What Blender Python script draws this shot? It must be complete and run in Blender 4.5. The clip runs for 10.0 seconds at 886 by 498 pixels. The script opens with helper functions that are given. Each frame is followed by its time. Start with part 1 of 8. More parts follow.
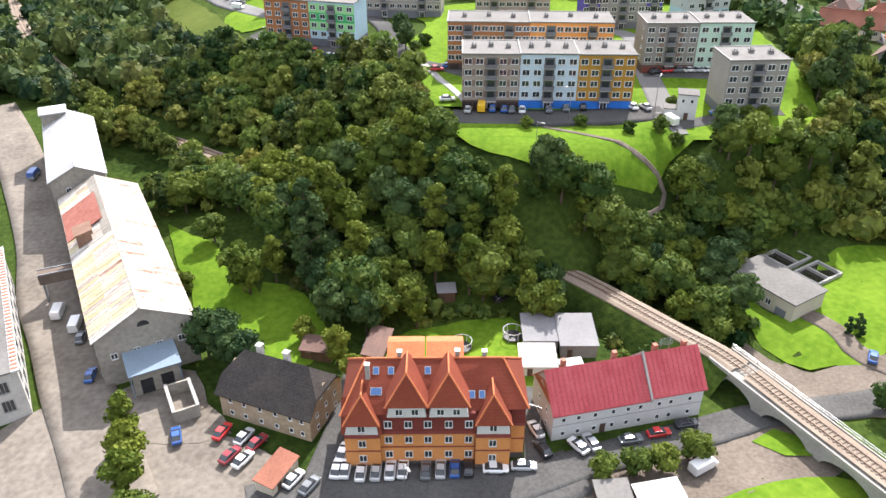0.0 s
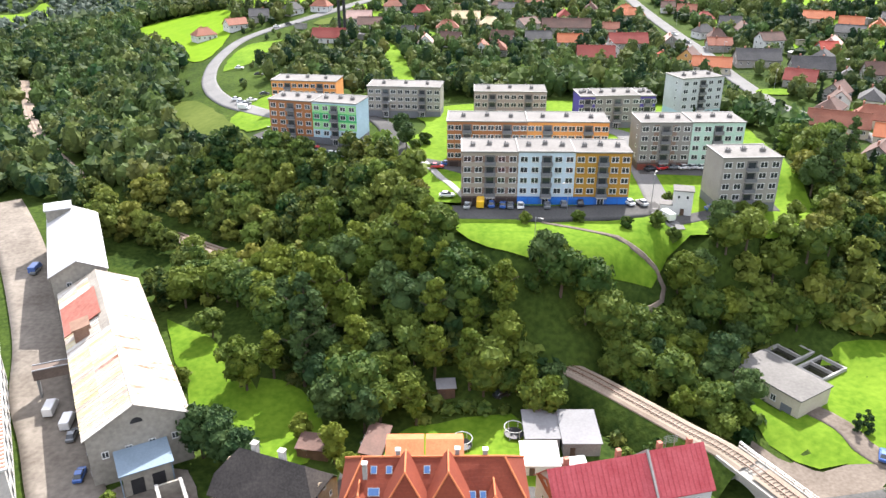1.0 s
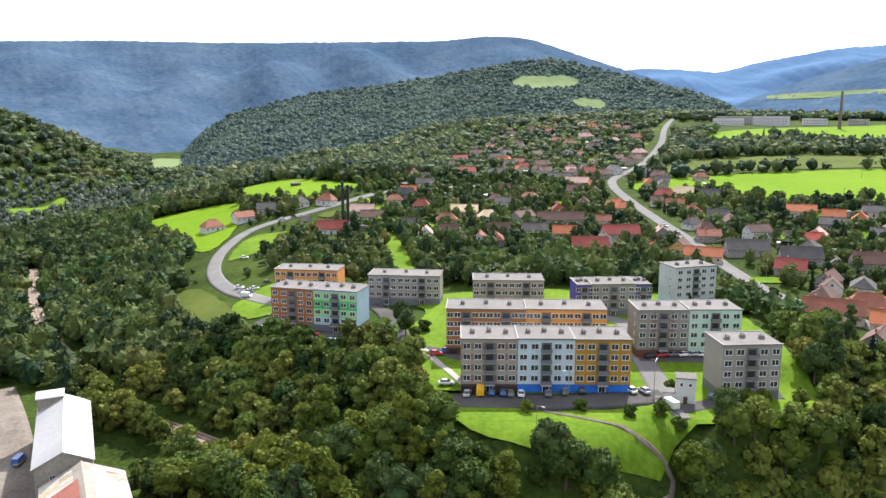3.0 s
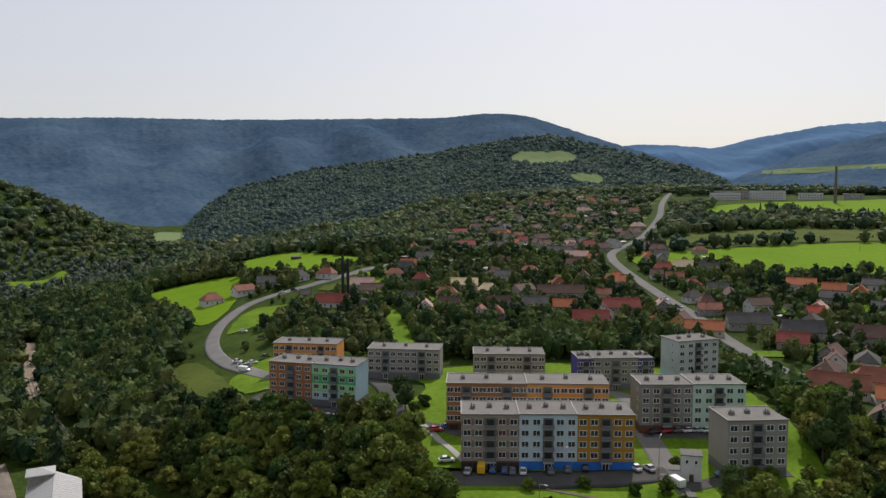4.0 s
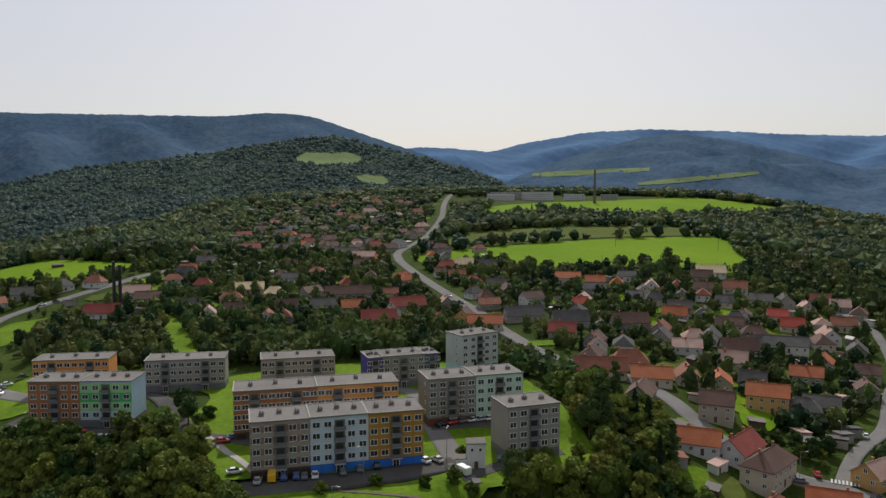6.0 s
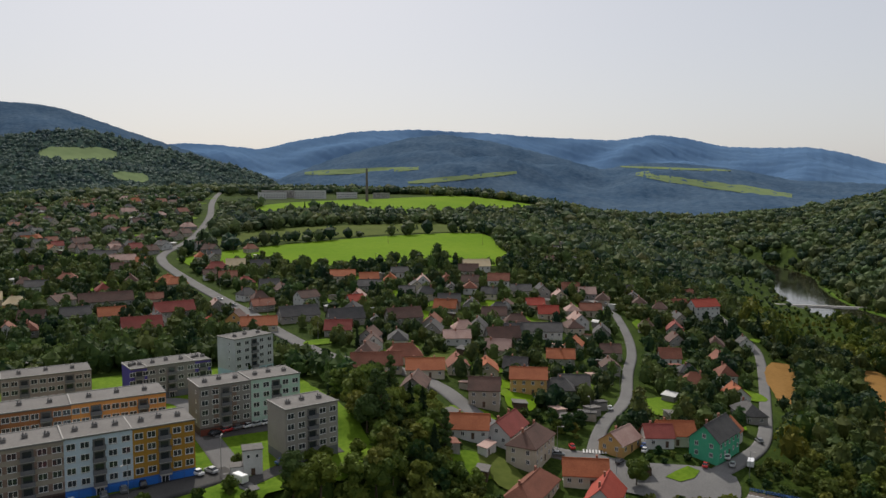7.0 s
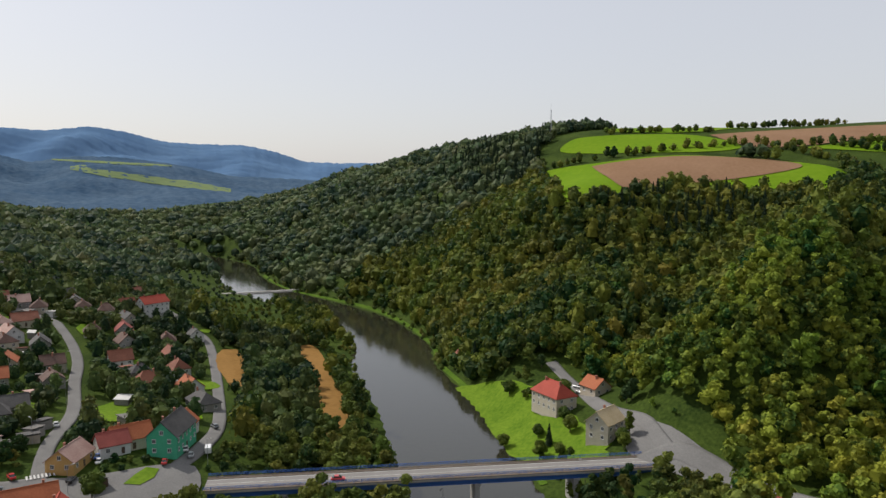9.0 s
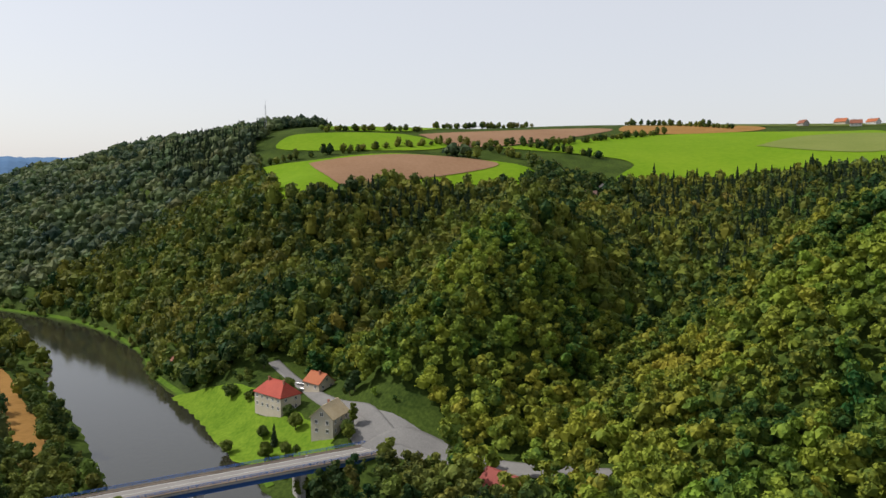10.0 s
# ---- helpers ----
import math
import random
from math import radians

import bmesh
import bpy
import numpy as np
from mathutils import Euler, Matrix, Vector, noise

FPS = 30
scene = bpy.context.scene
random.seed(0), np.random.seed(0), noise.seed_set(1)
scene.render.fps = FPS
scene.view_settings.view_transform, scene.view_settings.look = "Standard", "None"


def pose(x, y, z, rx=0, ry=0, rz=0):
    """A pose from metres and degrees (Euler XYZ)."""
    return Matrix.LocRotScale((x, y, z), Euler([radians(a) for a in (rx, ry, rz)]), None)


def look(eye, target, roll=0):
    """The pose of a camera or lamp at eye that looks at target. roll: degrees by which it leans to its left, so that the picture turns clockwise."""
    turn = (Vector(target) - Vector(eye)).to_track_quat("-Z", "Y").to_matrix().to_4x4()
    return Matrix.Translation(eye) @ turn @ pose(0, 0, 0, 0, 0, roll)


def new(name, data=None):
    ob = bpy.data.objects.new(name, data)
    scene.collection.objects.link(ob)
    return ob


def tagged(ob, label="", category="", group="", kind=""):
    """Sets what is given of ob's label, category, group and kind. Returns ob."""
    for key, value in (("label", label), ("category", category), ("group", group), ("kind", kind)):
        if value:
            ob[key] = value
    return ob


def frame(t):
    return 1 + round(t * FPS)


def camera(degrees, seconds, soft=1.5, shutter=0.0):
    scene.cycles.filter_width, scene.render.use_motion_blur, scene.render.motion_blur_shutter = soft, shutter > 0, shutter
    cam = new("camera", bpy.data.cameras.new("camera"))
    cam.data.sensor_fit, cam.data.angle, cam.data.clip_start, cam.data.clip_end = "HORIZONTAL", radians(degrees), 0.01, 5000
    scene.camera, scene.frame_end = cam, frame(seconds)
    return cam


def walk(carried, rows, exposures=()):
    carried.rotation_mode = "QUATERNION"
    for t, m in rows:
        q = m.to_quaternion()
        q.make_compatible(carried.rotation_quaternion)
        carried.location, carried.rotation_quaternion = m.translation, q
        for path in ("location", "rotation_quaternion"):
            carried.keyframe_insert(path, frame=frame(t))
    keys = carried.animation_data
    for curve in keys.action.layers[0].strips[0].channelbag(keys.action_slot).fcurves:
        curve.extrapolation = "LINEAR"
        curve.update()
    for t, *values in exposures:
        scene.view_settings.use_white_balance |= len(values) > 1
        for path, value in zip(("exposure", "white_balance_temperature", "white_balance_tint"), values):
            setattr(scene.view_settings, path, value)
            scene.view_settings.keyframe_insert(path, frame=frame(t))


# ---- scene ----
# Camera: it hangs in one place over the valley, tilts up, then turns to its right.
EYE = 98.0
cam = camera(60.8, 10.0)
TURNS = [
    (0.0, 0.08, -31.32), (0.5, 0.06, -27.72), (1.0, 0.05, -24.16), (1.5, 0.04, -20.61), (2.0, 0.02, -17.14), (2.5, 0.01, -13.58),
    (3.0, 0.0, -10.03), (3.2, 0.0, -8.62), (3.7, 0.0, -5.5), (4.3, 0.0, -4.13), (4.5, 0.0, -4.12), (5.0, -2.73, -4.17), (5.2, -4.85, -4.2),
    (5.75, -12.0, -4.32), (6.3, -20.9, -4.43), (6.5, -24.23, -4.46), (7.0, -33.14, -4.5), (7.5, -42.66, -4.59), (8.0, -52.64, -4.71),
    (8.5, -63.0, -4.75), (9.0, -73.55, -4.87), (9.5, -84.1, -5.0), (10.0, -94.68, -5.11),
]
walk(cam, [(t, pose(0, 0, EYE, 90 + pitch, 0, yaw)) for t, yaw, pitch in TURNS],
     exposures=[(0.0, 1.28, 6150, 14), (1.5, 1.6, 6150, 14), (2.5, 1.54, 6150, 14), (3.2, 0.64, 6200, 14), (4.3, -0.5, 6430, 12), (5.2, -0.5, 6430, 12),
                (6.5, -0.54, 6430, 12), (8.0, -0.5, 6430, 12), (9.0, -0.3, 6430, 12), (10.0, -0.1, 6430, 12)])

# Light: hazy late-summer sun, ahead and to the right of the first view, and a pale sky.
SUN_HEADING, SUN_HEIGHT = 18.0, 46.0
world = bpy.data.worlds.new("sky")
scene.world = world
world.use_nodes = True
wn = world.node_tree.nodes
sky = wn.new("ShaderNodeTexSky")
sky.sky_type, sky.sun_disc = "NISHITA", False
sky.sun_elevation, sky.sun_rotation = radians(SUN_HEIGHT), radians(SUN_HEADING)
sky.air_density, sky.dust_density, sky.ozone_density, sky.altitude = 1.0, 3.0, 1.0, 300
haze = wn.new("ShaderNodeMix")
haze.data_type = "RGBA"
haze.inputs["Factor"].default_value = 0.6
haze.inputs["B"].default_value = (7.9, 7.9, 7.9, 1)
world.node_tree.links.new(sky.outputs[0], haze.inputs["A"])
wn["Background"].inputs["Strength"].default_value = 0.13
world.node_tree.links.new(haze.outputs["Result"], wn["Background"].inputs[0])
lamp = bpy.data.lights.new("sun", "SUN")
lamp.energy, lamp.angle, lamp.color = 5.0, radians(0.6), (1.0, 0.94, 0.84)
sun = new("sun", lamp)
sh, se = radians(SUN_HEADING), radians(SUN_HEIGHT)
sun.matrix_world = look((0, 0, 400), (-math.sin(sh) * math.cos(se) * 100, -math.cos(sh) * math.cos(se) * 100, 400 - math.sin(se) * 100))
# ---- materials ----
def shader(name, rough=0.8, metal=0.0, spec=0.3):
    m = bpy.data.materials.new(name)
    m.use_nodes = True
    b = m.node_tree.nodes["Principled BSDF"]
    b.inputs["Roughness"].default_value, b.inputs["Metallic"].default_value = rough, metal
    b.inputs["Specular IOR Level"].default_value = spec
    return m, m.node_tree.nodes, m.node_tree.links, b


def mottled(name, a, b, scale=0.3, fine=3.0, rough=0.85, metal=0.0, vary=0.0, bump=0.0, island=0.0, spec=0.3, tint=0.0):
    """A surface that wanders between two colours at two scales; vary: from object to object; island: from piece to piece; tint: by the mesh's own tint."""
    m, n, l, bsdf = shader(name, rough, metal, spec)
    geo = n.new("ShaderNodeNewGeometry")
    n1, n2 = n.new("ShaderNodeTexNoise"), n.new("ShaderNodeTexNoise")
    n1.inputs["Scale"].default_value, n2.inputs["Scale"].default_value = scale, fine
    n1.inputs["Detail"].default_value, n2.inputs["Detail"].default_value = 4, 6
    l.new(geo.outputs["Position"], n1.inputs["Vector"])
    l.new(geo.outputs["Position"], n2.inputs["Vector"])
    add = n.new("ShaderNodeMath")
    add.operation = "ADD"
    l.new(n1.outputs["Fac"], add.inputs[0])
    l.new(n2.outputs["Fac"], add.inputs[1])
    src = add.outputs[0]
    for amount, node, socket in ((vary, "ShaderNodeObjectInfo", "Random"), (island, "ShaderNodeNewGeometry", "Random Per Island"), (tint, "ShaderNodeAttribute", "Fac")):
        if amount:
            info, mul = n.new(node), n.new("ShaderNodeMath")
            if node == "ShaderNodeAttribute":
                info.attribute_name = "tint"
            mul.operation = "MULTIPLY_ADD"
            mul.inputs[1].default_value = amount
            l.new(info.outputs[socket], mul.inputs[0])
            sub = n.new("ShaderNodeMath")
            sub.operation = "SUBTRACT"
            sub.inputs[1].default_value = amount / 2
            l.new(src, mul.inputs[2])
            l.new(mul.outputs[0], sub.inputs[0])
            src = sub.outputs[0]
    ramp = n.new("ShaderNodeMapRange")
    ramp.inputs["From Min"].default_value, ramp.inputs["From Max"].default_value = 0.65, 1.35
    l.new(src, ramp.inputs["Value"])
    mix = n.new("ShaderNodeMix")
    mix.data_type = "RGBA"
    mix.inputs["A"].default_value, mix.inputs["B"].default_value = (*a, 1), (*b, 1)
    l.new(ramp.outputs[0], mix.inputs["Factor"])
    l.new(mix.outputs["Result"], bsdf.inputs["Base Color"])
    if tint:
        kind, hue = n.new("ShaderNodeAttribute"), n.new("ShaderNodeHueSaturation")
        kind.attribute_name = "species"
        l.new(kind.outputs["Fac"], hue.inputs["Hue"])
        l.new(mix.outputs["Result"], hue.inputs["Color"])
        l.new(hue.outputs["Color"], bsdf.inputs["Base Color"])
    if bump:
        bp = n.new("ShaderNodeBump")
        bp.inputs["Strength"].default_value, bp.inputs["Distance"].default_value = 0.6, bump
        l.new(n2.outputs["Fac"], bp.inputs["Height"])
        l.new(bp.outputs[0], bsdf.inputs["Normal"])
    return m


def leafy(name, a, b, vary=0.5, island=0.22, tint=0.0):
    """Leaves: a quarter of the light passes through them."""
    m = mottled(name, a, b, 0.014, 0.5, 0.7, 0, vary, 0, island, 0.12, tint)
    n, l = m.node_tree.nodes, m.node_tree.links
    bsdf, out = n["Principled BSDF"], n["Material Output"]
    tr, mx = n.new("ShaderNodeBsdfTranslucent"), n.new("ShaderNodeMixShader")
    mx.inputs[0].default_value = 0.27
    l.new(bsdf.inputs["Base Color"].links[0].from_socket, tr.inputs["Color"])
    l.new(bsdf.outputs[0], mx.inputs[1])
    l.new(tr.outputs[0], mx.inputs[2])
    l.new(mx.outputs[0], out.inputs["Surface"])
    return m


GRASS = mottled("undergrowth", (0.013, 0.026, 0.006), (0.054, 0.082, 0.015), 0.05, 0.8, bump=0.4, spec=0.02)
MEADOW = mottled("meadow_grass", (0.054, 0.112, 0.008), (0.132, 0.205, 0.019), 0.07, 0.7, bump=0.1, spec=0.02)
CROP = mottled("crop", (0.088, 0.172, 0.006), (0.134, 0.215, 0.012), 0.015, 0.2, bump=0.1, spec=0.02)
DRYGRASS = mottled("dry_grass", (0.052, 0.074, 0.015), (0.089, 0.111, 0.026), 0.04, 0.4, bump=0.1, spec=0.02)
RIPE = mottled("ripening_crop", (0.115, 0.145, 0.035), (0.15, 0.175, 0.05), 0.03, 0.4, bump=0.1, spec=0.02)
BARE = mottled("bare_soil", (0.176, 0.104, 0.060), (0.232, 0.144, 0.088), 0.02, 0.4, bump=0.1, spec=0.02)
STUBBLE = mottled("stubble", (0.176, 0.096, 0.028), (0.256, 0.144, 0.048), 0.05, 0.5, bump=0.1, spec=0.02)
ASPHALT = mottled("asphalt", (0.051, 0.050, 0.049), (0.099, 0.097, 0.093), 0.12, 2.0, rough=0.9, spec=0.02)
# Paler copy of the asphalt: sunlight on open roads is put into its colour.
PALEROAD = mottled("sunlit_asphalt", (0.127, 0.125, 0.123), (0.184, 0.182, 0.176), 0.12, 2.0, rough=0.9, spec=0.02)
GRAVEL = mottled("gravel_yard", (0.082, 0.067, 0.054), (0.167, 0.141, 0.117), 0.12, 1.5, rough=0.95, spec=0.02)
BALLAST = mottled("ballast", (0.160, 0.124, 0.092), (0.264, 0.216, 0.168), 0.2, 4.0, rough=0.95, bump=0.05)
CONCRETE = mottled("concrete", (0.236, 0.230, 0.216), (0.328, 0.315, 0.295), 0.15, 2.0)
WHITE = mottled("white_render", (0.427, 0.427, 0.416), (0.530, 0.523, 0.508), 0.2, 2.0)
BARK = mottled("bark", (0.056, 0.040, 0.028), (0.104, 0.080, 0.056), 0.5, 6.0, bump=0.03)
STEEL = mottled("galvanised_steel", (0.280, 0.288, 0.296), (0.360, 0.368, 0.376), 1.0, 8.0, rough=0.45, metal=0.8)
DARK = mottled("dark_opening", (0.015, 0.015, 0.017), (0.03, 0.03, 0.032), 1.0, 5.0, rough=0.5)
LEAF = [leafy("leaves_broad", (0.030, 0.063, 0.013), (0.122, 0.155, 0.024)),
        leafy("leaves_light", (0.060, 0.093, 0.012), (0.149, 0.178, 0.024)),
        leafy("leaves_dark", (0.022, 0.050, 0.018), (0.078, 0.118, 0.033))]
FOREST = leafy("forest_leaves", (0.015, 0.040, 0.010), (0.150, 0.166, 0.022), 0.0, 0.3, 0.75)
# Darkened copy of the forest leaves: shade over town and west slopes, as colour.
FOREST_TOWN = leafy("shade_darkened_town_leaves", (0.012, 0.033, 0.014), (0.100, 0.132, 0.035), 0.0, 0.3, 0.75)
# Haze over the distant woods is tinted into this leaf colour.
FOREST_FAR = leafy("haze_tinted_distant_leaves", (0.019, 0.044, 0.028), (0.120, 0.153, 0.057), 0.0, 0.3, 0.7)
FOREST_BANK = leafy("bank_leaves", (0.018, 0.045, 0.013), (0.149, 0.178, 0.033), 0.0, 0.3, 0.8)
# Sunlight on the east slope is put into this brighter leaf colour.
FOREST_EAST = leafy("sun_brightened_slope_leaves", (0.026, 0.068, 0.015), (0.24, 0.276, 0.032), 0.0, 0.3, 0.75)
WILLOW = leafy("willow_leaves", (0.050, 0.072, 0.058), (0.135, 0.165, 0.128), 0.0, 0.25, 0.6)
# Bluish haze on the spur is carried by its leaf colour.
SPUR_LEAF = leafy("haze_tinted_spur_leaves", (0.037, 0.071, 0.075), (0.122, 0.171, 0.131), 0.0, 0.12, 0.6)
CONIFER = leafy("conifer_needles", (0.009, 0.022, 0.009), (0.028, 0.049, 0.018), 0.4, 0.3)
# ---- the lie of the land: heading (degrees clockwise from +y), distance, height of places in the plan ----
VALLEY = [(0, 0, 2), (0, 60, 2.5), (-9, 100, 3), (9, 100, 3), (25, 112, 3), (-31, 133, 3), (-28, 185, 5), (-29.5, 253, 9), (-34, 300, 6), (-45, 150, 2),
          (42, 105, 2.5), (32, 154, 3), (48, 140, 4), (60, 90, 2), (140, 80, 3), (-90, 120, 3), (180, 250, 4), (-20, 155, 6), (-8, 140, 5), (9, 135, 5), (21, 160, 6)]
PLATEAU = [(7.7, 158, 27), (-4, 185, 26), (2, 180, 28), (10, 192, 28), (20, 205, 28), (26, 208, 28), (31, 225, 23), (0, 240, 28), (-6, 245, 27), (-13, 262, 26),
           (-20, 265, 14), (-5, 290, 25), (10, 285, 28), (-26, 280, 8), (-16.3, 383, 24), (-23, 400, 12), (-29, 420, 5), (17, 168, 22), (29, 190, 12), (-14, 200, 10), (27, 165, 5)]
TOWN = [(-13, 462, 28), (2, 503, 35), (8, 420, 30), (13, 645, 45), (16, 503, 35), (23.6, 330, 27), (25, 270, 26), (35, 275, 22), (40, 292, 19), (45, 241, 13), (47, 308, 15),
        (46, 453, 25), (52, 475, 18), (54, 246, 12.5), (35, 531, 45), (35.7, 741, 56), (28, 531, 43), (20, 600, 45), (25, 741, 57), (37, 215, 13), (58, 240, 8), (60, 340, 5)]
UPLAND = [(34, 1000, 70), (34.8, 1250, 88), (24, 1150, 85), (17, 1300, 92), (10, 1000, 75), (5, 800, 52), (0, 1300, 74), (42, 700, 44), (46, 900, 30), (41, 1250, 70), (-12, 560, 40),
          (-10, 700, 45), (-17, 650, 30), (-22, 700, 10), (-28, 816, 6), (-30.5, 920, 7), (-26.5, 960, 7), (-23, 1090, 8), (-20.5, 1250, 8), (-18.5, 1480, 8), (-20.7, 1720, 9), (-18, 1000, 12), (-16, 1200, 14), (-30.3, 1150, 96), (-27, 1180, 70), (-24, 1230, 38), (-22.3, 1260, 12), (-40, 1100, 125), (-5, 1180, 44), (-9, 1000, 40), (50, 1200, 25), (47, 1700, 40), (25, 1900, 80), (0, 1900, 90)]
BANK = [(81.6, 287, 11), (86, 252, 12), (94, 232, 13), (89, 236, 12.5), (101, 222, 15), (73, 400, 5), (68, 530, 4), (63, 725, 4), (58, 960, 5), (56, 1300, 8), (62, 600, 2), (66, 380, 2)]
HILL = [(82.6, 750, 141), (76.4, 850, 133), (70, 1050, 121), (66, 1350, 108), (82.7, 520, 86), (85, 700, 128), (101, 600, 104), (100.9, 400, 85), (99, 335, 71), (97.5, 280, 49), (106, 330, 31), (110, 395, 38), (113, 460, 52), (105, 260, 17), (92, 400, 30), (95, 480, 54), (90.5, 335, 21),
        (116, 600, 92), (92.6, 1000, 164), (105, 1300, 190), (124, 1300, 180), (122, 300, 78), (118, 240, 52), (125, 150, 26), (113, 205, 28), (74, 560, 42), (88, 390, 38), (140, 300, 80), (150, 900, 150), (76, 480, 22), (84, 330, 16)]
RIM = [(a, 3500, 60) for a in (-150, -110, -70, -40, -10, 20, 150)] + [(35, 3500, 20), (50, 3500, 20), (62, 3000, 20), (80, 3500, 120), (110, 3500, 190)]
_ctl = np.array(VALLEY + PLATEAU + TOWN + UPLAND + BANK + HILL + RIM, dtype=float)
_cx, _cy = _ctl[:, 1] * np.sin(np.radians(_ctl[:, 0])), _ctl[:, 1] * np.cos(np.radians(_ctl[:, 0]))
_soft = 35.0
_phi = np.sqrt((_cx[:, None] - _cx) ** 2 + (_cy[:, None] - _cy) ** 2 + _soft ** 2)
_wts = np.linalg.solve(_phi + 0.0 * np.eye(len(_cx)), _ctl[:, 2] - 30.0)
# Levelled building ground: x, y, radius, height.
PADS = [(26, 187, 25, 28), (48, 190, 14, 28), (4, 190, 12, 28), (76, 184, 14, 28), (72, 216, 18, 28), (14, 222, 18, 27.7), (40, 222, 18, 27.7), (-43, 252, 20, 26), (24, 273, 18, 27.8), (60, 265, 18, 27.8),
        (84, 177, 11, 27.6), (66, 172, 10, 27.5), (0, 95, 22, 3.2), (32, 100, 18, 3.1), (-30, 100, 16, 3.1), (-60, 118, 16, 3.2), (76, 137, 16, 3.2), (20, 118, 10, 3.4)]
RIVER = [(-420, -330), (-200, -190), (0, -80), (110, -8), (227, 58), (302, 94), (378, 139), (432, 162), (521, 230), (612, 352), (700, 430), (800, 505), (900, 640), (980, 860), (1010, 1200)]
RIVER_WIDE = 43.0


def smooth_line(pts, step=4.0):
    """Evenly spaced points along a soft curve through pts."""
    p = np.array(pts, dtype=float)
    if len(p) > 2:
        q = [p[0]]
        for i in range(len(p) - 1):
            a, b, c, d = p[max(i - 1, 0)], p[i], p[i + 1], p[min(i + 2, len(p) - 1)]
            for s in np.linspace(0, 1, 9)[1:]:
                q.append(0.5 * (2 * b + (c - a) * s + (2 * a - 5 * b + 4 * c - d) * s * s + (3 * b - a - 3 * c + d) * s ** 3))
        p = np.array(q)
    run = np.concatenate([[0], np.cumsum(np.linalg.norm(np.diff(p, axis=0), axis=1))])
    at = np.linspace(0, run[-1], max(2, int(run[-1] / step) + 1))
    return np.stack([np.interp(at, run, p[:, k]) for k in range(p.shape[1])], 1)


_river = smooth_line(RIVER, 8.0)


def off_line(x, y, line):
    """Distance from places to a line of close points."""
    x, y = np.ravel(x), np.ravel(y)
    out = np.full(len(x), 1e9)
    for i in range(0, len(line), 40):
        d = np.hypot(x[:, None] - line[i:i + 40, 0], y[:, None] - line[i:i + 40, 1])
        out = np.minimum(out, d.min(1))
    return out


def ground(x, y):
    """Height of the land."""
    xs, ys = np.ravel(np.asarray(x, float)), np.ravel(np.asarray(y, float))
    z = np.empty(len(xs))
    for i in range(0, len(xs), 8000):
        a, b = xs[i:i + 8000, None], ys[i:i + 8000, None]
        z[i:i + 8000] = np.sqrt((a - _cx) ** 2 + (b - _cy) ** 2 + _soft ** 2) @ _wts + 30.0
    for px, py, pr, pz in PADS:
        k = np.clip((np.hypot(xs - px, ys - py) - pr) / (pr * 0.5), 0, 1)
        z = pz + (z - pz) * k * k * (3 - 2 * k)
    d = off_line(xs, ys, _river)
    k = np.clip((d - RIVER_WIDE / 2) / 22.0, 0, 1)
    k = k * k * (3 - 2 * k)
    z = np.where(d < RIVER_WIDE / 2, np.minimum(z, -1.5 + 1.5 * (d / (RIVER_WIDE / 2)) ** 2), 0.4 + k * (np.maximum(z, 1.2) - 0.4))
    return z.reshape(np.shape(x)) if np.shape(x) else float(z[0])
# ---- tools for building ----
from mathutils.geometry import delaunay_2d_cdt

CLEAR_LINES, CLEAR_AREAS, LAID = [], [], []


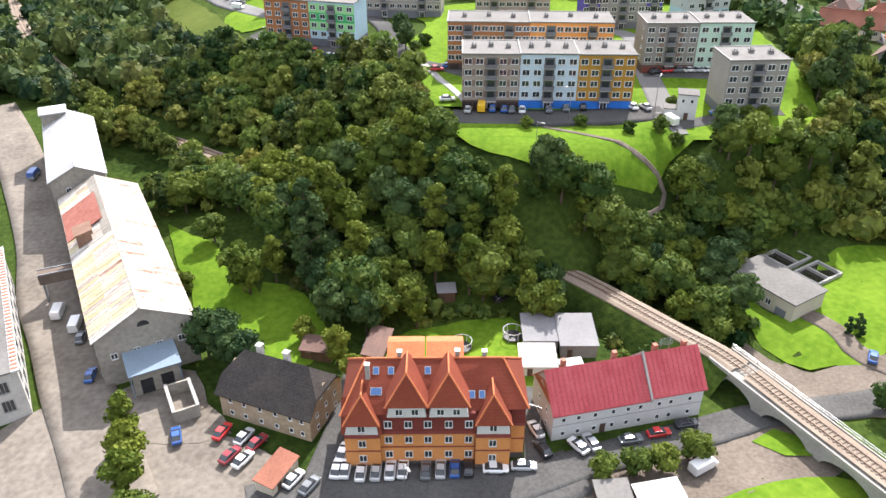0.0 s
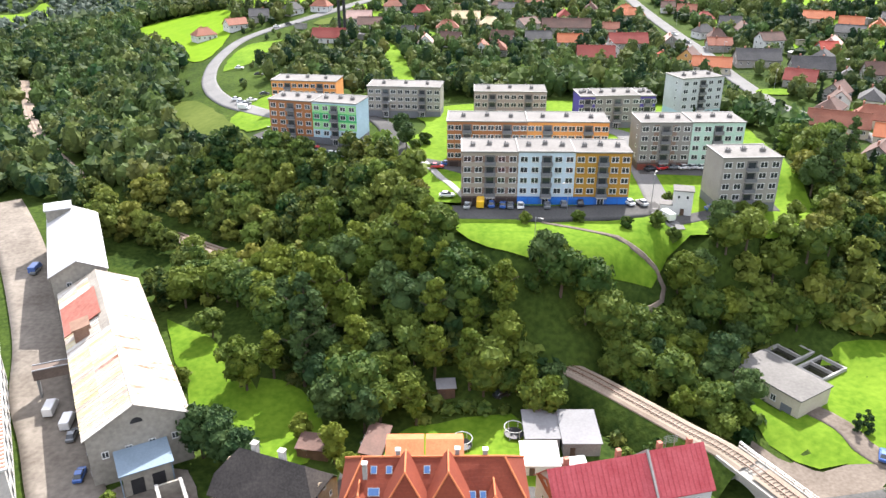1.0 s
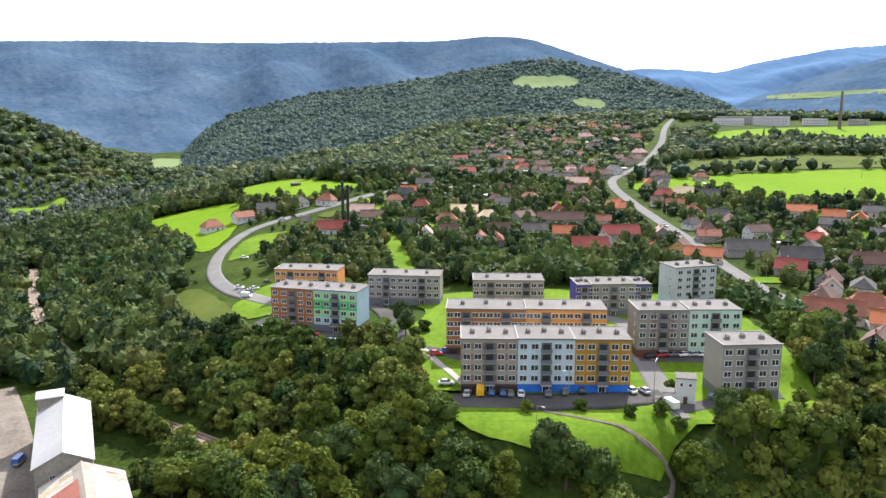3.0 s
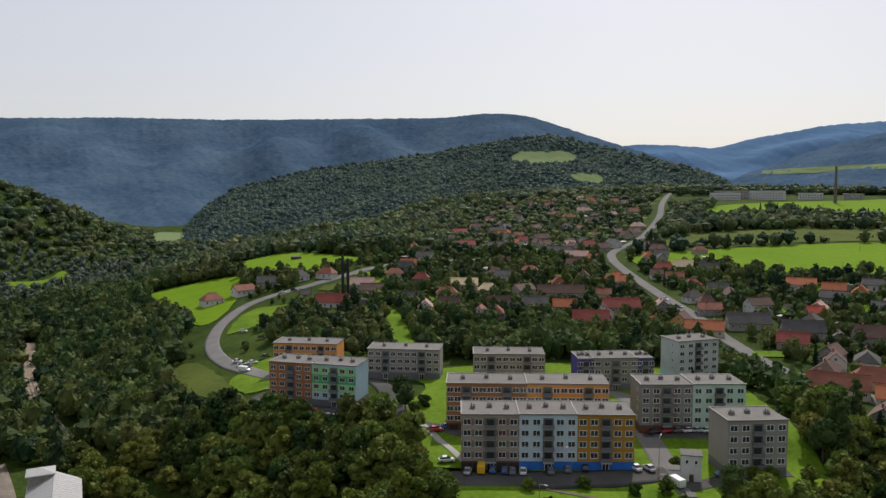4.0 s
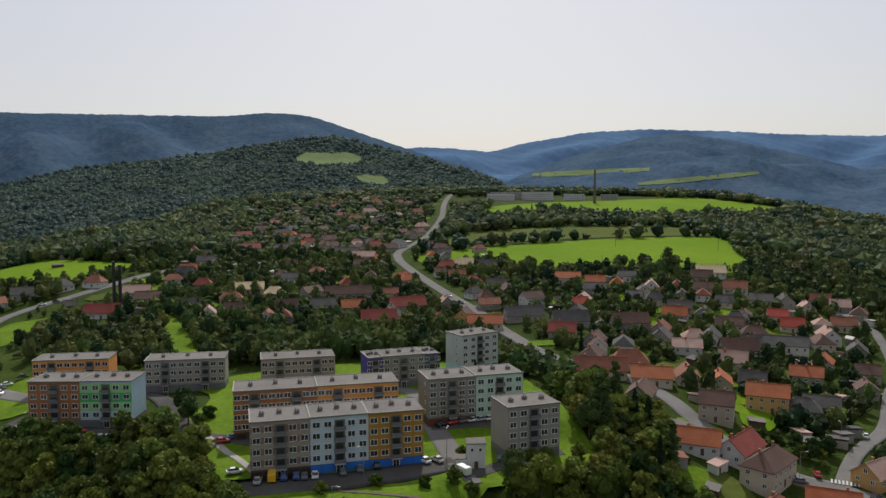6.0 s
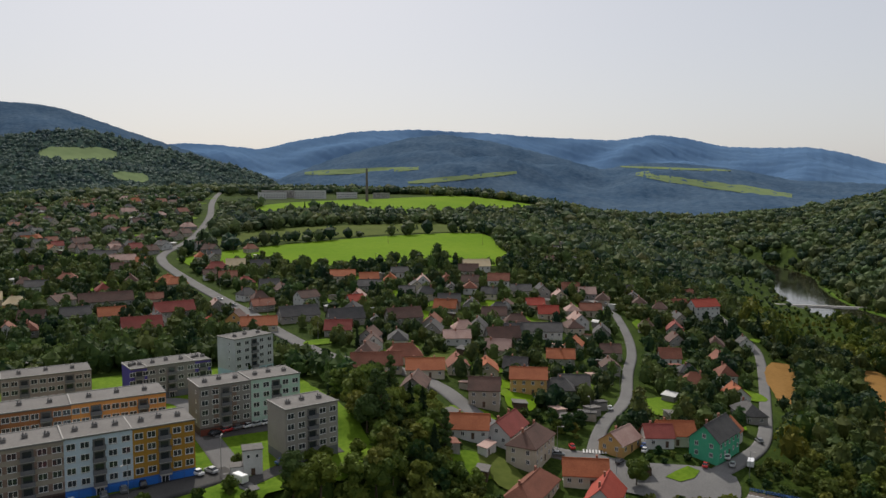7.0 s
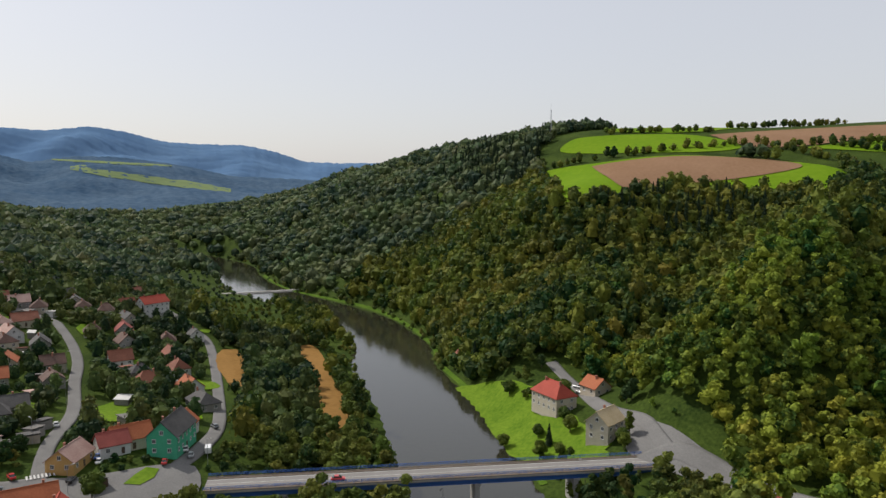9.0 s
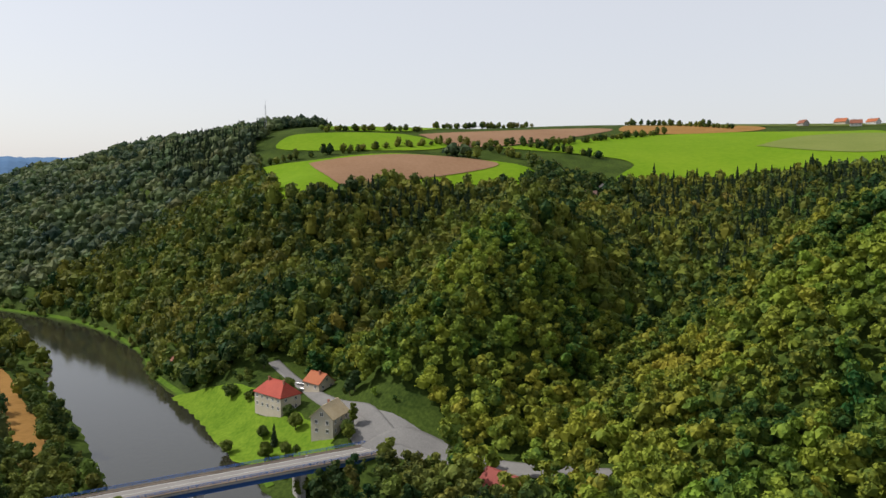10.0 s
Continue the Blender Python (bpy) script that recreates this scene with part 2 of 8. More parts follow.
class Solid:
    """Gathers boxes, slabs and faces into one mesh."""

    def __init__(self):
        self.v, self.f, self.m = [], [], []

    def add(self, verts, faces, slot=0):
        n = len(self.v)
        self.v += [tuple(map(float, p)) for p in verts]
        self.f += [tuple(i + n for i in q) for q in faces]
        self.m += [slot] * len(faces)
        return self

    def box(self, x0, x1, y0, y1, z0, z1, slot=0):
        return self.add([(x0, y0, z0), (x1, y0, z0), (x1, y1, z0), (x0, y1, z0), (x0, y0, z1), (x1, y0, z1), (x1, y1, z1), (x0, y1, z1)],
                        [(0, 3, 2, 1), (4, 5, 6, 7), (0, 1, 5, 4), (1, 2, 6, 5), (2, 3, 7, 6), (3, 0, 4, 7)], slot)

    def extrude_x(self, outline, x0, x1, slot=0):
        """A closed outline of (y, z), counter-clockwise seen from +x, drawn from x0 to x1."""
        n = len(outline)
        v = [(x0, y, z) for y, z in outline] + [(x1, y, z) for y, z in outline]
        f = [tuple(range(n))[::-1], tuple(range(n, 2 * n))] + [(i, (i + 1) % n, n + (i + 1) % n, n + i) for i in range(n)]
        return self.add(v, f, slot)

    def extrude_y(self, outline, y0, y1, slot=0):
        """A closed outline of (x, z), clockwise seen from -y, drawn from y0 to y1."""
        n = len(outline)
        v = [(x, y0, z) for x, z in outline] + [(x, y1, z) for x, z in outline]
        f = [tuple(range(n)), tuple(range(n, 2 * n))[::-1]] + [(i, n + i, n + (i + 1) % n, (i + 1) % n) for i in range(n)]
        return self.add(v, f, slot)

    def tube(self, a, b, r0, r1, n=8, slot=0):
        a, b = Vector(a), Vector(b)
        q = (b - a).to_track_quat("Z", "Y")
        ring = [Vector((math.cos(2 * math.pi * i / n), math.sin(2 * math.pi * i / n), 0)) for i in range(n)]
        v = [a + q @ (p * r0) for p in ring] + [b + q @ (p * r1) for p in ring]
        f = [(i, (i + 1) % n, n + (i + 1) % n, n + i) for i in range(n)] + [tuple(range(n))[::-1], tuple(range(n, 2 * n))]
        return self.add(v, f, slot)

    def mesh(self, name, *mats, smooth=False):
        me = bpy.data.meshes.new(name)
        me.from_pydata(self.v, [], self.f)
        for m in mats:
            me.materials.append(m)
        me.polygons.foreach_set("material_index", self.m)
        if smooth:
            me.polygons.foreach_set("use_smooth", [True] * len(self.f))
        me.update()
        return me


def thing(name, label, category, m=None, group="", kind=""):
    ob = new(name)
    ob.empty_display_size = 0.3
    if m is not None:
        ob.matrix_basis = m
    return tagged(ob, label, category, group, kind)


def part(name, mesh, parent, m=None, label=""):
    """One mesh object under a thing or a part."""
    ob = new(name, mesh)
    ob.parent = parent
    if m is not None:
        ob.matrix_basis = m
    return tagged(ob, label)


def structure(name, mesh, label, category, kind="structure"):
    return tagged(new(name, mesh), label, category, "", kind)


def mesh_from(name, verts, faces, mat, smooth=True):
    me = bpy.data.meshes.new(name)
    verts, faces = np.asarray(verts, dtype=np.float32), np.asarray(faces, dtype=np.int32)
    me.vertices.add(len(verts))
    me.vertices.foreach_set("co", verts.ravel())
    k = faces.shape[1]
    me.loops.add(faces.size)
    me.loops.foreach_set("vertex_index", faces.ravel())
    me.polygons.add(len(faces))
    me.polygons.foreach_set("loop_start", np.arange(len(faces), dtype=np.int32) * k)
    me.polygons.foreach_set("use_smooth", np.full(len(faces), smooth))
    me.materials.append(mat)
    me.update(calc_edges=True)
    me.validate()
    return me


def grid_faces(nu, nv):
    i = np.arange(nu * nv).reshape(nu, nv)
    return np.stack([i[:-1, :-1], i[1:, :-1], i[1:, 1:], i[:-1, 1:]], -1).reshape(-1, 4)


def inside(x, y, poly):
    out = np.zeros(len(x), bool)
    p = np.array(poly, float)
    for (x0, y0), (x1, y1) in zip(p, np.roll(p, -1, 0)):
        hit = ((y0 > y) != (y1 > y)) & (x < (x1 - x0) * (y - y0) / (y1 - y0 + 1e-9) + x0)
        out ^= hit
    return out


def ribbon(name, pts, width, mat, label, category, lift=0.44, height=None, across=7, verge=0.0):
    """A road draped over the land, with a real edge; verge: how far trees keep off it."""
    LAID.append(name)
    lift += 0.002 * len(LAID)
    line = smooth_line(pts, 3.0)
    CLEAR_LINES.append((line, width / 2 + verge))
    way = np.gradient(line, axis=0)
    way /= np.linalg.norm(way, axis=1)[:, None] + 1e-9
    side = np.stack([way[:, 1], -way[:, 0]], 1)
    offs = np.concatenate([[-0.5], np.linspace(-0.5, 0.5, across), [0.5]]) * width
    p = line[:, None, :] + side[:, None, :] * offs[None, :, None]
    z = ground(p[..., 0], p[..., 1]) if height is None else np.full(p.shape[:2], height)
    z = z + lift
    z[:, 0] -= lift + 0.4
    z[:, -1] -= lift + 0.4
    v = np.concatenate([p, z[..., None]], -1)
    return structure(name, mesh_from(name, v.reshape(-1, 3), grid_faces(*z.shape)[:, ::-1], mat), label, category)


def patch(name, pts, mat, label, category, lift=0.28, kind="structure", rough=1.0):
    """A field or yard draped over the land; its edge wavers a little."""
    LAID.append(name)
    lift += 0.002 * len(LAID)
    edge = smooth_line([p for p in pts] + [pts[0]], 5.0)[:-1]
    CLEAR_AREAS.append(edge[::2])
    rs = np.random.RandomState(len(pts) * 7 + int(abs(edge[0, 0])))
    edge = edge + rs.uniform(-0.5, 0.5, edge.shape) * rough
    lo, hi = edge.min(0), edge.max(0)
    step = max(4.0, float(np.sqrt(np.prod(hi - lo) / 1500)))
    X, Y = np.meshgrid(np.arange(lo[0], hi[0], step), np.arange(lo[1], hi[1], step))
    inner = np.stack([X.ravel(), Y.ravel()], 1)
    inner = inner[off_line(inner[:, 0], inner[:, 1], edge) > step * 0.4]
    n = len(edge)
    v, _, f, _, _, _ = delaunay_2d_cdt([Vector(p) for p in np.concatenate([edge, inner])], [(i, (i + 1) % n) for i in range(n)], [list(range(n))], 1, 0.01)
    v = np.array([p[:] for p in v])
    z = ground(v[:, 0], v[:, 1]) + lift
    return structure(name, mesh_from(name, np.concatenate([v, z[:, None]], 1), np.array([q for q in f if len(q) == 3]), mat), label, category, kind)
# ---- the land ----
def spread(lo, hi, fine, far):
    """Coordinates that stand close together from lo to hi and ever wider outside."""
    core = list(np.arange(lo, hi + fine, fine))
    step, a, b = fine, core[0], core[-1]
    while b < far:
        step *= 1.25
        a, b = a - step, b + step
        core = [a] + core + [b]
    return np.array(core)


gx, gy = spread(-470, 1010, 4.8, 4200), spread(-130, 1250, 4.8, 4200)
GX, GY = np.meshgrid(gx, gy, indexing="ij")
GZ = ground(GX, GY)
# The topsoil of the estate lies under its turf.
TURF = [(-1, 181), (4, 167.5), (16, 157.5), (38, 156), (49, 160), (64, 167), (86, 168.5), (93, 174), (97, 205), (106, 250), (100, 286), (40, 300), (-8, 298), (-4, 262), (-14, 232), (-8, 214)]
GZ -= 0.6 * inside(GX.ravel(), GY.ravel(), TURF).reshape(GX.shape)
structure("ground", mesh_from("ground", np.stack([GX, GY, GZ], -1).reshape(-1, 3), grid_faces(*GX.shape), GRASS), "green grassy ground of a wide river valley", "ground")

WATER, n_, l_, b_ = shader("river_water", 0.06, 0.0, 0.5)
b_.inputs["Base Color"].default_value = (0.022, 0.022, 0.014, 1)
tn = n_.new("ShaderNodeTexNoise")
tn.inputs["Scale"].default_value, tn.inputs["Detail"].default_value = 0.5, 5
gn = n_.new("ShaderNodeNewGeometry")
bn = n_.new("ShaderNodeBump")
bn.inputs["Strength"].default_value, bn.inputs["Distance"].default_value = 0.25, 0.12
l_.new(gn.outputs["Position"], tn.inputs["Vector"])
l_.new(tn.outputs["Fac"], bn.inputs["Height"])
l_.new(bn.outputs[0], b_.inputs["Normal"])
line = smooth_line(RIVER, 10.0)
way = np.gradient(line, axis=0)
way /= np.linalg.norm(way, axis=1)[:, None]
side = np.stack([way[:, 1], -way[:, 0]], 1)
wv = np.stack([np.concatenate([line + side * o, np.full((len(line), 1), 0.3)], 1) for o in (-30, -10, 10, 30)], 1)
structure("water", mesh_from("water", wv.reshape(-1, 3), grid_faces(len(line), 4)[:, ::-1], WATER), "dark slow river reflecting the pale sky", "river")

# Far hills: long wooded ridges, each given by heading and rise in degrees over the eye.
# The blue haze of distance is painted into both ridge colours.
FARHILL = mottled("haze_tinted_wooded_slope", (0.032, 0.064, 0.112), (0.082, 0.122, 0.17), 0.008, 0.07, rough=1.0, bump=4.0, spec=0.0)
FARTHER = mottled("haze_tinted_distant_slope", (0.085, 0.155, 0.27), (0.105, 0.18, 0.29), 0.003, 0.02, rough=1.0, bump=1.0, spec=0.0)
# Spur ground: a weaker haze tint, mixed into the base colour.
SPURHILL = mottled("haze_tinted_spur_floor", (0.022, 0.044, 0.045), (0.072, 0.102, 0.075), 0.014, 0.09, rough=1.0, bump=3.0, spec=0.0)
# Far meadows: haze is put in by paling the grass colour.
FARFIELD = mottled("haze_tinted_far_meadow", (0.13, 0.175, 0.085), (0.16, 0.205, 0.1), 0.01, 0.05, rough=1.0, spec=0.0)


def waves(x, y, seed, lengths):
    rs = np.random.RandomState(seed)
    out = 0
    for w in lengths:
        a, q = rs.rand() * 6.28, rs.rand() * 6.28
        out = out + np.sin((x * np.cos(a) + y * np.sin(a)) * 6.283 / w + q)
    return out / len(lengths) ** 0.5


def rolling(x, y, seed):
    """Spurs and gullies."""
    return waves(x, y, seed, (900, 640, 520, 410, 330, 260))


def canopy(x, y, seed):
    """The uneven roof of the woods."""
    return waves(x, y, seed + 50, (70, 55, 43, 37, 31, 26))


def ridge(name, crest, dist, reach, mat, label, foot=20.0, seed=1, meadows=(), spurs=0.13, fall=1.15):
    """A ridge line with a slope towards the valley and one away from it; returns the hill and the way to find places on its slope.
    meadows: heading, upper and lower rise at one end, then at the other."""
    c = np.array(crest, dtype=float)
    heads = np.arange(c[0, 0], c[-1, 0], 0.2)
    rs = np.random.RandomState(seed)
    rise = np.interp(heads, c[:, 0], c[:, 1])
    ker = np.hanning(9)
    rise = np.convolve(np.pad(rise, 4, mode="edge"), ker / ker.sum(), "valid")
    tops = EYE + dist * np.tan(np.radians(rise)) + rs.rand(len(heads)) * dist * 0.0012

    def slope(h, s):
        d, t = dist - reach * s, np.interp(h, heads, tops)
        x, y = d * np.sin(np.radians(h)), d * np.cos(np.radians(h))
        z = foot + (t - foot) * ((1 - s) ** fall + rolling(x, y, seed) * spurs * np.minimum(1, s * 3) * (1 - s)) + canopy(x, y, seed) * dist * 0.0006 * np.minimum(1, s * 8)
        return np.stack([x, y, z], -1)

    front = slope(heads[None, :], np.linspace(0, 1, 90)[:, None])
    back = np.stack([(dist + reach) * np.sin(np.radians(heads)), (dist + reach) * np.cos(np.radians(heads)), np.full(len(heads), foot)], -1)
    v = np.concatenate([back[None], front], 0)
    hill = structure(name, mesh_from(name, v.reshape(-1, 3), grid_faces(len(v), len(heads)), mat), label, "hill")
    edges = []
    steps = np.linspace(0.005, 0.97, 400)
    for h0, up0, low0, h1, up1, low1 in meadows:
        hh = np.linspace(h0, h1, 24)
        rows = []
        for k, h in enumerate(hh):
            p = slope(h, steps)
            el = np.degrees(np.arctan2(p[:, 2] - EYE, np.hypot(p[:, 0], p[:, 1])))
            q = k / 23
            u, w = up0 + (up1 - up0) * q, low0 + (low1 - low0) * q
            mid, half = (u + w) / 2, (u - w) / 2 * min(1.0, 0.45 + 3 * min(q, 1 - q)) * rs.uniform(0.9, 1.1)
            at = [steps[int(np.argmax(el < e))] if (el < e).any() else 0.97 for e in (mid + half, mid - half)]
            rows.append(slope(h, np.linspace(at[0], at[1], 10)))
        grid = np.stack(rows, 1)
        grid[..., 2] += dist * 0.0004
        edges.append(np.concatenate([grid[0, :, :2], grid[-1, ::-1, :2]]))
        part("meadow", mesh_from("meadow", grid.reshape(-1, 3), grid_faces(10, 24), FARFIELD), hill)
    return slope, edges, reach, dist


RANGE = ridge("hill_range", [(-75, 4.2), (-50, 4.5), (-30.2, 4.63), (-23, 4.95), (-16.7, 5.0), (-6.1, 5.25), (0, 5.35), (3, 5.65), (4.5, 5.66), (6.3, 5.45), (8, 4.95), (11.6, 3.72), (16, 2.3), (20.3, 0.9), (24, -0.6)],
              2900, 1200, FARHILL, "long wooded hill with a rounded top, tinted blue for haze", foot=-8.0, seed=3, spurs=0.13)
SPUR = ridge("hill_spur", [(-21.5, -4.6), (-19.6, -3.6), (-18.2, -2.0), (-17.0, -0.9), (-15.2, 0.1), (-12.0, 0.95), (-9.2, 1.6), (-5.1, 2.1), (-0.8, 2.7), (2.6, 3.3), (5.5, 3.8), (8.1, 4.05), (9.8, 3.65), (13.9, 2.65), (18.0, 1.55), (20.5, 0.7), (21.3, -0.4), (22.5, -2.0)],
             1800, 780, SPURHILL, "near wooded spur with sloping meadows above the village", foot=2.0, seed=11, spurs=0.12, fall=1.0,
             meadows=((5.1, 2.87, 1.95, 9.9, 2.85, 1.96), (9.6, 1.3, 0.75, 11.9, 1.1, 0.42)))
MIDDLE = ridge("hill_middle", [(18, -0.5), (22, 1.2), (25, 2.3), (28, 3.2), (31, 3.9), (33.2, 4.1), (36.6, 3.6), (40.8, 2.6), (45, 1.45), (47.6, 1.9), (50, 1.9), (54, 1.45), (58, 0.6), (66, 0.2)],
               3000, 1500, FARHILL, "wooded hill tinted blue for haze, with meadows", seed=5,
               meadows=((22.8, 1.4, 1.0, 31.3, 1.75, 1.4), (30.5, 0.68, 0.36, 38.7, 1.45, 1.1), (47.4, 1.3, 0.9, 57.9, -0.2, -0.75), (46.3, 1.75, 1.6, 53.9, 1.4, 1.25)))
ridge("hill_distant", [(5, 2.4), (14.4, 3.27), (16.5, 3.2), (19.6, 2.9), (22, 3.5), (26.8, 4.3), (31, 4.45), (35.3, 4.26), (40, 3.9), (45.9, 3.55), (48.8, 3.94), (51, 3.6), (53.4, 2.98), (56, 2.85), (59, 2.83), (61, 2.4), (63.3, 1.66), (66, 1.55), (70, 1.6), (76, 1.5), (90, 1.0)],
      4000, 900, FARTHER, "distant mountain ridge tinted blue for haze", seed=7)

# Roads, paths and yards.
ribbon("road_main", [(380, 1260), (330, 1120), (285, 985), (242, 847), (187, 711), (146, 640), (135, 600), (132, 554), (133, 481), (133, 434), (133, 387), (131, 356), (131, 329), (132, 306), (136, 290), (150, 262), (152, 235), (150, 205), (158, 180), (168, 170)], 7.4, PALEROAD, "grey asphalt road winding up through the village", "road", verge=6.0)
ribbon("road_upper", [(158, 158), (168, 170), (188, 186), (218, 204), (253, 235), (277, 255), (298, 277), (318, 303), (325, 315), (330, 345)], 4.8, PALEROAD, "pale grey street with a white crossing", "road", verge=2.0)
ribbon("road_river", [(187, 141), (208, 144), (230, 152), (262, 172), (323, 214), (366, 247), (387, 273), (420, 310), (445, 340)], 4.8, PALEROAD, "narrow asphalt street along the river houses", "road", verge=2.0)
ribbon("road_east", [(235, 6), (240, -4), (236, -12), (229, -20), (215, -34), (190, -60)], 8.0, PALEROAD, "asphalt road bending off the bridge", "road")
patch("forecourt_bridge", [(262, 14), (258, 5), (247, -7), (233, -18), (226, -14), (231, -2), (238, 8), (250, 12)], PALEROAD, "pale asphalt apron where the road leaves the bridge", "road", lift=0.36, rough=0.3)
ribbon("road_bank", [(240, -3), (248, 1), (258, 6), (270, 16), (285, 24), (310, 34), (335, 48)], 5.0, PALEROAD, "narrow lane past the riverside houses", "road")
ribbon("road_loop", [(-60, 283), (-71, 298), (-82, 312), (-94, 326), (-106, 346), (-115, 372), (-123, 414), (-122, 452), (-112, 472), (-91, 493), (-72, 516), (-40, 560), (10, 590), (60, 600)], 7.0, PALEROAD, "pale asphalt road in a wide bend round the estate", "road", verge=3.0)
ribbon("road_estate", [(55, 168), (57, 195), (59, 219), (62, 244), (58, 256), (40, 262)], 6.5, PALEROAD, "asphalt estate road between the blocks", "road")
ribbon("road_spur", [(57, 213), (69, 212), (84, 210)], 9.0, ASPHALT, "asphalt parking lane below the pale block", "road")
ribbon("road_access", [(55, 172), (66, 177), (76, 182), (86, 182)], 5.0, ASPHALT, "narrow asphalt access road", "road")
ribbon("road_forecourt", [(2, 178), (22, 177.5), (38, 178.5), (56, 181)], 9.0, ASPHALT, "asphalt forecourt with parked cars before the block", "road")
ribbon("road_west", [(-31, 290), (-21, 267), (-15, 240), (-9, 224), (1, 217), (8, 211)], 6.0, ASPHALT, "estate road beside the lawns", "road")
ribbon("road_carpark", [(-66, 260), (-45, 243), (-30, 238), (-17, 240)], 9.0, ASPHALT, "asphalt car park before the green block", "road")
ribbon("pavement_block", [(-6, 221), (6, 188)], 2.0, CONCRETE, "straight concrete footpath over the lawn", "pavement")
ribbon("path_meadow", [(24, 171), (34, 166), (40, 162.5), (44, 160.5), (49, 160), (51.5, 158), (50, 154), (44, 151), (36, 148)], 1.1, GRAVEL, "trodden footpath across the meadow", "path", lift=0.52)
PALEYARD = mottled("pale_dusty_concrete", (0.108, 0.093, 0.078), (0.212, 0.188, 0.160), 0.11, 0.9, rough=0.95, spec=0.02)
patch("yard_west", [(-100, 60), (-78, 96), (-66, 101), (-50, 93), (-40, 95), (-24, 86), (-20, 76), (-30, 58), (-60, 45)], PALEYARD, "pale worn asphalt yard with parked cars", "yard", rough=0.4)
ribbon("road_front", [(-30, 78), (-16, 82), (0, 82.5), (14, 83), (22, 86)], 10.0, ASPHALT, "asphalt street with cars parked before the orange house", "road", lift=0.52)
ribbon("road_lane", [(-22, 78), (-19.5, 90), (-17.8, 100), (-17, 110)], 4.0, ASPHALT, "narrow lane between the houses", "road", lift=0.52)
ribbon("road_gap", [(14.6, 84), (15.6, 94), (16.3, 106)], 3.6, ASPHALT, "narrow drive between the houses", "road", lift=0.52)
patch("yard_south", [(16, 84), (30, 91), (46, 94), (58, 99), (62, 94), (66, 86), (52, 82), (34, 76), (20, 74)], GRAVEL, "dusty gravel yard by the street", "yard", lift=0.26, rough=0.4)
ribbon("road_valley", [(10, 82), (24, 88), (44, 94.5), (61, 100), (80, 103), (105, 107)], 6.5, ASPHALT, "asphalt street under the railway bridge", "road", lift=0.52)
ribbon("road_mill", [(-150, 240), (-137, 221), (-117, 191), (-96, 156), (-86, 135), (-77, 121), (-68, 106), (-60, 94), (-50, 78)], 12.5, PALEYARD, "dusty pale lane beside the old mill", "road", lift=0.52)
ribbon("road_works", [(90, 106), (82, 116), (80, 124), (75, 131), (69, 140), (66, 147)], 4.5, GRAVEL, "gravel drive of the waterworks", "road")
patch("yard_works", [(60, 104), (66, 116), (70, 112), (78, 114), (95, 116), (110, 108), (95, 98), (75, 99)], GRAVEL, "gravel yard beyond the railway bridge", "yard", rough=0.6)

patch("meadow_valley", [(-434, 1121), (-590, 1560), (-480, 1480), (-420, 1379), (-411, 1249), (-440, 1187)], FARFIELD, "meadow on the floor of the side valley", "meadow", lift=1.2)
patch("meadow_brook", [(-392, 672), (-441, 748), (-425, 800), (-430, 850), (-390, 790), (-376, 700)], MEADOW, "meadow beside the brook in the side valley", "meadow", lift=0.6)
ribbon("road_brook", [(-330, 545), (-353, 597), (-353, 646), (-357, 704), (-358, 798), (-362, 887), (-392, 1010)], 7.0, GRAVEL, "pale lane along the side valley", "road", lift=0.9)
patch("meadow_estate", [(-1, 181), (7, 182), (23, 171), (48, 174), (56, 178), (70, 181), (79, 181), (94, 182), (95, 172), (86, 166), (64, 165), (52, 163), (50, 157), (38, 154), (27, 153), (15, 156), (4, 166)], MEADOW, "bright mown meadow before the apartment blocks", "meadow", lift=0.36)
patch("lawn_estate", [(-2, 186), (-10, 214), (-16, 232), (-6, 262), (-10, 300), (40, 302), (102, 288), (108, 250), (98, 205), (93, 176), (60, 180), (30, 182)], MEADOW, "mown lawns between the apartment blocks", "lawn", lift=0.26)
patch("lawn_block", [(60, 186), (66, 200), (70, 204), (66, 186)], MEADOW, "lawn beside the small tower", "lawn", lift=0.25)
patch("lawn_north", [(-12, 230), (-5, 250), (5, 262), (-4, 285), (20, 300), (60, 290), (70, 280), (40, 268), (2, 258), (0, 225)], MEADOW, "lawn between the apartment blocks", "lawn")
patch("lawn_west", [(-72, 270), (-86, 300), (-75, 330), (-60, 300), (-55, 290), (-64, 268)], MEADOW, "lawn inside the road bend", "lawn")
patch("lawn_green", [(-66, 250), (-48, 233), (-28, 228), (-20, 234), (-34, 232), (-50, 238)], MEADOW, "lawn below the green block", "lawn")
patch("lawn_slope", [(-30, 300), (-22, 330), (-28, 380), (-36, 430), (-30, 432), (-18, 380), (-12, 320), (-18, 296)], MEADOW, "mown grass lane up the slope", "lawn")
patch("lawn_bend", [(-110, 380), (-116, 414), (-114, 445), (-100, 450), (-80, 450), (-95, 420), (-100, 390)], MEADOW, "lawn inside the wide bend", "lawn")
patch("lawn_works", [(70, 128), (78, 113), (92, 118), (112, 120), (110, 150), (92, 152), (82, 142), (74, 148)], MEADOW, "lawn of the waterworks", "lawn", lift=0.22)
patch("garden_orange", [(-17, 104), (-15, 116), (-8, 124), (4, 127), (16, 126), (17, 104), (0, 101)], MEADOW, "garden lawn behind the orange house", "lawn")
patch("garden_mill", [(-48, 120), (-56, 140), (-48, 146), (-38, 132), (-24, 118), (-32, 110)], MEADOW, "unmown garden grass beside the mill", "lawn")
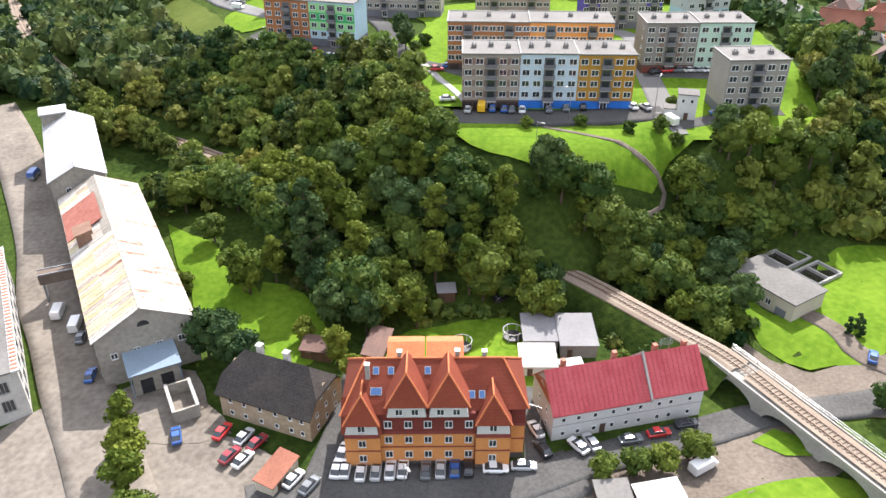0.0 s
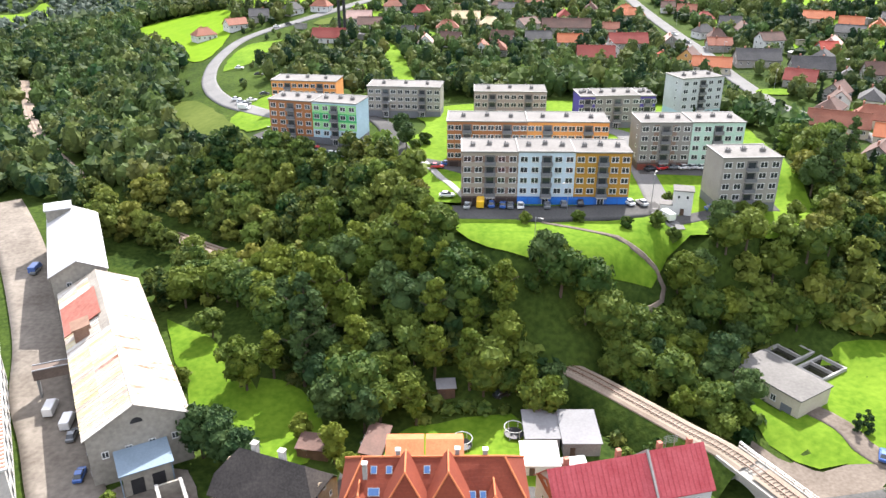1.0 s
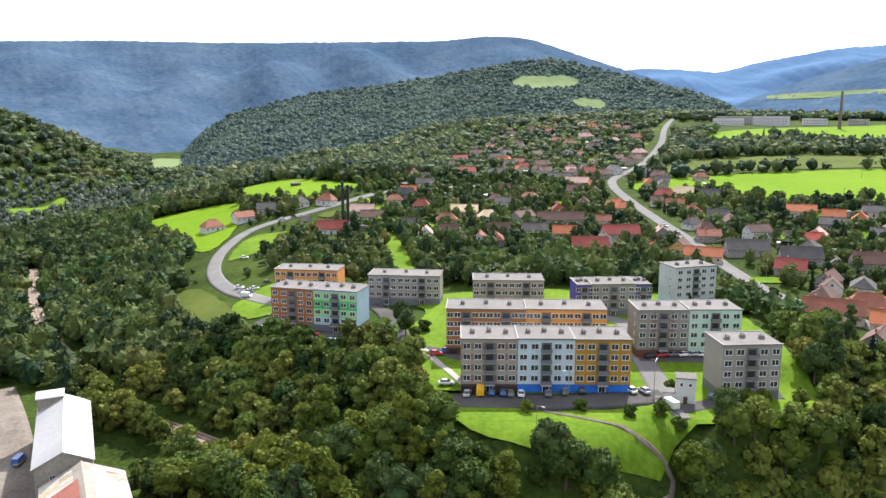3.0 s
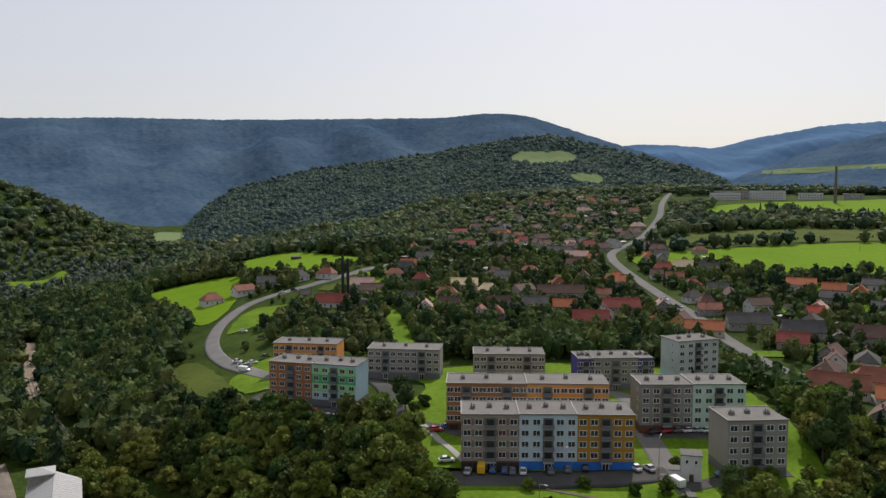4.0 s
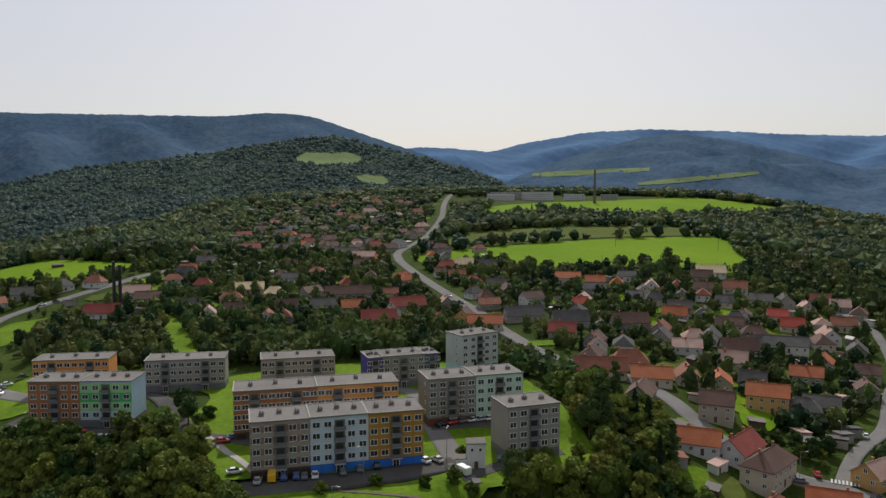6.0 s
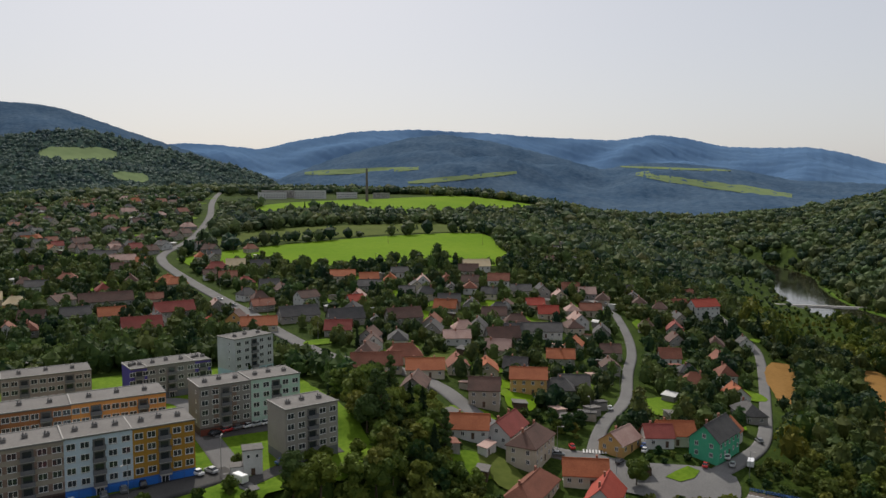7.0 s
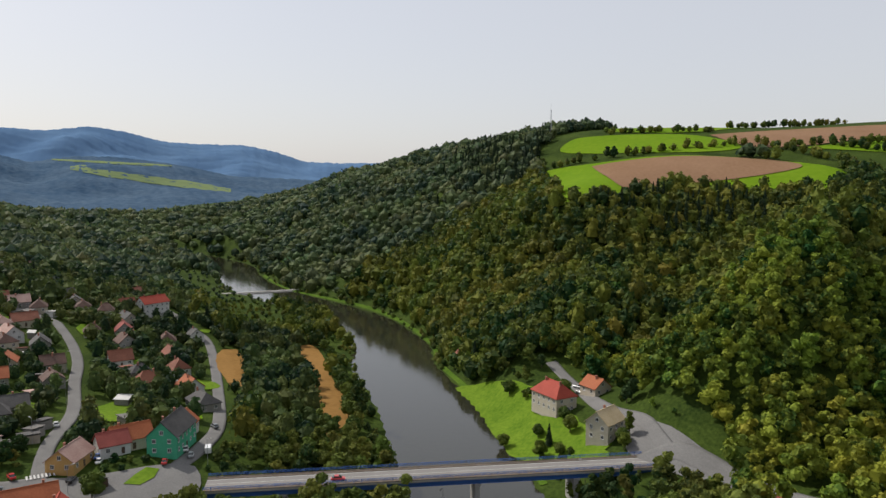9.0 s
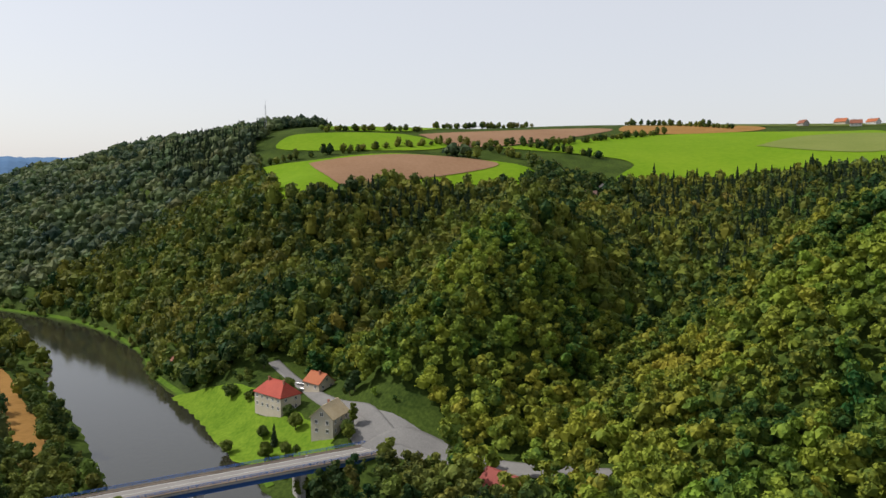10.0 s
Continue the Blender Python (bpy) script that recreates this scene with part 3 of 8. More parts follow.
patch("glade_slope", [(-122, 322), (-124, 338), (-110, 334), (-90, 305), (-70, 262), (-62, 241), (-74, 250), (-96, 279), (-110, 295)], DRYGRASS, "rough dry glade on the slope below the bend", "meadow", lift=0.4)
patch("garden_grove", [(-40, 139), (-33, 138), (-28, 133), (-24, 125), (-25, 113), (-33, 113), (-39, 128)], MEADOW, "mown grass between garden trees behind the old house", "lawn")
patch("garden_north", [(-68, 163), (-60, 156), (-52, 150), (-49, 139), (-54, 137), (-61, 146)], MEADOW, "bright unmown strip beside the mill", "lawn")
patch("lane_works", [(60, 125), (66, 115), (80, 109), (90, 106), (88, 101), (79, 99), (65, 105), (59, 116)], GRAVEL, "dusty gravel lane beside the railway", "yard", lift=0.3, rough=0.4)
patch("lawn_lane", [(66, 136), (72, 124), (79, 116), (69, 113.5), (63, 126)], MEADOW, "mown verge below the waterworks", "lawn", lift=0.34)
patch("lawn_corner", [(52, 92), (58, 95), (63, 90), (57, 88)], MEADOW, "grass triangle by the street", "lawn", lift=0.4, rough=0.4)
patch("lawn_edge", [(42, 79), (53, 83), (66, 84.5), (70, 78), (56, 70), (44, 72)], MEADOW, "grass verge beyond the gravel yard", "lawn", lift=0.3, rough=0.4)
patch("yard_mill", [(-64, 101), (-56, 108), (-50, 112), (-45, 108), (-43, 102), (-36, 95), (-44, 92), (-58, 94)], PALEYARD, "worn pale yard before the mill", "yard", lift=0.3, rough=0.4)
patch("field_near", [(146, 605), (178, 616), (233, 618), (305, 612), (355, 602), (423, 590), (421, 563), (394, 517), (365, 463), (330, 429), (308, 430), (294, 451), (260, 478), (228, 496), (211, 528), (184, 552), (151, 560)], CROP, "bright green field above the village", "field", lift=0.4)
patch("field_far", [(291, 862), (351, 950), (440, 985), (516, 990), (600, 1000), (690, 1000), (760, 960), (779, 912), (677, 836), (567, 818), (496, 786), (417, 779), (394, 850), (358, 848), (297, 812)], CROP, "bright green field on the rise", "field", lift=0.5)
patch("field_rough", [(176, 650), (240, 640), (320, 622), (430, 605), (452, 680), (380, 700), (280, 720), (210, 700)], DRYGRASS, "rough dry grassland between the fields", "field", lift=0.4)
patch("field_brow", [(-190, 985), (-150, 1010), (-122, 1050), (-98, 1000), (-108, 955), (-150, 940), (-185, 950)], MEADOW, "green meadow on the brow above the side valley", "meadow", lift=0.5)
patch("field_west", [(-212, 740), (-163, 690), (-81, 600), (-54, 603), (-63, 579), (-89, 540), (-121, 535), (-152, 556), (-190, 640)], CROP, "bright green field behind the houses", "field", lift=0.4)
patch("field_corner", [(-195, 484), (-211, 544), (-189, 552), (-149, 543), (-132, 480), (-132, 424), (-149, 434)], CROP, "bright green meadow beside the bend", "field", lift=0.3)
patch("field_upper", [(743, 82), (752, -15), (684, -60), (664, -13), (700, 86), (726, 94)], CROP, "green hilltop field", "field", lift=0.5)
patch("field_low", [(664, 106), (659, 84), (650, 54), (652, -13), (622, -98), (595, -122), (567, -111), (558, -82), (556, -11), (530, 29), (511, 62), (533, 72)], CROP, "green sloping field in the woods", "field", lift=0.4)
patch("field_soil", [(637, 60), (646, -22), (612, -96), (567, -11), (540, 29)], BARE, "bare ploughed field on the slope", "field", lift=0.9, rough=0.5)
patch("field_bare", [(750, -37), (800, -100), (873, -187), (900, -255), (851, -263), (737, -171), (679, -78)], BARE, "pale harvested field on the hilltop", "field", lift=0.5)
patch("field_east", [(678, -106), (766, -242), (790, -380), (750, -461), (715, -497), (554, -389), (555, -327), (566, -197), (578, -183), (622, -211), (651, -187)], CROP, "wide green field on the plateau", "field", lift=0.5)
patch("field_plateau", [(900, -420), (1010, -380), (1120, -520), (960, -640), (800, -560)], DRYGRASS, "dry yellowish field on the plateau", "field", lift=0.5)
patch("field_dry", [(676, -345), (720, -420), (694, -484), (596, -416)], RIPE, "yellowish ripening field on the plateau", "field", lift=0.9)
patch("field_stubble", [(975, -318), (900, -440), (800, -408), (806, -268)], STUBBLE, "pale stubble field near the crest", "field", lift=0.6)
patch("field_crest", [(770, 60), (860, 40), (960, -120), (840, -70), (770, -20)], CROP, "green field along the crest", "field", lift=0.5)
patch("field_strip", [(402, 212), (402, 197), (323, 148), (272, 116), (246, 108), (254, 122), (307, 152), (356, 183)], STUBBLE, "narrow strip of stubble beside the river", "field", lift=0.35)
patch("field_garden", [(355, 231), (362, 223), (311, 189), (294, 186), (330, 218)], STUBBLE, "dry yellow garden plot", "field", lift=0.35)
REED = mottled("reeds_and_rough_grass", (0.037, 0.081, 0.009), (0.089, 0.148, 0.018), 0.08, 0.6, bump=0.3, spec=0.02)
shore = smooth_line(RIVER[4:11], 12.0)
run = np.gradient(shore, axis=0)
run /= np.linalg.norm(run, axis=1)[:, None]
ribbon("shore_grass", [tuple(p) for p in shore + np.stack([run[:, 1], -run[:, 0]], 1) * (RIVER_WIDE / 2 + 3.0)], 2.6, REED, "bright grass and reeds along the far shore", "lawn", lift=0.2)
# Small mown gardens and glades among the houses.
for gx_, gy_, ra, rb in ((478, 545, 22, 9), (402, 382, 16, 9), (436, 404, 12, 6), (600, 655, 26, 16), (649, 495, 24, 10), (346, 382, 8, 7), (39, 517, 13, 7), (66, 512, 9, 7), (72, 635, 10, 10), (96, 527, 8, 6), (389, 262, 8, 4), (284, 232, 8, 5), (300, 240, 6, 4), (255, 286, 5, 6), (140, 318, 9, 5)):
    patch("lawn_garden", [(gx_ + ra * math.cos(k * 0.785), gy_ + rb * math.sin(k * 0.785)) for k in range(8)], MEADOW, "small sunny mown lawn among garden trees", "lawn", lift=0.3)
patch("lawn_hamlet", [(242, 22), (262, 52), (290, 74), (330, 97), (346, 92), (326, 66), (304, 48), (280, 33), (264, 24), (250, 15)], MEADOW, "sunny riverside lawns below the hamlet", "lawn", lift=0.22)
patch("lawn_shore", [(270, 41), (252, 22), (241, 15), (238, 24), (252, 36)], MEADOW, "grass by the bridge end on the river bank", "lawn", lift=0.3)
patch("lawn_bank", [(306, 66), (279, 47), (250, 20), (256, 40), (266, 52), (290, 68)], MEADOW, "lawn on the river bank", "lawn", lift=0.3)
patch("lawn_crossing", [(176, 148), (188, 148), (186, 143), (177, 144)], MEADOW, "grass island at the junction", "lawn", lift=0.5, rough=0.3)
patch("plaza_junction", [(156, 156), (168, 172), (176, 160), (190, 146), (196, 138), (182, 128), (168, 138)], PALEROAD, "wide asphalt junction before the bridge", "road", lift=0.32, rough=0.3)
# ---- building materials ----
def coursed(name, a, b, step=0.33, rough=0.8, vary=0.25, depth=0.06):
    """Roof covering laid in courses: lines that follow the height, with weathered patches."""
    m = mottled(name, a, b, 0.25, 2.5, rough, 0, vary)
    n, l = m.node_tree.nodes, m.node_tree.links
    geo, sep, mod, bp = n.new("ShaderNodeNewGeometry"), n.new("ShaderNodeSeparateXYZ"), n.new("ShaderNodeMath"), n.new("ShaderNodeBump")
    mod.operation = "MODULO"
    mod.inputs[1].default_value = step
    l.new(geo.outputs["Position"], sep.inputs[0])
    l.new(sep.outputs["Z"], mod.inputs[0])
    l.new(mod.outputs[0], bp.inputs["Height"])
    bp.inputs["Strength"].default_value, bp.inputs["Distance"].default_value = 1.0, depth
    l.new(bp.outputs[0], n["Principled BSDF"].inputs["Normal"])
    return m


PLASTER = {
    "cream": mottled("cream_plaster", (0.358, 0.316, 0.241), (0.454, 0.413, 0.330), 0.3, 3.0, vary=0.4),
    "white": mottled("white_plaster", (0.427, 0.427, 0.413), (0.537, 0.537, 0.523), 0.3, 3.0, vary=0.2),
    "grey": mottled("grey_plaster", (0.179, 0.169, 0.151), (0.289, 0.275, 0.255), 0.3, 3.0, vary=0.6),
    "ochre": mottled("ochre_plaster", (0.400, 0.240, 0.080), (0.496, 0.320, 0.128), 0.3, 3.0),
    "beige": mottled("beige_plaster", (0.261, 0.234, 0.186), (0.344, 0.310, 0.255), 0.3, 3.0),
    "green": mottled("green_plaster", (0.048, 0.304, 0.176), (0.072, 0.368, 0.224), 0.3, 3.0),
}
ROOF = {
    "orange": coursed("orange_tiles", (0.234, 0.065, 0.024), (0.344, 0.110, 0.045)),
    "red": coursed("red_tiles", (0.248, 0.038, 0.024), (0.344, 0.062, 0.038)),
    "darkred": coursed("dark_red_tiles", (0.160, 0.036, 0.028), (0.248, 0.060, 0.048)),
    "rust": coursed("weathered_tiles", (0.131, 0.048, 0.029), (0.234, 0.089, 0.055)),
    "brown": coursed("brown_tiles", (0.068, 0.042, 0.034), (0.128, 0.072, 0.056)),
    "slate": coursed("slate_grey_tiles", (0.041, 0.040, 0.041), (0.089, 0.086, 0.083)),
    "pinkish": coursed("faded_pink_sheet", (0.275, 0.165, 0.138), (0.413, 0.289, 0.248)),
    "straw": coursed("pale_yellow_sheet", (0.440, 0.336, 0.192), (0.576, 0.480, 0.320)),
}
COLOUR_WORD = {"cream": "cream", "white": "white", "grey": "grey", "ochre": "ochre", "beige": "beige", "green": "green",
               "orange": "orange tiled", "red": "red tiled", "darkred": "dark red", "rust": "weathered red tiled", "brown": "brown tiled", "slate": "dark grey", "pinkish": "faded pinkish", "straw": "pale yellow"}
GLASS, _n, _l, _b = shader("window_glass", 0.08, 0.0, 0.6)
_b.inputs["Base Color"].default_value = (0.03, 0.035, 0.04, 1)
FRAME = mottled("white_window_frame", (0.544, 0.544, 0.536), (0.624, 0.624, 0.616), 1, 6, rough=0.5)
TIMBER = mottled("dark_timber", (0.056, 0.036, 0.024), (0.112, 0.072, 0.048), 0.8, 6)
BITUMEN = mottled("roofing_felt", (0.094, 0.089, 0.083), (0.156, 0.148, 0.139), 0.12, 1.5, rough=0.9, vary=0.3)
BRICK = mottled("chimney_brick", (0.240, 0.096, 0.064), (0.336, 0.160, 0.112), 0.8, 5)


def paint(name, rgb, soft=0.12):
    return mottled(name, tuple(c * (1 - soft) for c in rgb), tuple(min(0.9, c * (1 + soft)) for c in rgb), 0.25, 2.5)


def relief(xs, zs, depth, slot):
    """One connected surface that faces -y: cells between xs and zs, each at its own depth, joined by steps; back edge at 0.05."""
    s = Solid()
    nx, nz = len(xs) - 1, len(zs) - 1
    v = [(xs[i + a], depth[j][i], zs[j + b]) for j in range(nz) for i in range(nx) for a, b in ((0, 0), (1, 0), (1, 1), (0, 1))]
    s.add(v, [tuple(4 * (j * nx + i) + k for k in range(4)) for j in range(nz) for i in range(nx)])
    s.m = [slot[j][i] for j in range(nz) for i in range(nx)]
    at = lambda i, j, k: 4 * (j * nx + i) + k
    for j in range(nz):
        for i in range(nx - 1):
            if depth[j][i] != depth[j][i + 1]:
                s.f.append((at(i, j, 1), at(i + 1, j, 0), at(i + 1, j, 3), at(i, j, 2)))
                s.m.append(0)
    for j in range(nz - 1):
        for i in range(nx):
            if depth[j][i] != depth[j + 1][i]:
                s.f.append((at(i, j, 3), at(i, j, 2), at(i, j + 1, 1), at(i, j + 1, 0)))
                s.m.append(0)
    for i in range(nx):
        for j, k0, k1 in ((0, 0, 1), (nz - 1, 2, 3)):
            n = len(s.v)
            p, q = s.v[at(i, j, k0)], s.v[at(i, j, k1)]
            s.v += [(q[0], 0.05, q[2]), (p[0], 0.05, p[2])]
            s.f.append((at(i, j, k1), at(i, j, k0), n + 1, n))
            s.m.append(0)
    for j in range(nz):
        for i, k0, k1 in ((0, 3, 0), (nx - 1, 1, 2)):
            n = len(s.v)
            p, q = s.v[at(i, j, k0)], s.v[at(i, j, k1)]
            s.v += [(q[0], 0.05, q[2]), (p[0], 0.05, p[2])]
            s.f.append((at(i, j, k1), at(i, j, k0), n + 1, n))
            s.m.append(0)
    return s


def window_mesh(w, h, leaves=2, frame=FRAME, name="window"):
    """A window that faces -y: a frame with leaves, glass set back, and a sill below."""
    t = 0.1
    xs = [-w / 2]
    for i in range(leaves):
        x = -w / 2 + (w - t) * (i + 1) / leaves
        xs += [xs[-1] + t, x]
    xs.append(w / 2)
    nx = len(xs) - 1
    zs = [-0.08, 0.0, t, h - t, h]
    depth = [[-0.15] * nx, [-0.06] * nx, [-0.06 if i % 2 == 0 else -0.015 for i in range(nx)], [-0.06] * nx]
    slot = [[2] * nx, [0] * nx, [0 if i % 2 == 0 else 1 for i in range(nx)], [0] * nx]
    return relief(xs, zs, depth, slot).mesh(name, frame, GLASS, CONCRETE)


WIN_HOUSE = window_mesh(1.2, 1.35)
WIN_SMALL = window_mesh(0.8, 1.0, 1)
WIN_PANEL = window_mesh(1.9, 1.5, 2)
WIN_STAIR = window_mesh(0.9, 1.0, 1)
DOOR = Solid().box(-0.5, 0.5, -0.05, 0.05, 0, 2.05).box(-0.58, 0.58, -0.03, 0.06, 2.05, 2.13, 1).box(0.32, 0.4, -0.1, -0.04, 1.0, 1.06, 1).mesh("door", TIMBER, STEEL)


def turned(x, y, z, rz=0):
    return pose(x, y, z, 0, 0, rz)


def put_windows(parent, mesh, spots, name="window"):
    """spots: x, y, z and the turn about z of each window; turn 0 faces -y."""
    for x, y, z, rz in spots:
        part(name, mesh, parent, turned(x, y, z, rz))


def gable_roof(L, W, z, rise, over=0.45, thick=0.22, hip=0.0):
    """A roof with real thickness over L x W, its ridge along x; hip: how far the ridge stops short of the ends."""
    s = Solid()
    k = rise / (W / 2)
    y0, e = W / 2 + over, z - over * k
    x0, x1 = L / 2 + over, L / 2 + over - hip
    for dz, flip in ((thick, False), (0.0, True)):
        v = [(-x0, -y0, e + dz), (x0, -y0, e + dz), (x0, y0, e + dz), (-x0, y0, e + dz), (-x1, 0, z + rise + dz), (x1, 0, z + rise + dz)]
        f = [(0, 1, 5, 4), (2, 3, 4, 5), (1, 2, 5), (3, 0, 4)] if hip > 0 else [(0, 1, 5, 4), (2, 3, 4, 5)]
        s.add(v, [q[::-1] for q in f] if flip else f)
    a = [(-x0, -y0), (x0, -y0), (x0, y0), (-x0, y0)]
    if hip > 0:
        for i in range(4):
            (xa, ya), (xb, yb) = a[i], a[(i + 1) % 4]
            s.add([(xa, ya, e), (xb, yb, e), (xb, yb, e + thick), (xa, ya, e + thick)], [(0, 1, 2, 3)])
    else:
        for sx in (-1, 1):
            for sy in (-1, 1):
                s.add([(sx * x0, sy * y0, e), (sx * x0, 0, z + rise), (sx * x0, 0, z + rise + thick), (sx * x0, sy * y0, e + thick)], [(0, 1, 2, 3) if sx * sy < 0 else (3, 2, 1, 0)])
        for sy in (-1, 1):
            s.add([(-x0, sy * y0, e), (x0, sy * y0, e), (x0, sy * y0, e + thick), (-x0, sy * y0, e + thick)], [(0, 1, 2, 3)])
    s.tube((-x1, 0, z + rise + thick), (x1, 0, z + rise + thick), 0.16, 0.16, 6)
    return s


def house_walls(L, W, z, rise, hip, base=-2.5):
    s = Solid()
    if hip > 0:
        return s.box(-L / 2, L / 2, -W / 2, W / 2, base, z)
    return s.extrude_x([(-W / 2, base), (W / 2, base), (W / 2, z), (0, z + rise - 0.02), (-W / 2, z)], -L / 2, L / 2)


HOUSES = []


def house(x, y, rot, L, wall, roof, storeys=1, W=None, rise=None, hip=None, z=None, rs=random, name="house", label=None, group="village houses"):
    W = W or min(9.5, 6.0 + L * 0.22)
    eave = 0.6 + 2.9 * storeys
    rise = rise or W * rs.uniform(0.36, 0.48)
    hip = (rs.choice((0, 0, 0, W * 0.45))) if hip is None else hip
    gz = float(ground(x, y)) if z is None else z
    label = label or f"{COLOUR_WORD[wall]} plastered house with a {COLOUR_WORD[roof]} roof"
    h = thing(name, label, "house", turned(x, y, gz, rot), group)
    part("wall", house_walls(L, W, eave, rise, hip).mesh("wall", PLASTER[wall]), h)
    part("roof", gable_roof(L, W, eave, rise, hip=hip).mesh("roof", ROOF[roof]), h)
    for cx in ((rs.uniform(-L * 0.3, L * 0.3),) if L < 15 else (-L * 0.3, L * 0.25)):
        c = Solid().box(cx - 0.3, cx + 0.3, 0.4, 1.0, eave + rise * 0.6, eave + rise + 0.9).box(cx - 0.38, cx + 0.38, 0.32, 1.08, eave + rise + 0.9, eave + rise + 1.0)
        part("chimney", c.mesh("chimney", BRICK), h)
    n = max(2, int(L / 3.2))
    spots = []
    for s in range(storeys):
        for i in range(n):
            u = -L / 2 + (i + 0.5) * L / n
            if s or i != n // 2:
                spots.append((u, -W / 2 - 0.01, 1.3 + 2.9 * s, 0))
            spots.append((u, W / 2 + 0.01, 1.3 + 2.9 * s, 180))
        for u in (-W / 4, W / 4):
            spots += [(-L / 2 - 0.01, u, 1.3 + 2.9 * s, -90), (L / 2 + 0.01, u, 1.3 + 2.9 * s, 90)]
    if hip <= 0:
        spots += [(-L / 2 - 0.01, 0, eave + 0.5, -90), (L / 2 + 0.01, 0, eave + 0.5, 90)]
    if math.hypot(x, y) > 330:
        # Far houses: only the sides turned to the valley show windows.
        toward = math.degrees(math.atan2(-y, -x)) + 90 - rot
        spots = [q for q in spots if math.cos(radians(toward - q[3])) > 0.05]
    put_windows(h, WIN_HOUSE, spots)
    part("door", DOOR, h, turned(-L / 2 + (n // 2 + 0.5) * L / n, -W / 2 - 0.02, 0.2))
    HOUSES.append((x, y, max(L, W) * 0.6))
    return h


# ---- apartment blocks ----
FLOOR = 2.8
BALCONY = Solid().box(-1.4, 1.4, -1.1, 0.0, -0.12, 0.0).box(-1.4, 1.4, -1.1, -1.04, 0.08, 1.0, 1).box(-1.4, -1.34, -1.04, 0, 0.08, 1.0, 1).box(1.34, 1.4, -1.04, 0, 0.08, 1.0, 1).mesh("balcony", CONCRETE, paint("balcony_panel", (0.136, 0.136, 0.144)))
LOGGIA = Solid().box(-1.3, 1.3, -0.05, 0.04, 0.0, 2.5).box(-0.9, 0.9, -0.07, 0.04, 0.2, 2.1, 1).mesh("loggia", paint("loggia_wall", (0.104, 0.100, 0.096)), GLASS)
VENT = Solid().box(-0.6, 0.6, -0.5, 0.5, 0, 0.65).box(-0.72, 0.72, -0.62, 0.62, 0.65, 0.75, 1).tube((-0.3, 0, 0.7), (-0.3, 0, 1.3), 0.13, 0.13, 6, 1).tube((0.3, 0, 0.7), (0.3, 0, 1.1), 0.13, 0.13, 6, 1).mesh("roof_vent", paint("vent_render", (0.16, 0.15, 0.14)), paint("vent_cap", (0.07, 0.07, 0.072)))
GARAGE = Solid().box(-1.25, 1.25, -0.06, 0.04, 0, 2.0).box(-1.25, 1.25, -0.075, -0.05, 0.65, 0.68).box(-1.25, 1.25, -0.075, -0.05, 1.3, 1.33)
ENTRY = Solid().box(-0.9, 0.9, -0.05, 0.05, 0, 2.2).box(-0.75, -0.05, -0.07, 0.02, 0.2, 2.05, 1).box(0.05, 0.75, -0.07, 0.02, 0.2, 2.05, 1).box(-1.3, 1.3, -1.5, 0, 2.35, 2.5, 2).mesh("entrance", FRAME, GLASS, CONCRETE)


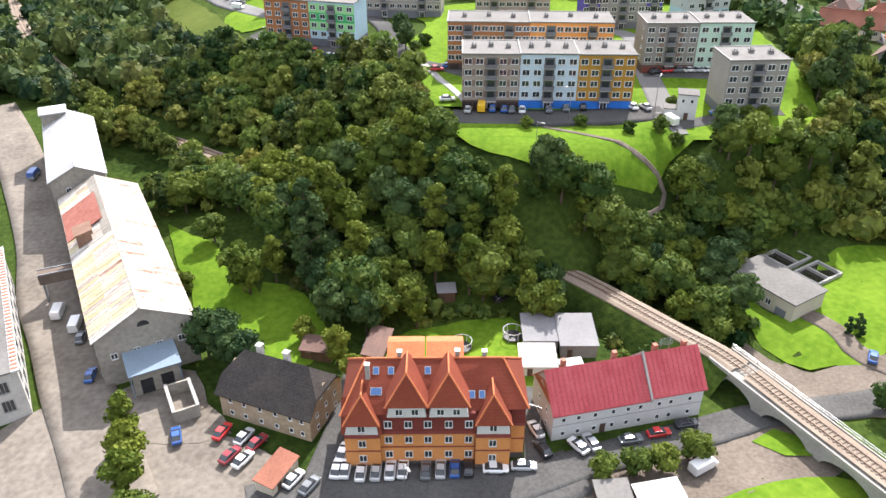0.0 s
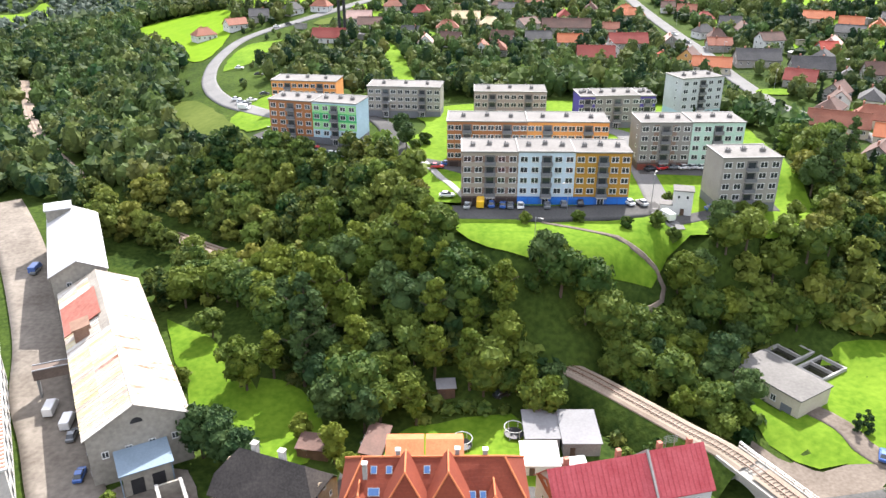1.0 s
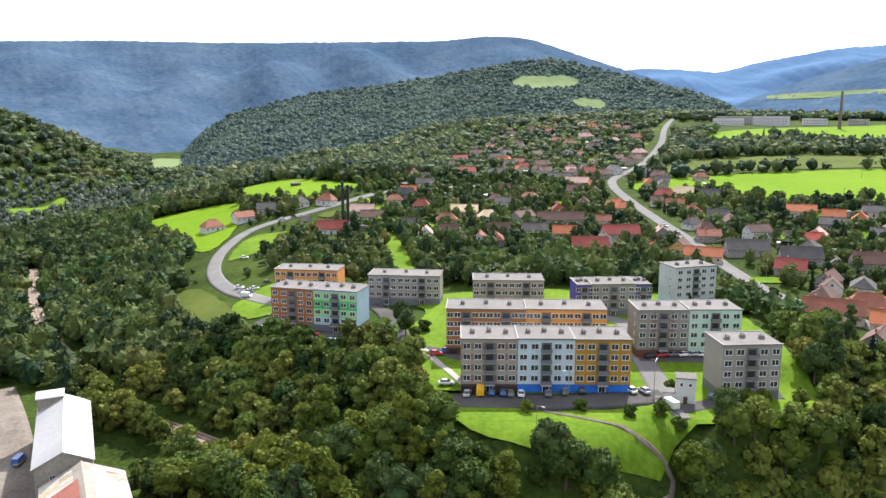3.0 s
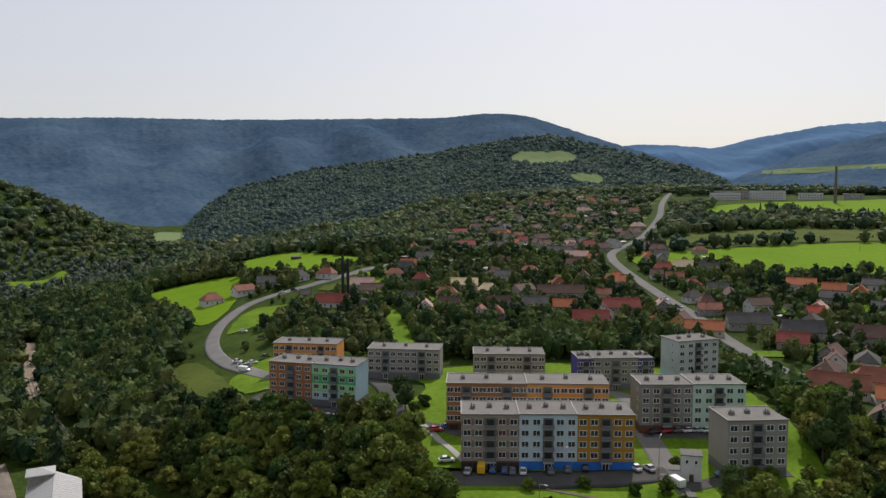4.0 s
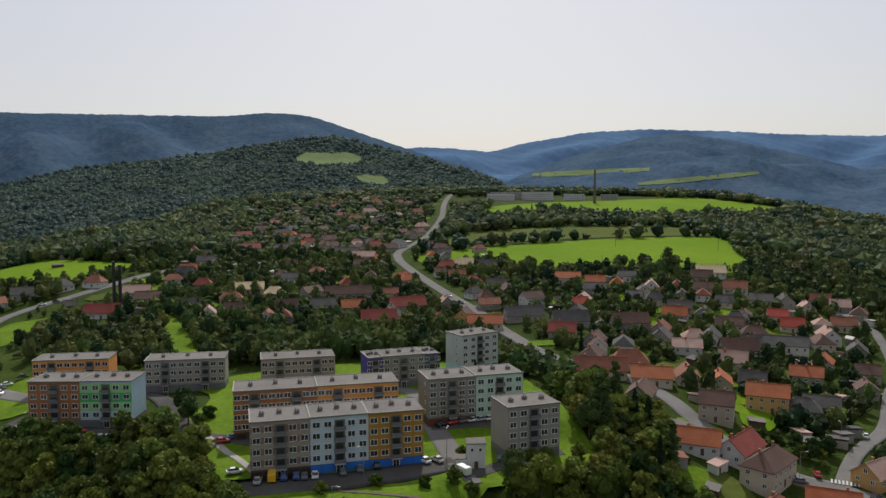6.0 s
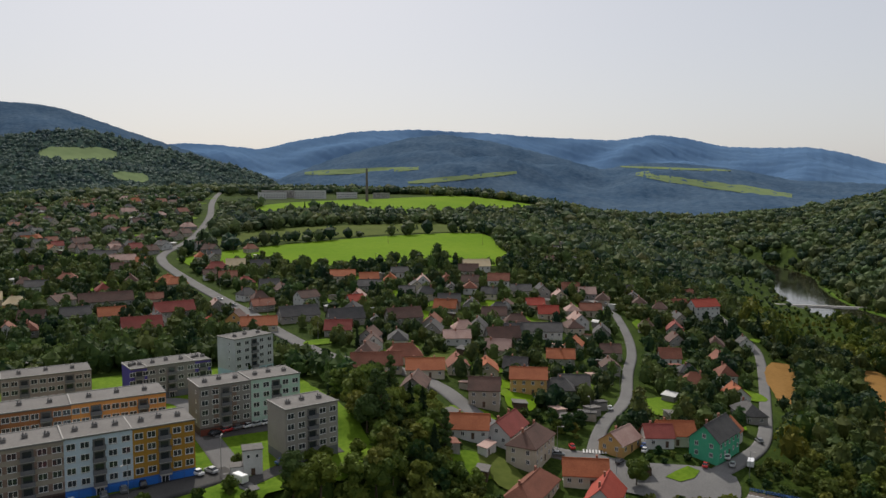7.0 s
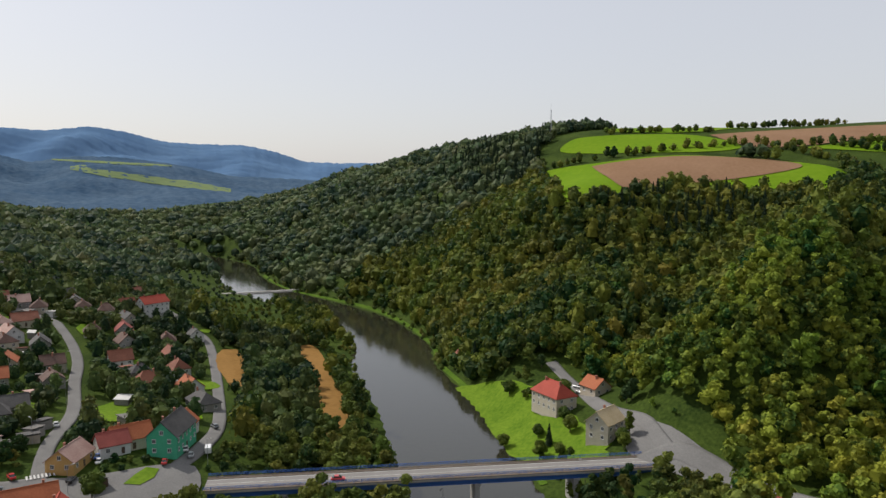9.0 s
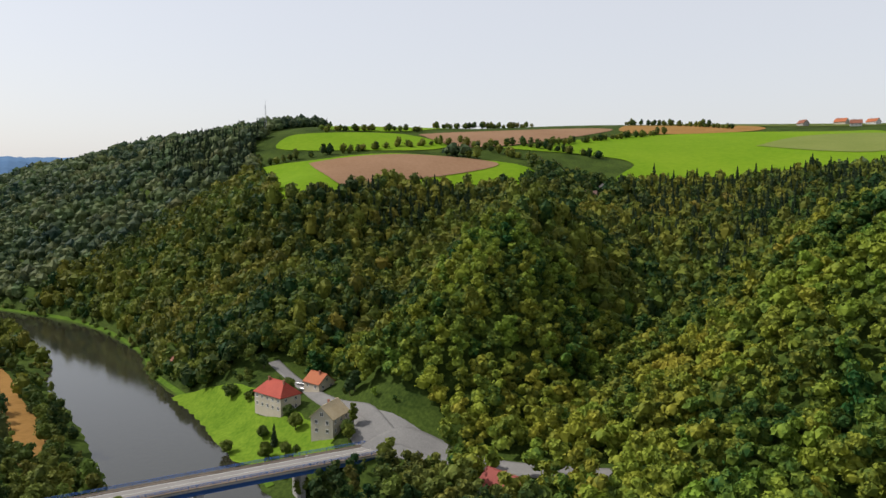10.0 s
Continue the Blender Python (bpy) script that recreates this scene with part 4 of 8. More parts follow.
def apartment_block(x, y, rot, sections, label, floors=4, depth=11.5, z=28.0, side_windows="", garage=2.5):
    """sections: width, wall colour, ground-floor colour, garage-door colour, stairs, window bands and their colour."""
    b = thing("apartment_block", label, "apartment block", turned(x, y, z, rot), "estate blocks")
    u, top = 0.0, garage + FLOOR * floors + 0.5
    for i, (width, wall, plinth, door, stairs, bands) in enumerate(sections):
        lift = 0.0 if i % 2 == 0 else 0.12
        part("wall", Solid().box(u, u + width, 0, depth, garage, top + lift).mesh("wall", wall), b)
        part("ground_floor", Solid().box(u, u + width, 0.08, depth - 0.08, -3.0, garage).mesh("ground_floor", plinth), b)
        r = Solid().box(u - 0.15, u + width + 0.15, -0.3, depth + 0.3, top + lift, top + lift + 0.22)
        r.box(u - 0.2, u + width + 0.2, -0.35, -0.12, top + lift + 0.22, top + lift + 0.42, 1).box(u - 0.2, u + width + 0.2, depth + 0.12, depth + 0.35, top + lift + 0.22, top + lift + 0.42, 1)
        r.box(u - 0.2, u + 0.1, -0.1, depth + 0.1, top + lift + 0.22, top + lift + 0.42, 1)
        part("roof", r.mesh("roof", BITUMEN, CONCRETE), b)
        for f, col, z0, z1, x0, x1 in bands:
            zb = garage + FLOOR * f
            part("facade_band", Solid().box(u + max(0.02, x0 * width), u + min(width - 0.02, x1 * width), -0.03, 0.0, zb + z0, zb + z1).mesh("facade_band", col), b)
        per = width / stairs
        for s in range(stairs):
            mid = u + per * (s + 0.5)
            side = (per - 3.0) / 2
            for f in range(floors):
                zf = garage + FLOOR * f
                cols = 2 if side > 4 else 1
                for k in range(cols):
                    off = 1.5 + side * (k + 0.5) / cols
                    for sg in (-1, 1):
                        part("window", WIN_PANEL, b, turned(mid + sg * off, -0.05, zf + 0.85))
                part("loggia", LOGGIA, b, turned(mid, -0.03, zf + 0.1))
                part("balcony", BALCONY, b, turned(mid, -0.03, zf + 0.1))
            part("entrance", ENTRY, b, turned(mid, 0.05, 0.0))
            n = max(1, int(side / 2.7))
            for k in range(n):
                for sg in (-1, 1):
                    part("garage_door", door, b, turned(mid + sg * (1.6 + side * (k + 0.5) / n), 0.06, 0.0))
        for k in range(3):
            part("roof_vent", VENT, b, turned(u + width * (0.2 + 0.3 * k), depth * (0.45 + 0.1 * (k % 2)), top + lift + 0.22))
        u += width
    for f in range(floors):
        if "l" in side_windows:
            part("window", WIN_STAIR, b, turned(-0.01, depth * 0.3, garage + FLOOR * f + 1.0, -90))
        if "r" in side_windows:
            for q in (0.25, 0.7):
                part("window", WIN_PANEL, b, turned(u + 0.01, depth * q, garage + FLOOR * f + 0.85, 90))
    HOUSES.append((x + math.cos(radians(rot)) * u / 2 - math.sin(radians(rot)) * depth / 2, y + math.sin(radians(rot)) * u / 2 + math.cos(radians(rot)) * depth / 2, u * 0.55))
    return b


def doors(name, rgb):
    return GARAGE.mesh("garage_door", paint(name, rgb))


P_CREAM, P_BROWN = paint("panel_cream", (0.272, 0.237, 0.195)), paint("panel_brown", (0.176, 0.120, 0.096))
P_BLUE, P_OCHRE, P_ORANGE, P_PEACH = paint("panel_pale_blue", (0.400, 0.480, 0.544)), paint("panel_ochre", (0.332, 0.178, 0.027)), paint("panel_rust_orange", (0.284, 0.118, 0.047)), paint("panel_peach", (0.592, 0.248, 0.068))
P_GREY, P_STONE, P_MINT, P_VIOLET = paint("panel_grey", (0.201, 0.189, 0.178)), paint("panel_stone", (0.249, 0.231, 0.207)), paint("panel_mint", (0.368, 0.496, 0.432)), paint("panel_violet", (0.071, 0.053, 0.249))
P_WHITE, P_LEAF, P_DEEP, P_SKY = paint("panel_white", (0.391, 0.403, 0.414)), paint("panel_light_green", (0.240, 0.496, 0.208)), paint("panel_green", (0.056, 0.320, 0.112)), paint("panel_sky", (0.336, 0.464, 0.528))
P_DARK, P_SLATE, P_COBALT = paint("plinth_brown", (0.080, 0.056, 0.048)), paint("plinth_grey", (0.130, 0.130, 0.142)), paint("plinth_cobalt", (0.032, 0.112, 0.360))
D_DARK, D_BLUE, D_GREY, D_RED = doors("dark_garage_door", (0.040, 0.028, 0.024)), doors("blue_garage_door", (0.024, 0.136, 0.464)), doors("grey_garage_door", (0.128, 0.136, 0.152)), doors("rust_garage_door", (0.160, 0.048, 0.032))
NONE = ()
apartment_block(4.6, 184.0, -1.0, [(14.4, P_CREAM, P_DARK, D_DARK, 1, [(f, P_BROWN, 0.8, 2.4, 0, 1) for f in range(4)]), (14.4, P_BLUE, P_COBALT, D_BLUE, 1, NONE), (14.2, P_OCHRE, P_COBALT, D_BLUE, 1, NONE)], "four-storey panel block in cream, pale blue and ochre with blue garages")
apartment_block(1.0, 216.0, -2.5, [(23.4, P_ORANGE, P_DARK, D_DARK, 2, NONE), (23.6, P_PEACH, P_DARK, D_DARK, 2, NONE)], "long panel block in rust orange and bright peach", z=27.6)
apartment_block(-28.9, 285.5, -6.0, [(27.8, P_STONE, P_SLATE, D_GREY, 2, NONE)], "three-storey grey-beige panel block above garages", floors=3, z=25.8)
apartment_block(10.9, 267.0, -2.0, [(25.6, paint("panel_pinkish", (0.272, 0.225, 0.207)), P_SLATE, D_GREY, 2, NONE)], "three-storey pinkish grey panel block", floors=3, z=27.8)
pv = apartment_block(47.3, 259.0, 3.5, [(5.2, P_VIOLET, P_SLATE, D_GREY, 1, NONE), (15.8, P_GREY, P_SLATE, D_GREY, 1, NONE), (5.4, P_VIOLET, P_SLATE, D_GREY, 1, NONE)], "three-storey grey panel block with violet ends", floors=3, z=27.8)
apartment_block(56.7, 212.5, 0.5, [(15.0, P_GREY, P_DARK, D_RED, 1, [(0, P_BROWN, 0, 11.2, 0.27, 0.36), (0, P_BROWN, 0, 11.2, 0.62, 0.71)]), (15.2, P_MINT, P_MINT, D_GREY, 1, NONE)], "panel block in grey with brown stripes and pale mint", side_windows="l")
apartment_block(68.9, 178.6, 3.5, [(15.0, P_STONE, P_SLATE, D_GREY, 1, NONE)], "single grey panel block beside the small white tower", depth=11.0)
apartment_block(86.4, 274.0, 17.0, [(17.6, P_WHITE, P_SKY, D_GREY, 1, NONE)], "white five-storey panel tower with a grey side", depth=11.0, side_windows="l")
apartment_block(-58.7, 251.2, -15.0, [(15.6, P_ORANGE, P_SLATE, D_GREY, 1, NONE), (15.6, P_SKY, P_SLATE, D_GREY, 1, ((1, P_LEAF, 0, 2.8, 0, 1), (2, P_DEEP, 0, 2.8, 0, 1), (3, P_LEAF, 0, 2.8, 0, 1)))], "panel block in orange and in stepped greens above grey garages", z=26.0)
apartment_block(-67.9, 298.0, -7.0, [(26.0, P_PEACH, P_SLATE, D_GREY, 2, NONE)], "three-storey peach panel block by the road bend", floors=3, z=25.5)
hut = thing("transformer_tower", "small white rendered tower with a flat roof on the lawn", "utility building", turned(57.6, 177.6, 27.6, -14))
part("wall", Solid().box(0, 4.6, 0, 4.2, -1.5, 6.6).box(-3.0, -0.003, 0.4, 3.6, -1.5, 2.6).mesh("wall", WHITE), hut)
part("roof", Solid().box(-0.25, 4.85, -0.25, 4.45, 6.6, 6.85).mesh("roof", BITUMEN), hut)
part("annex_roof", Solid().box(-3.2, -0.01, 0.2, 3.8, 2.6, 2.8).mesh("annex_roof", BITUMEN), hut)
part("window", WIN_SMALL, hut, turned(1.2, -0.02, 4.6))
part("window", WIN_SMALL, hut, turned(3.3, -0.02, 4.6))
part("door", DOOR, hut, turned(2.3, -0.03, 0.0))
HOUSES.append((59, 179, 5))
# ---- the village: x, y, turn, length, wall, roof, storeys ----
ROAD_HOUSES = [
    (119, 495, 10, 13, 'cream', 'orange', 1), (98, 413, 0, 20, 'grey', 'darkred', 1), (105, 370, 0, 8, 'cream', 'red', 1), (119, 373, 60, 12, 'ochre', 'brown', 1),
    (124, 354, -20, 17, 'cream', 'orange', 1), (157, 533, -20, 15, 'cream', 'darkred', 1), (171, 535, -20, 13, 'ochre', 'straw', 1), (184, 520, -20, 13, 'grey', 'slate', 1),
    (165, 392, 10, 12, 'white', 'brown', 2), (165, 451, -10, 12, 'grey', 'slate', 1), (149, 365, -5, 20, 'grey', 'slate', 1), (145, 434, 20, 10, 'white', 'slate', 1),
]
MIDDLE_HOUSES = [
    (214, 448, -25, 16, 'cream', 'orange', 1), (223, 428, -25, 12, 'cream', 'orange', 1), (189, 380, 0, 9, 'grey', 'red', 1), (214, 410, -30, 14, 'grey', 'slate', 1),
    (232, 416, 60, 11, 'cream', 'orange', 1), (247, 431, -20, 11, 'white', 'slate', 1), (246, 400, 60, 11, 'white', 'pinkish', 1), (260, 394, 60, 11, 'white', 'rust', 1),
    (300, 418, -25, 18, 'white', 'straw', 1), (285, 373, -40, 13, 'white', 'rust', 2), (280, 332, -30, 10, 'cream', 'red', 1), (276, 316, -35, 11, 'cream', 'red', 1),
]
OLD_HOUSES = [
    (243, 322, -35, 13, 'white', 'brown', 1), (221, 306, 50, 12, 'white', 'slate', 1), (250, 291, -35, 20, 'white', 'slate', 1), (222, 287, -20, 16, 'grey', 'brown', 1),
    (212, 306, -20, 11, 'grey', 'pinkish', 1), (204, 322, 50, 11, 'grey', 'rust', 1), (195, 336, -10, 18, 'grey', 'brown', 1), (167, 347, -10, 18, 'grey', 'slate', 1),
    (171, 300, 60, 13, 'white', 'slate', 1), (196, 309, 50, 12, 'grey', 'slate', 1), (148, 286, 50, 13, 'grey', 'brown', 1), (141, 265, -25, 20, 'cream', 'rust', 1),
]
LOW_HOUSES = [
    (159, 274, -25, 15, 'cream', 'rust', 1), (156, 252, -30, 15, 'cream', 'orange', 1), (140, 233, 50, 14, 'grey', 'brown', 1), (131, 242, -30, 8, 'cream', 'orange', 1),
    (159, 216, -40, 11, 'beige', 'brown', 2), (186, 224, -40, 14, 'ochre', 'orange', 2), (251, 268, 40, 10, 'cream', 'orange', 1), (207, 221, -40, 12, 'grey', 'slate', 1),
    (196, 218, -40, 12, 'grey', 'slate', 1), (138, 196, -40, 13, 'white', 'orange', 1), (150, 192, 30, 16, 'white', 'darkred', 1), (149, 178, 29, 17, 'cream', 'brown', 2),
]
JUNCTION_HOUSES = [
    (134, 160, 29, 22, 'cream', 'rust', 1), (155, 160, -40, 13, 'cream', 'orange', 1), (150, 147, 35, 15, 'white', 'red', 1), (180, 170, 14, 12, 'ochre', 'pinkish', 1),
    (203, 151, 15, 17, 'green', 'slate', 2), (217, 157, 20, 10, 'white', 'orange', 1), (198, 163, -35, 12, 'cream', 'orange', 1), (192, 165, -35, 9, 'white', 'darkred', 1),
    (254, 174, 55, 14, 'grey', 'slate', 1), (274, 194, 55, 11, 'white', 'orange', 1), (298, 217, 55, 10, 'white', 'rust', 1), (316, 234, 55, 9, 'white', 'rust', 1),
]
RIVER_HOUSES = [
    (337, 252, 40, 12, 'white', 'brown', 1), (387, 299, -17, 17, 'white', 'red', 3), (289, 242, -40, 10, 'white', 'rust', 1), (307, 315, -35, 12, 'cream', 'rust', 1),
    (234, 294, -30, 9, 'white', 'slate', 1), (391, 321, -30, 9, 'grey', 'rust', 1), (460, 369, 0, 9, 'white', 'rust', 1), (362, 252, 50, 8, 'white', 'slate', 1),
]
WEST_HOUSES = [
    (-146, 473, 40, 13, 'white', 'rust', 1), (-130, 488, 40, 13, 'white', 'rust', 1), (-118, 502, 10, 12, 'grey', 'slate', 1), (-98, 512, 40, 11, 'white', 'slate', 1),
    (-80, 517, -20, 12, 'white', 'rust', 1), (-64, 435, -5, 18, 'white', 'darkred', 1), (-52, 484, 0, 15, 'grey', 'pinkish', 1), (-44, 467, 0, 14, 'grey', 'brown', 1),
    (13, 487, -5, 19, 'cream', 'straw', 1), (28, 470, -5, 12, 'ochre', 'straw', 1), (50, 470, 40, 14, 'grey', 'brown', 1), (20, 401, 80, 10, 'white', 'rust', 1),
]
NORTH_HOUSES = [
    (29, 401, 80, 10, 'grey', 'rust', 1), (-33, 518, 10, 12, 'cream', 'rust', 1), (-8, 574, 30, 10, 'white', 'slate', 1), (57, 755, 0, 14, 'cream', 'orange', 1),
    (97, 627, -15, 20, 'white', 'slate', 1), (107, 602, -15, 18, 'cream', 'pinkish', 1), (68, 418, -5, 13, 'grey', 'orange', 1), (75, 380, -5, 18, 'grey', 'darkred', 1),
    (72, 460, -3, 28, 'grey', 'brown', 1), (52, 427, 0, 14, 'white', 'slate', 1), (116, 504, 20, 12, 'cream', 'orange', 1), (74, 701, 0, 9, 'white', 'darkred', 1),
]
EAST_HOUSES = [
    (287, 40, 45, 16, 'cream', 'red', 2), (297, 25, 45, 9, 'cream', 'orange', 1), (255, 18, -26, 11, 'cream', 'straw', 2), (379, 101, 20, 7, 'grey', 'rust', 1),
]

HILL_HOUSES = [(496, -123, 20, 11, 'white', 'orange', 1), (530, -149, 60, 9, 'grey', 'brown', 1), (544, -164, 10, 12, 'white', 'slate', 1), (875, -552, 30, 14, 'cream', 'orange', 1),
               (813, -530, 60, 12, 'white', 'rust', 1), (842, -570, 20, 13, 'white', 'orange', 1), (858, -494, 10, 11, 'grey', 'rust', 1), (192, -33, 40, 14, 'grey', 'darkred', 1)]
vill = random.Random(11)
for row in ROAD_HOUSES + MIDDLE_HOUSES + OLD_HOUSES + LOW_HOUSES + JUNCTION_HOUSES + RIVER_HOUSES + WEST_HOUSES + NORTH_HOUSES + EAST_HOUSES + HILL_HOUSES:
    house(*row, rs=vill)

# Further houses fill the village between the named ones, in rough rows along its streets.
_roads = np.concatenate([smooth_line(p, 6.0) for p in ([(380, 1260), (285, 985), (187, 711), (135, 600), (133, 434), (131, 329), (150, 262), (168, 170)],
                                                      [(168, 170), (218, 204), (277, 255), (325, 315)], [(187, 141), (262, 172), (366, 247), (445, 340)],
                                                      [(-94, 326), (-123, 414), (-112, 472), (-40, 560), (60, 600)])])


def far_from_houses(x, y, gap):
    return all(math.hypot(x - a, y - b) > r + gap for a, b, r in HOUSES)


def fill(count, heads, dists, step, turn, big=(8, 13)):
    made = tries = 0
    while made < count and tries < count * 30:
        tries += 1
        h, d = radians(vill.uniform(*heads)), vill.uniform(*dists)
        x, y = d * math.sin(h), d * math.cos(h)
        if not far_from_houses(x, y, step) or off_line([x], [y], _roads)[0] < 9 or ground(x, y) < 5:
            continue
        L = vill.uniform(*big)
        roof = vill.choice(("rust", "rust", "brown", "brown", "brown", "slate", "slate", "slate", "orange", "darkred", "pinkish"))
        house(x, y, turn + vill.choice((0, 90, 180)) + vill.uniform(-12, 12), round(L, 1), vill.choice(("white", "cream", "grey", "grey", "beige")), roof, 1, rs=vill)
        made += 1


fill(34, (25, 44), (300, 500), 4, -35)
fill(14, (44, 52), (330, 520), 6, 50)
fill(34, (-3, 22), (400, 640), 4, -8)
fill(80, (0.5, 16.5), (640, 1180), 5, 20, (8, 16))
fill(10, (39, 46), (560, 720), 9, 30)
def outbuilding(x, y, rot, L, W, H, roof, word, wall):
    b = thing("outbuilding", f"small {word} outbuilding in a village garden", "shed", turned(x, y, float(ground(x, y)), rot), "outbuildings")
    part("wall", Solid().box(-L / 2, L / 2, -W / 2, W / 2, -1.5, H).mesh("wall", wall), b)
    part("roof", Solid().extrude_x([(-W / 2 - 0.3, H), (W / 2 + 0.3, H + 0.5), (W / 2 + 0.3, H + 0.66), (-W / 2 - 0.3, H + 0.16)], -L / 2 - 0.3, L / 2 + 0.3).mesh("roof", roof), b)
    part("door", DOOR, b, turned(-L / 4, -W / 2 - 0.02, 0))
    HOUSES.append((x, y, max(L, W) * 0.5))


OUT_ROOFS = ((BITUMEN, "grey-roofed"), (BITUMEN, "grey-roofed"), (WHITE, "white-roofed"), (ROOF["rust"], "weathered red-roofed"), (ROOF["slate"], "dark-roofed"), (ROOF["pinkish"], "faded pink-roofed"))
made = 0
while made < 90:
    h, d = vill.choice(((-12, 20, 400, 700), (3, 16, 640, 1100), (24, 45, 300, 500), (40, 54, 215, 480), (33, 46, 215, 300)))[:], vill.random()
    a, d = radians(vill.uniform(h[0], h[1])), h[2] + (h[3] - h[2]) * d
    x, y = d * math.sin(a), d * math.cos(a)
    if far_from_houses(x, y, 2.5) and off_line([x], [y], _roads)[0] > 6 and ground(x, y) > 5:
        roof, word = vill.choice(OUT_ROOFS)
        outbuilding(x, y, vill.uniform(0, 180), vill.uniform(4, 8), vill.uniform(3, 5), vill.uniform(2.2, 2.8), roof, word, vill.choice((PLASTER["grey"], PLASTER["white"], TIMBER, PLASTER["beige"])))
        made += 1
# Back gardens between the houses.
made = 0
while made < 95:
    h = vill.choice(((-12, 20, 400, 700), (3, 16, 640, 1150), (24, 45, 300, 500), (40, 56, 215, 480), (33, 46, 215, 300)))
    a, d = radians(vill.uniform(h[0], h[1])), vill.uniform(h[2], h[3])
    x, y = d * math.sin(a), d * math.cos(a)
    if off_line([x], [y], _roads)[0] > 8 and ground(x, y) > 5 and far_from_houses(x, y, 1.0) and math.hypot(x - 180, y - 150) > 42 and not any(inside(np.array([x]), np.array([y]), q)[0] for q in CLEAR_AREAS):
        ra, rb, turn = vill.uniform(7, 14), vill.uniform(4, 8), vill.uniform(0, 3.1)
        patch("lawn_garden", [(x + ra * math.cos(k) * math.cos(turn) - rb * math.sin(k) * math.sin(turn), y + ra * math.cos(k) * math.sin(turn) + rb * math.sin(k) * math.cos(turn)) for k in (0.4, 1.1, 2.0, 2.7, 3.5, 4.2, 5.1, 5.8)],
              vill.choice((MEADOW, MEADOW, CROP, DRYGRASS)), "mown back garden among village trees", "lawn", lift=0.25)
        made += 1
# ---- the valley floor: orange house, white house, old grey house, mill, waterworks ----
TILE = coursed("deep_orange_tiles", (0.130, 0.025, 0.012), (0.189, 0.040, 0.018), 0.4, depth=0.12)
MANSARD = coursed("dark_red_shingles", (0.104, 0.020, 0.014), (0.160, 0.032, 0.024), 0.3)
RIDGE_TILE = mottled("bright_ridge_tiles", (0.371, 0.102, 0.038), (0.448, 0.154, 0.064), 0.5, 4)
ORANGE = paint("orange_plaster", (0.512, 0.216, 0.068))
STONE = mottled("dark_stone_plinth", (0.072, 0.064, 0.060), (0.136, 0.124, 0.116), 0.6, 4)
BROWN_LINE = paint("brown_cornice", (0.192, 0.048, 0.032))


def hipped_dormer(parent, x, w, y0, z0, wall_h, rise, run, hip, wall):
    """A dormer with a white front, a tiled hip over it and bright ridge tiles; y0: its front, run: how far back its ridge goes."""
    d = part("dormer", Solid().extrude_y([(x - w / 2, z0), (x - w / 2 + 0.45, z0 + wall_h), (x + w / 2 - 0.45, z0 + wall_h), (x + w / 2, z0)], y0, y0 + 3.0).mesh("dormer", wall), parent, None, "white dormer front under a tiled hip")
    e, a = z0 + wall_h, w / 2 + 0.25
    s = Solid()
    pts = [(x - a, y0 - 0.4, e - 0.1), (x + a, y0 - 0.4, e - 0.1), (x, y0 + hip, e + rise), (x - a, y0 + run, e - 0.1), (x + a, y0 + run, e - 0.1), (x, y0 + run, e + rise)]
    s.add(pts, [(0, 1, 2), (1, 4, 5, 2), (3, 0, 2, 5), (0, 3, 4, 1)])
    part("dormer_roof", s.mesh("dormer_roof", TILE), d)
    r = Solid()
    for p, q in ((0, 2), (1, 2), (2, 5)):
        r.tube(Vector(pts[p]) + Vector((0, 0, 0.05)), Vector(pts[q]) + Vector((0, 0, 0.05)), 0.17, 0.17, 6)
    part("ridge_tiles", r.mesh("ridge_tiles", RIDGE_TILE), d)
    return d


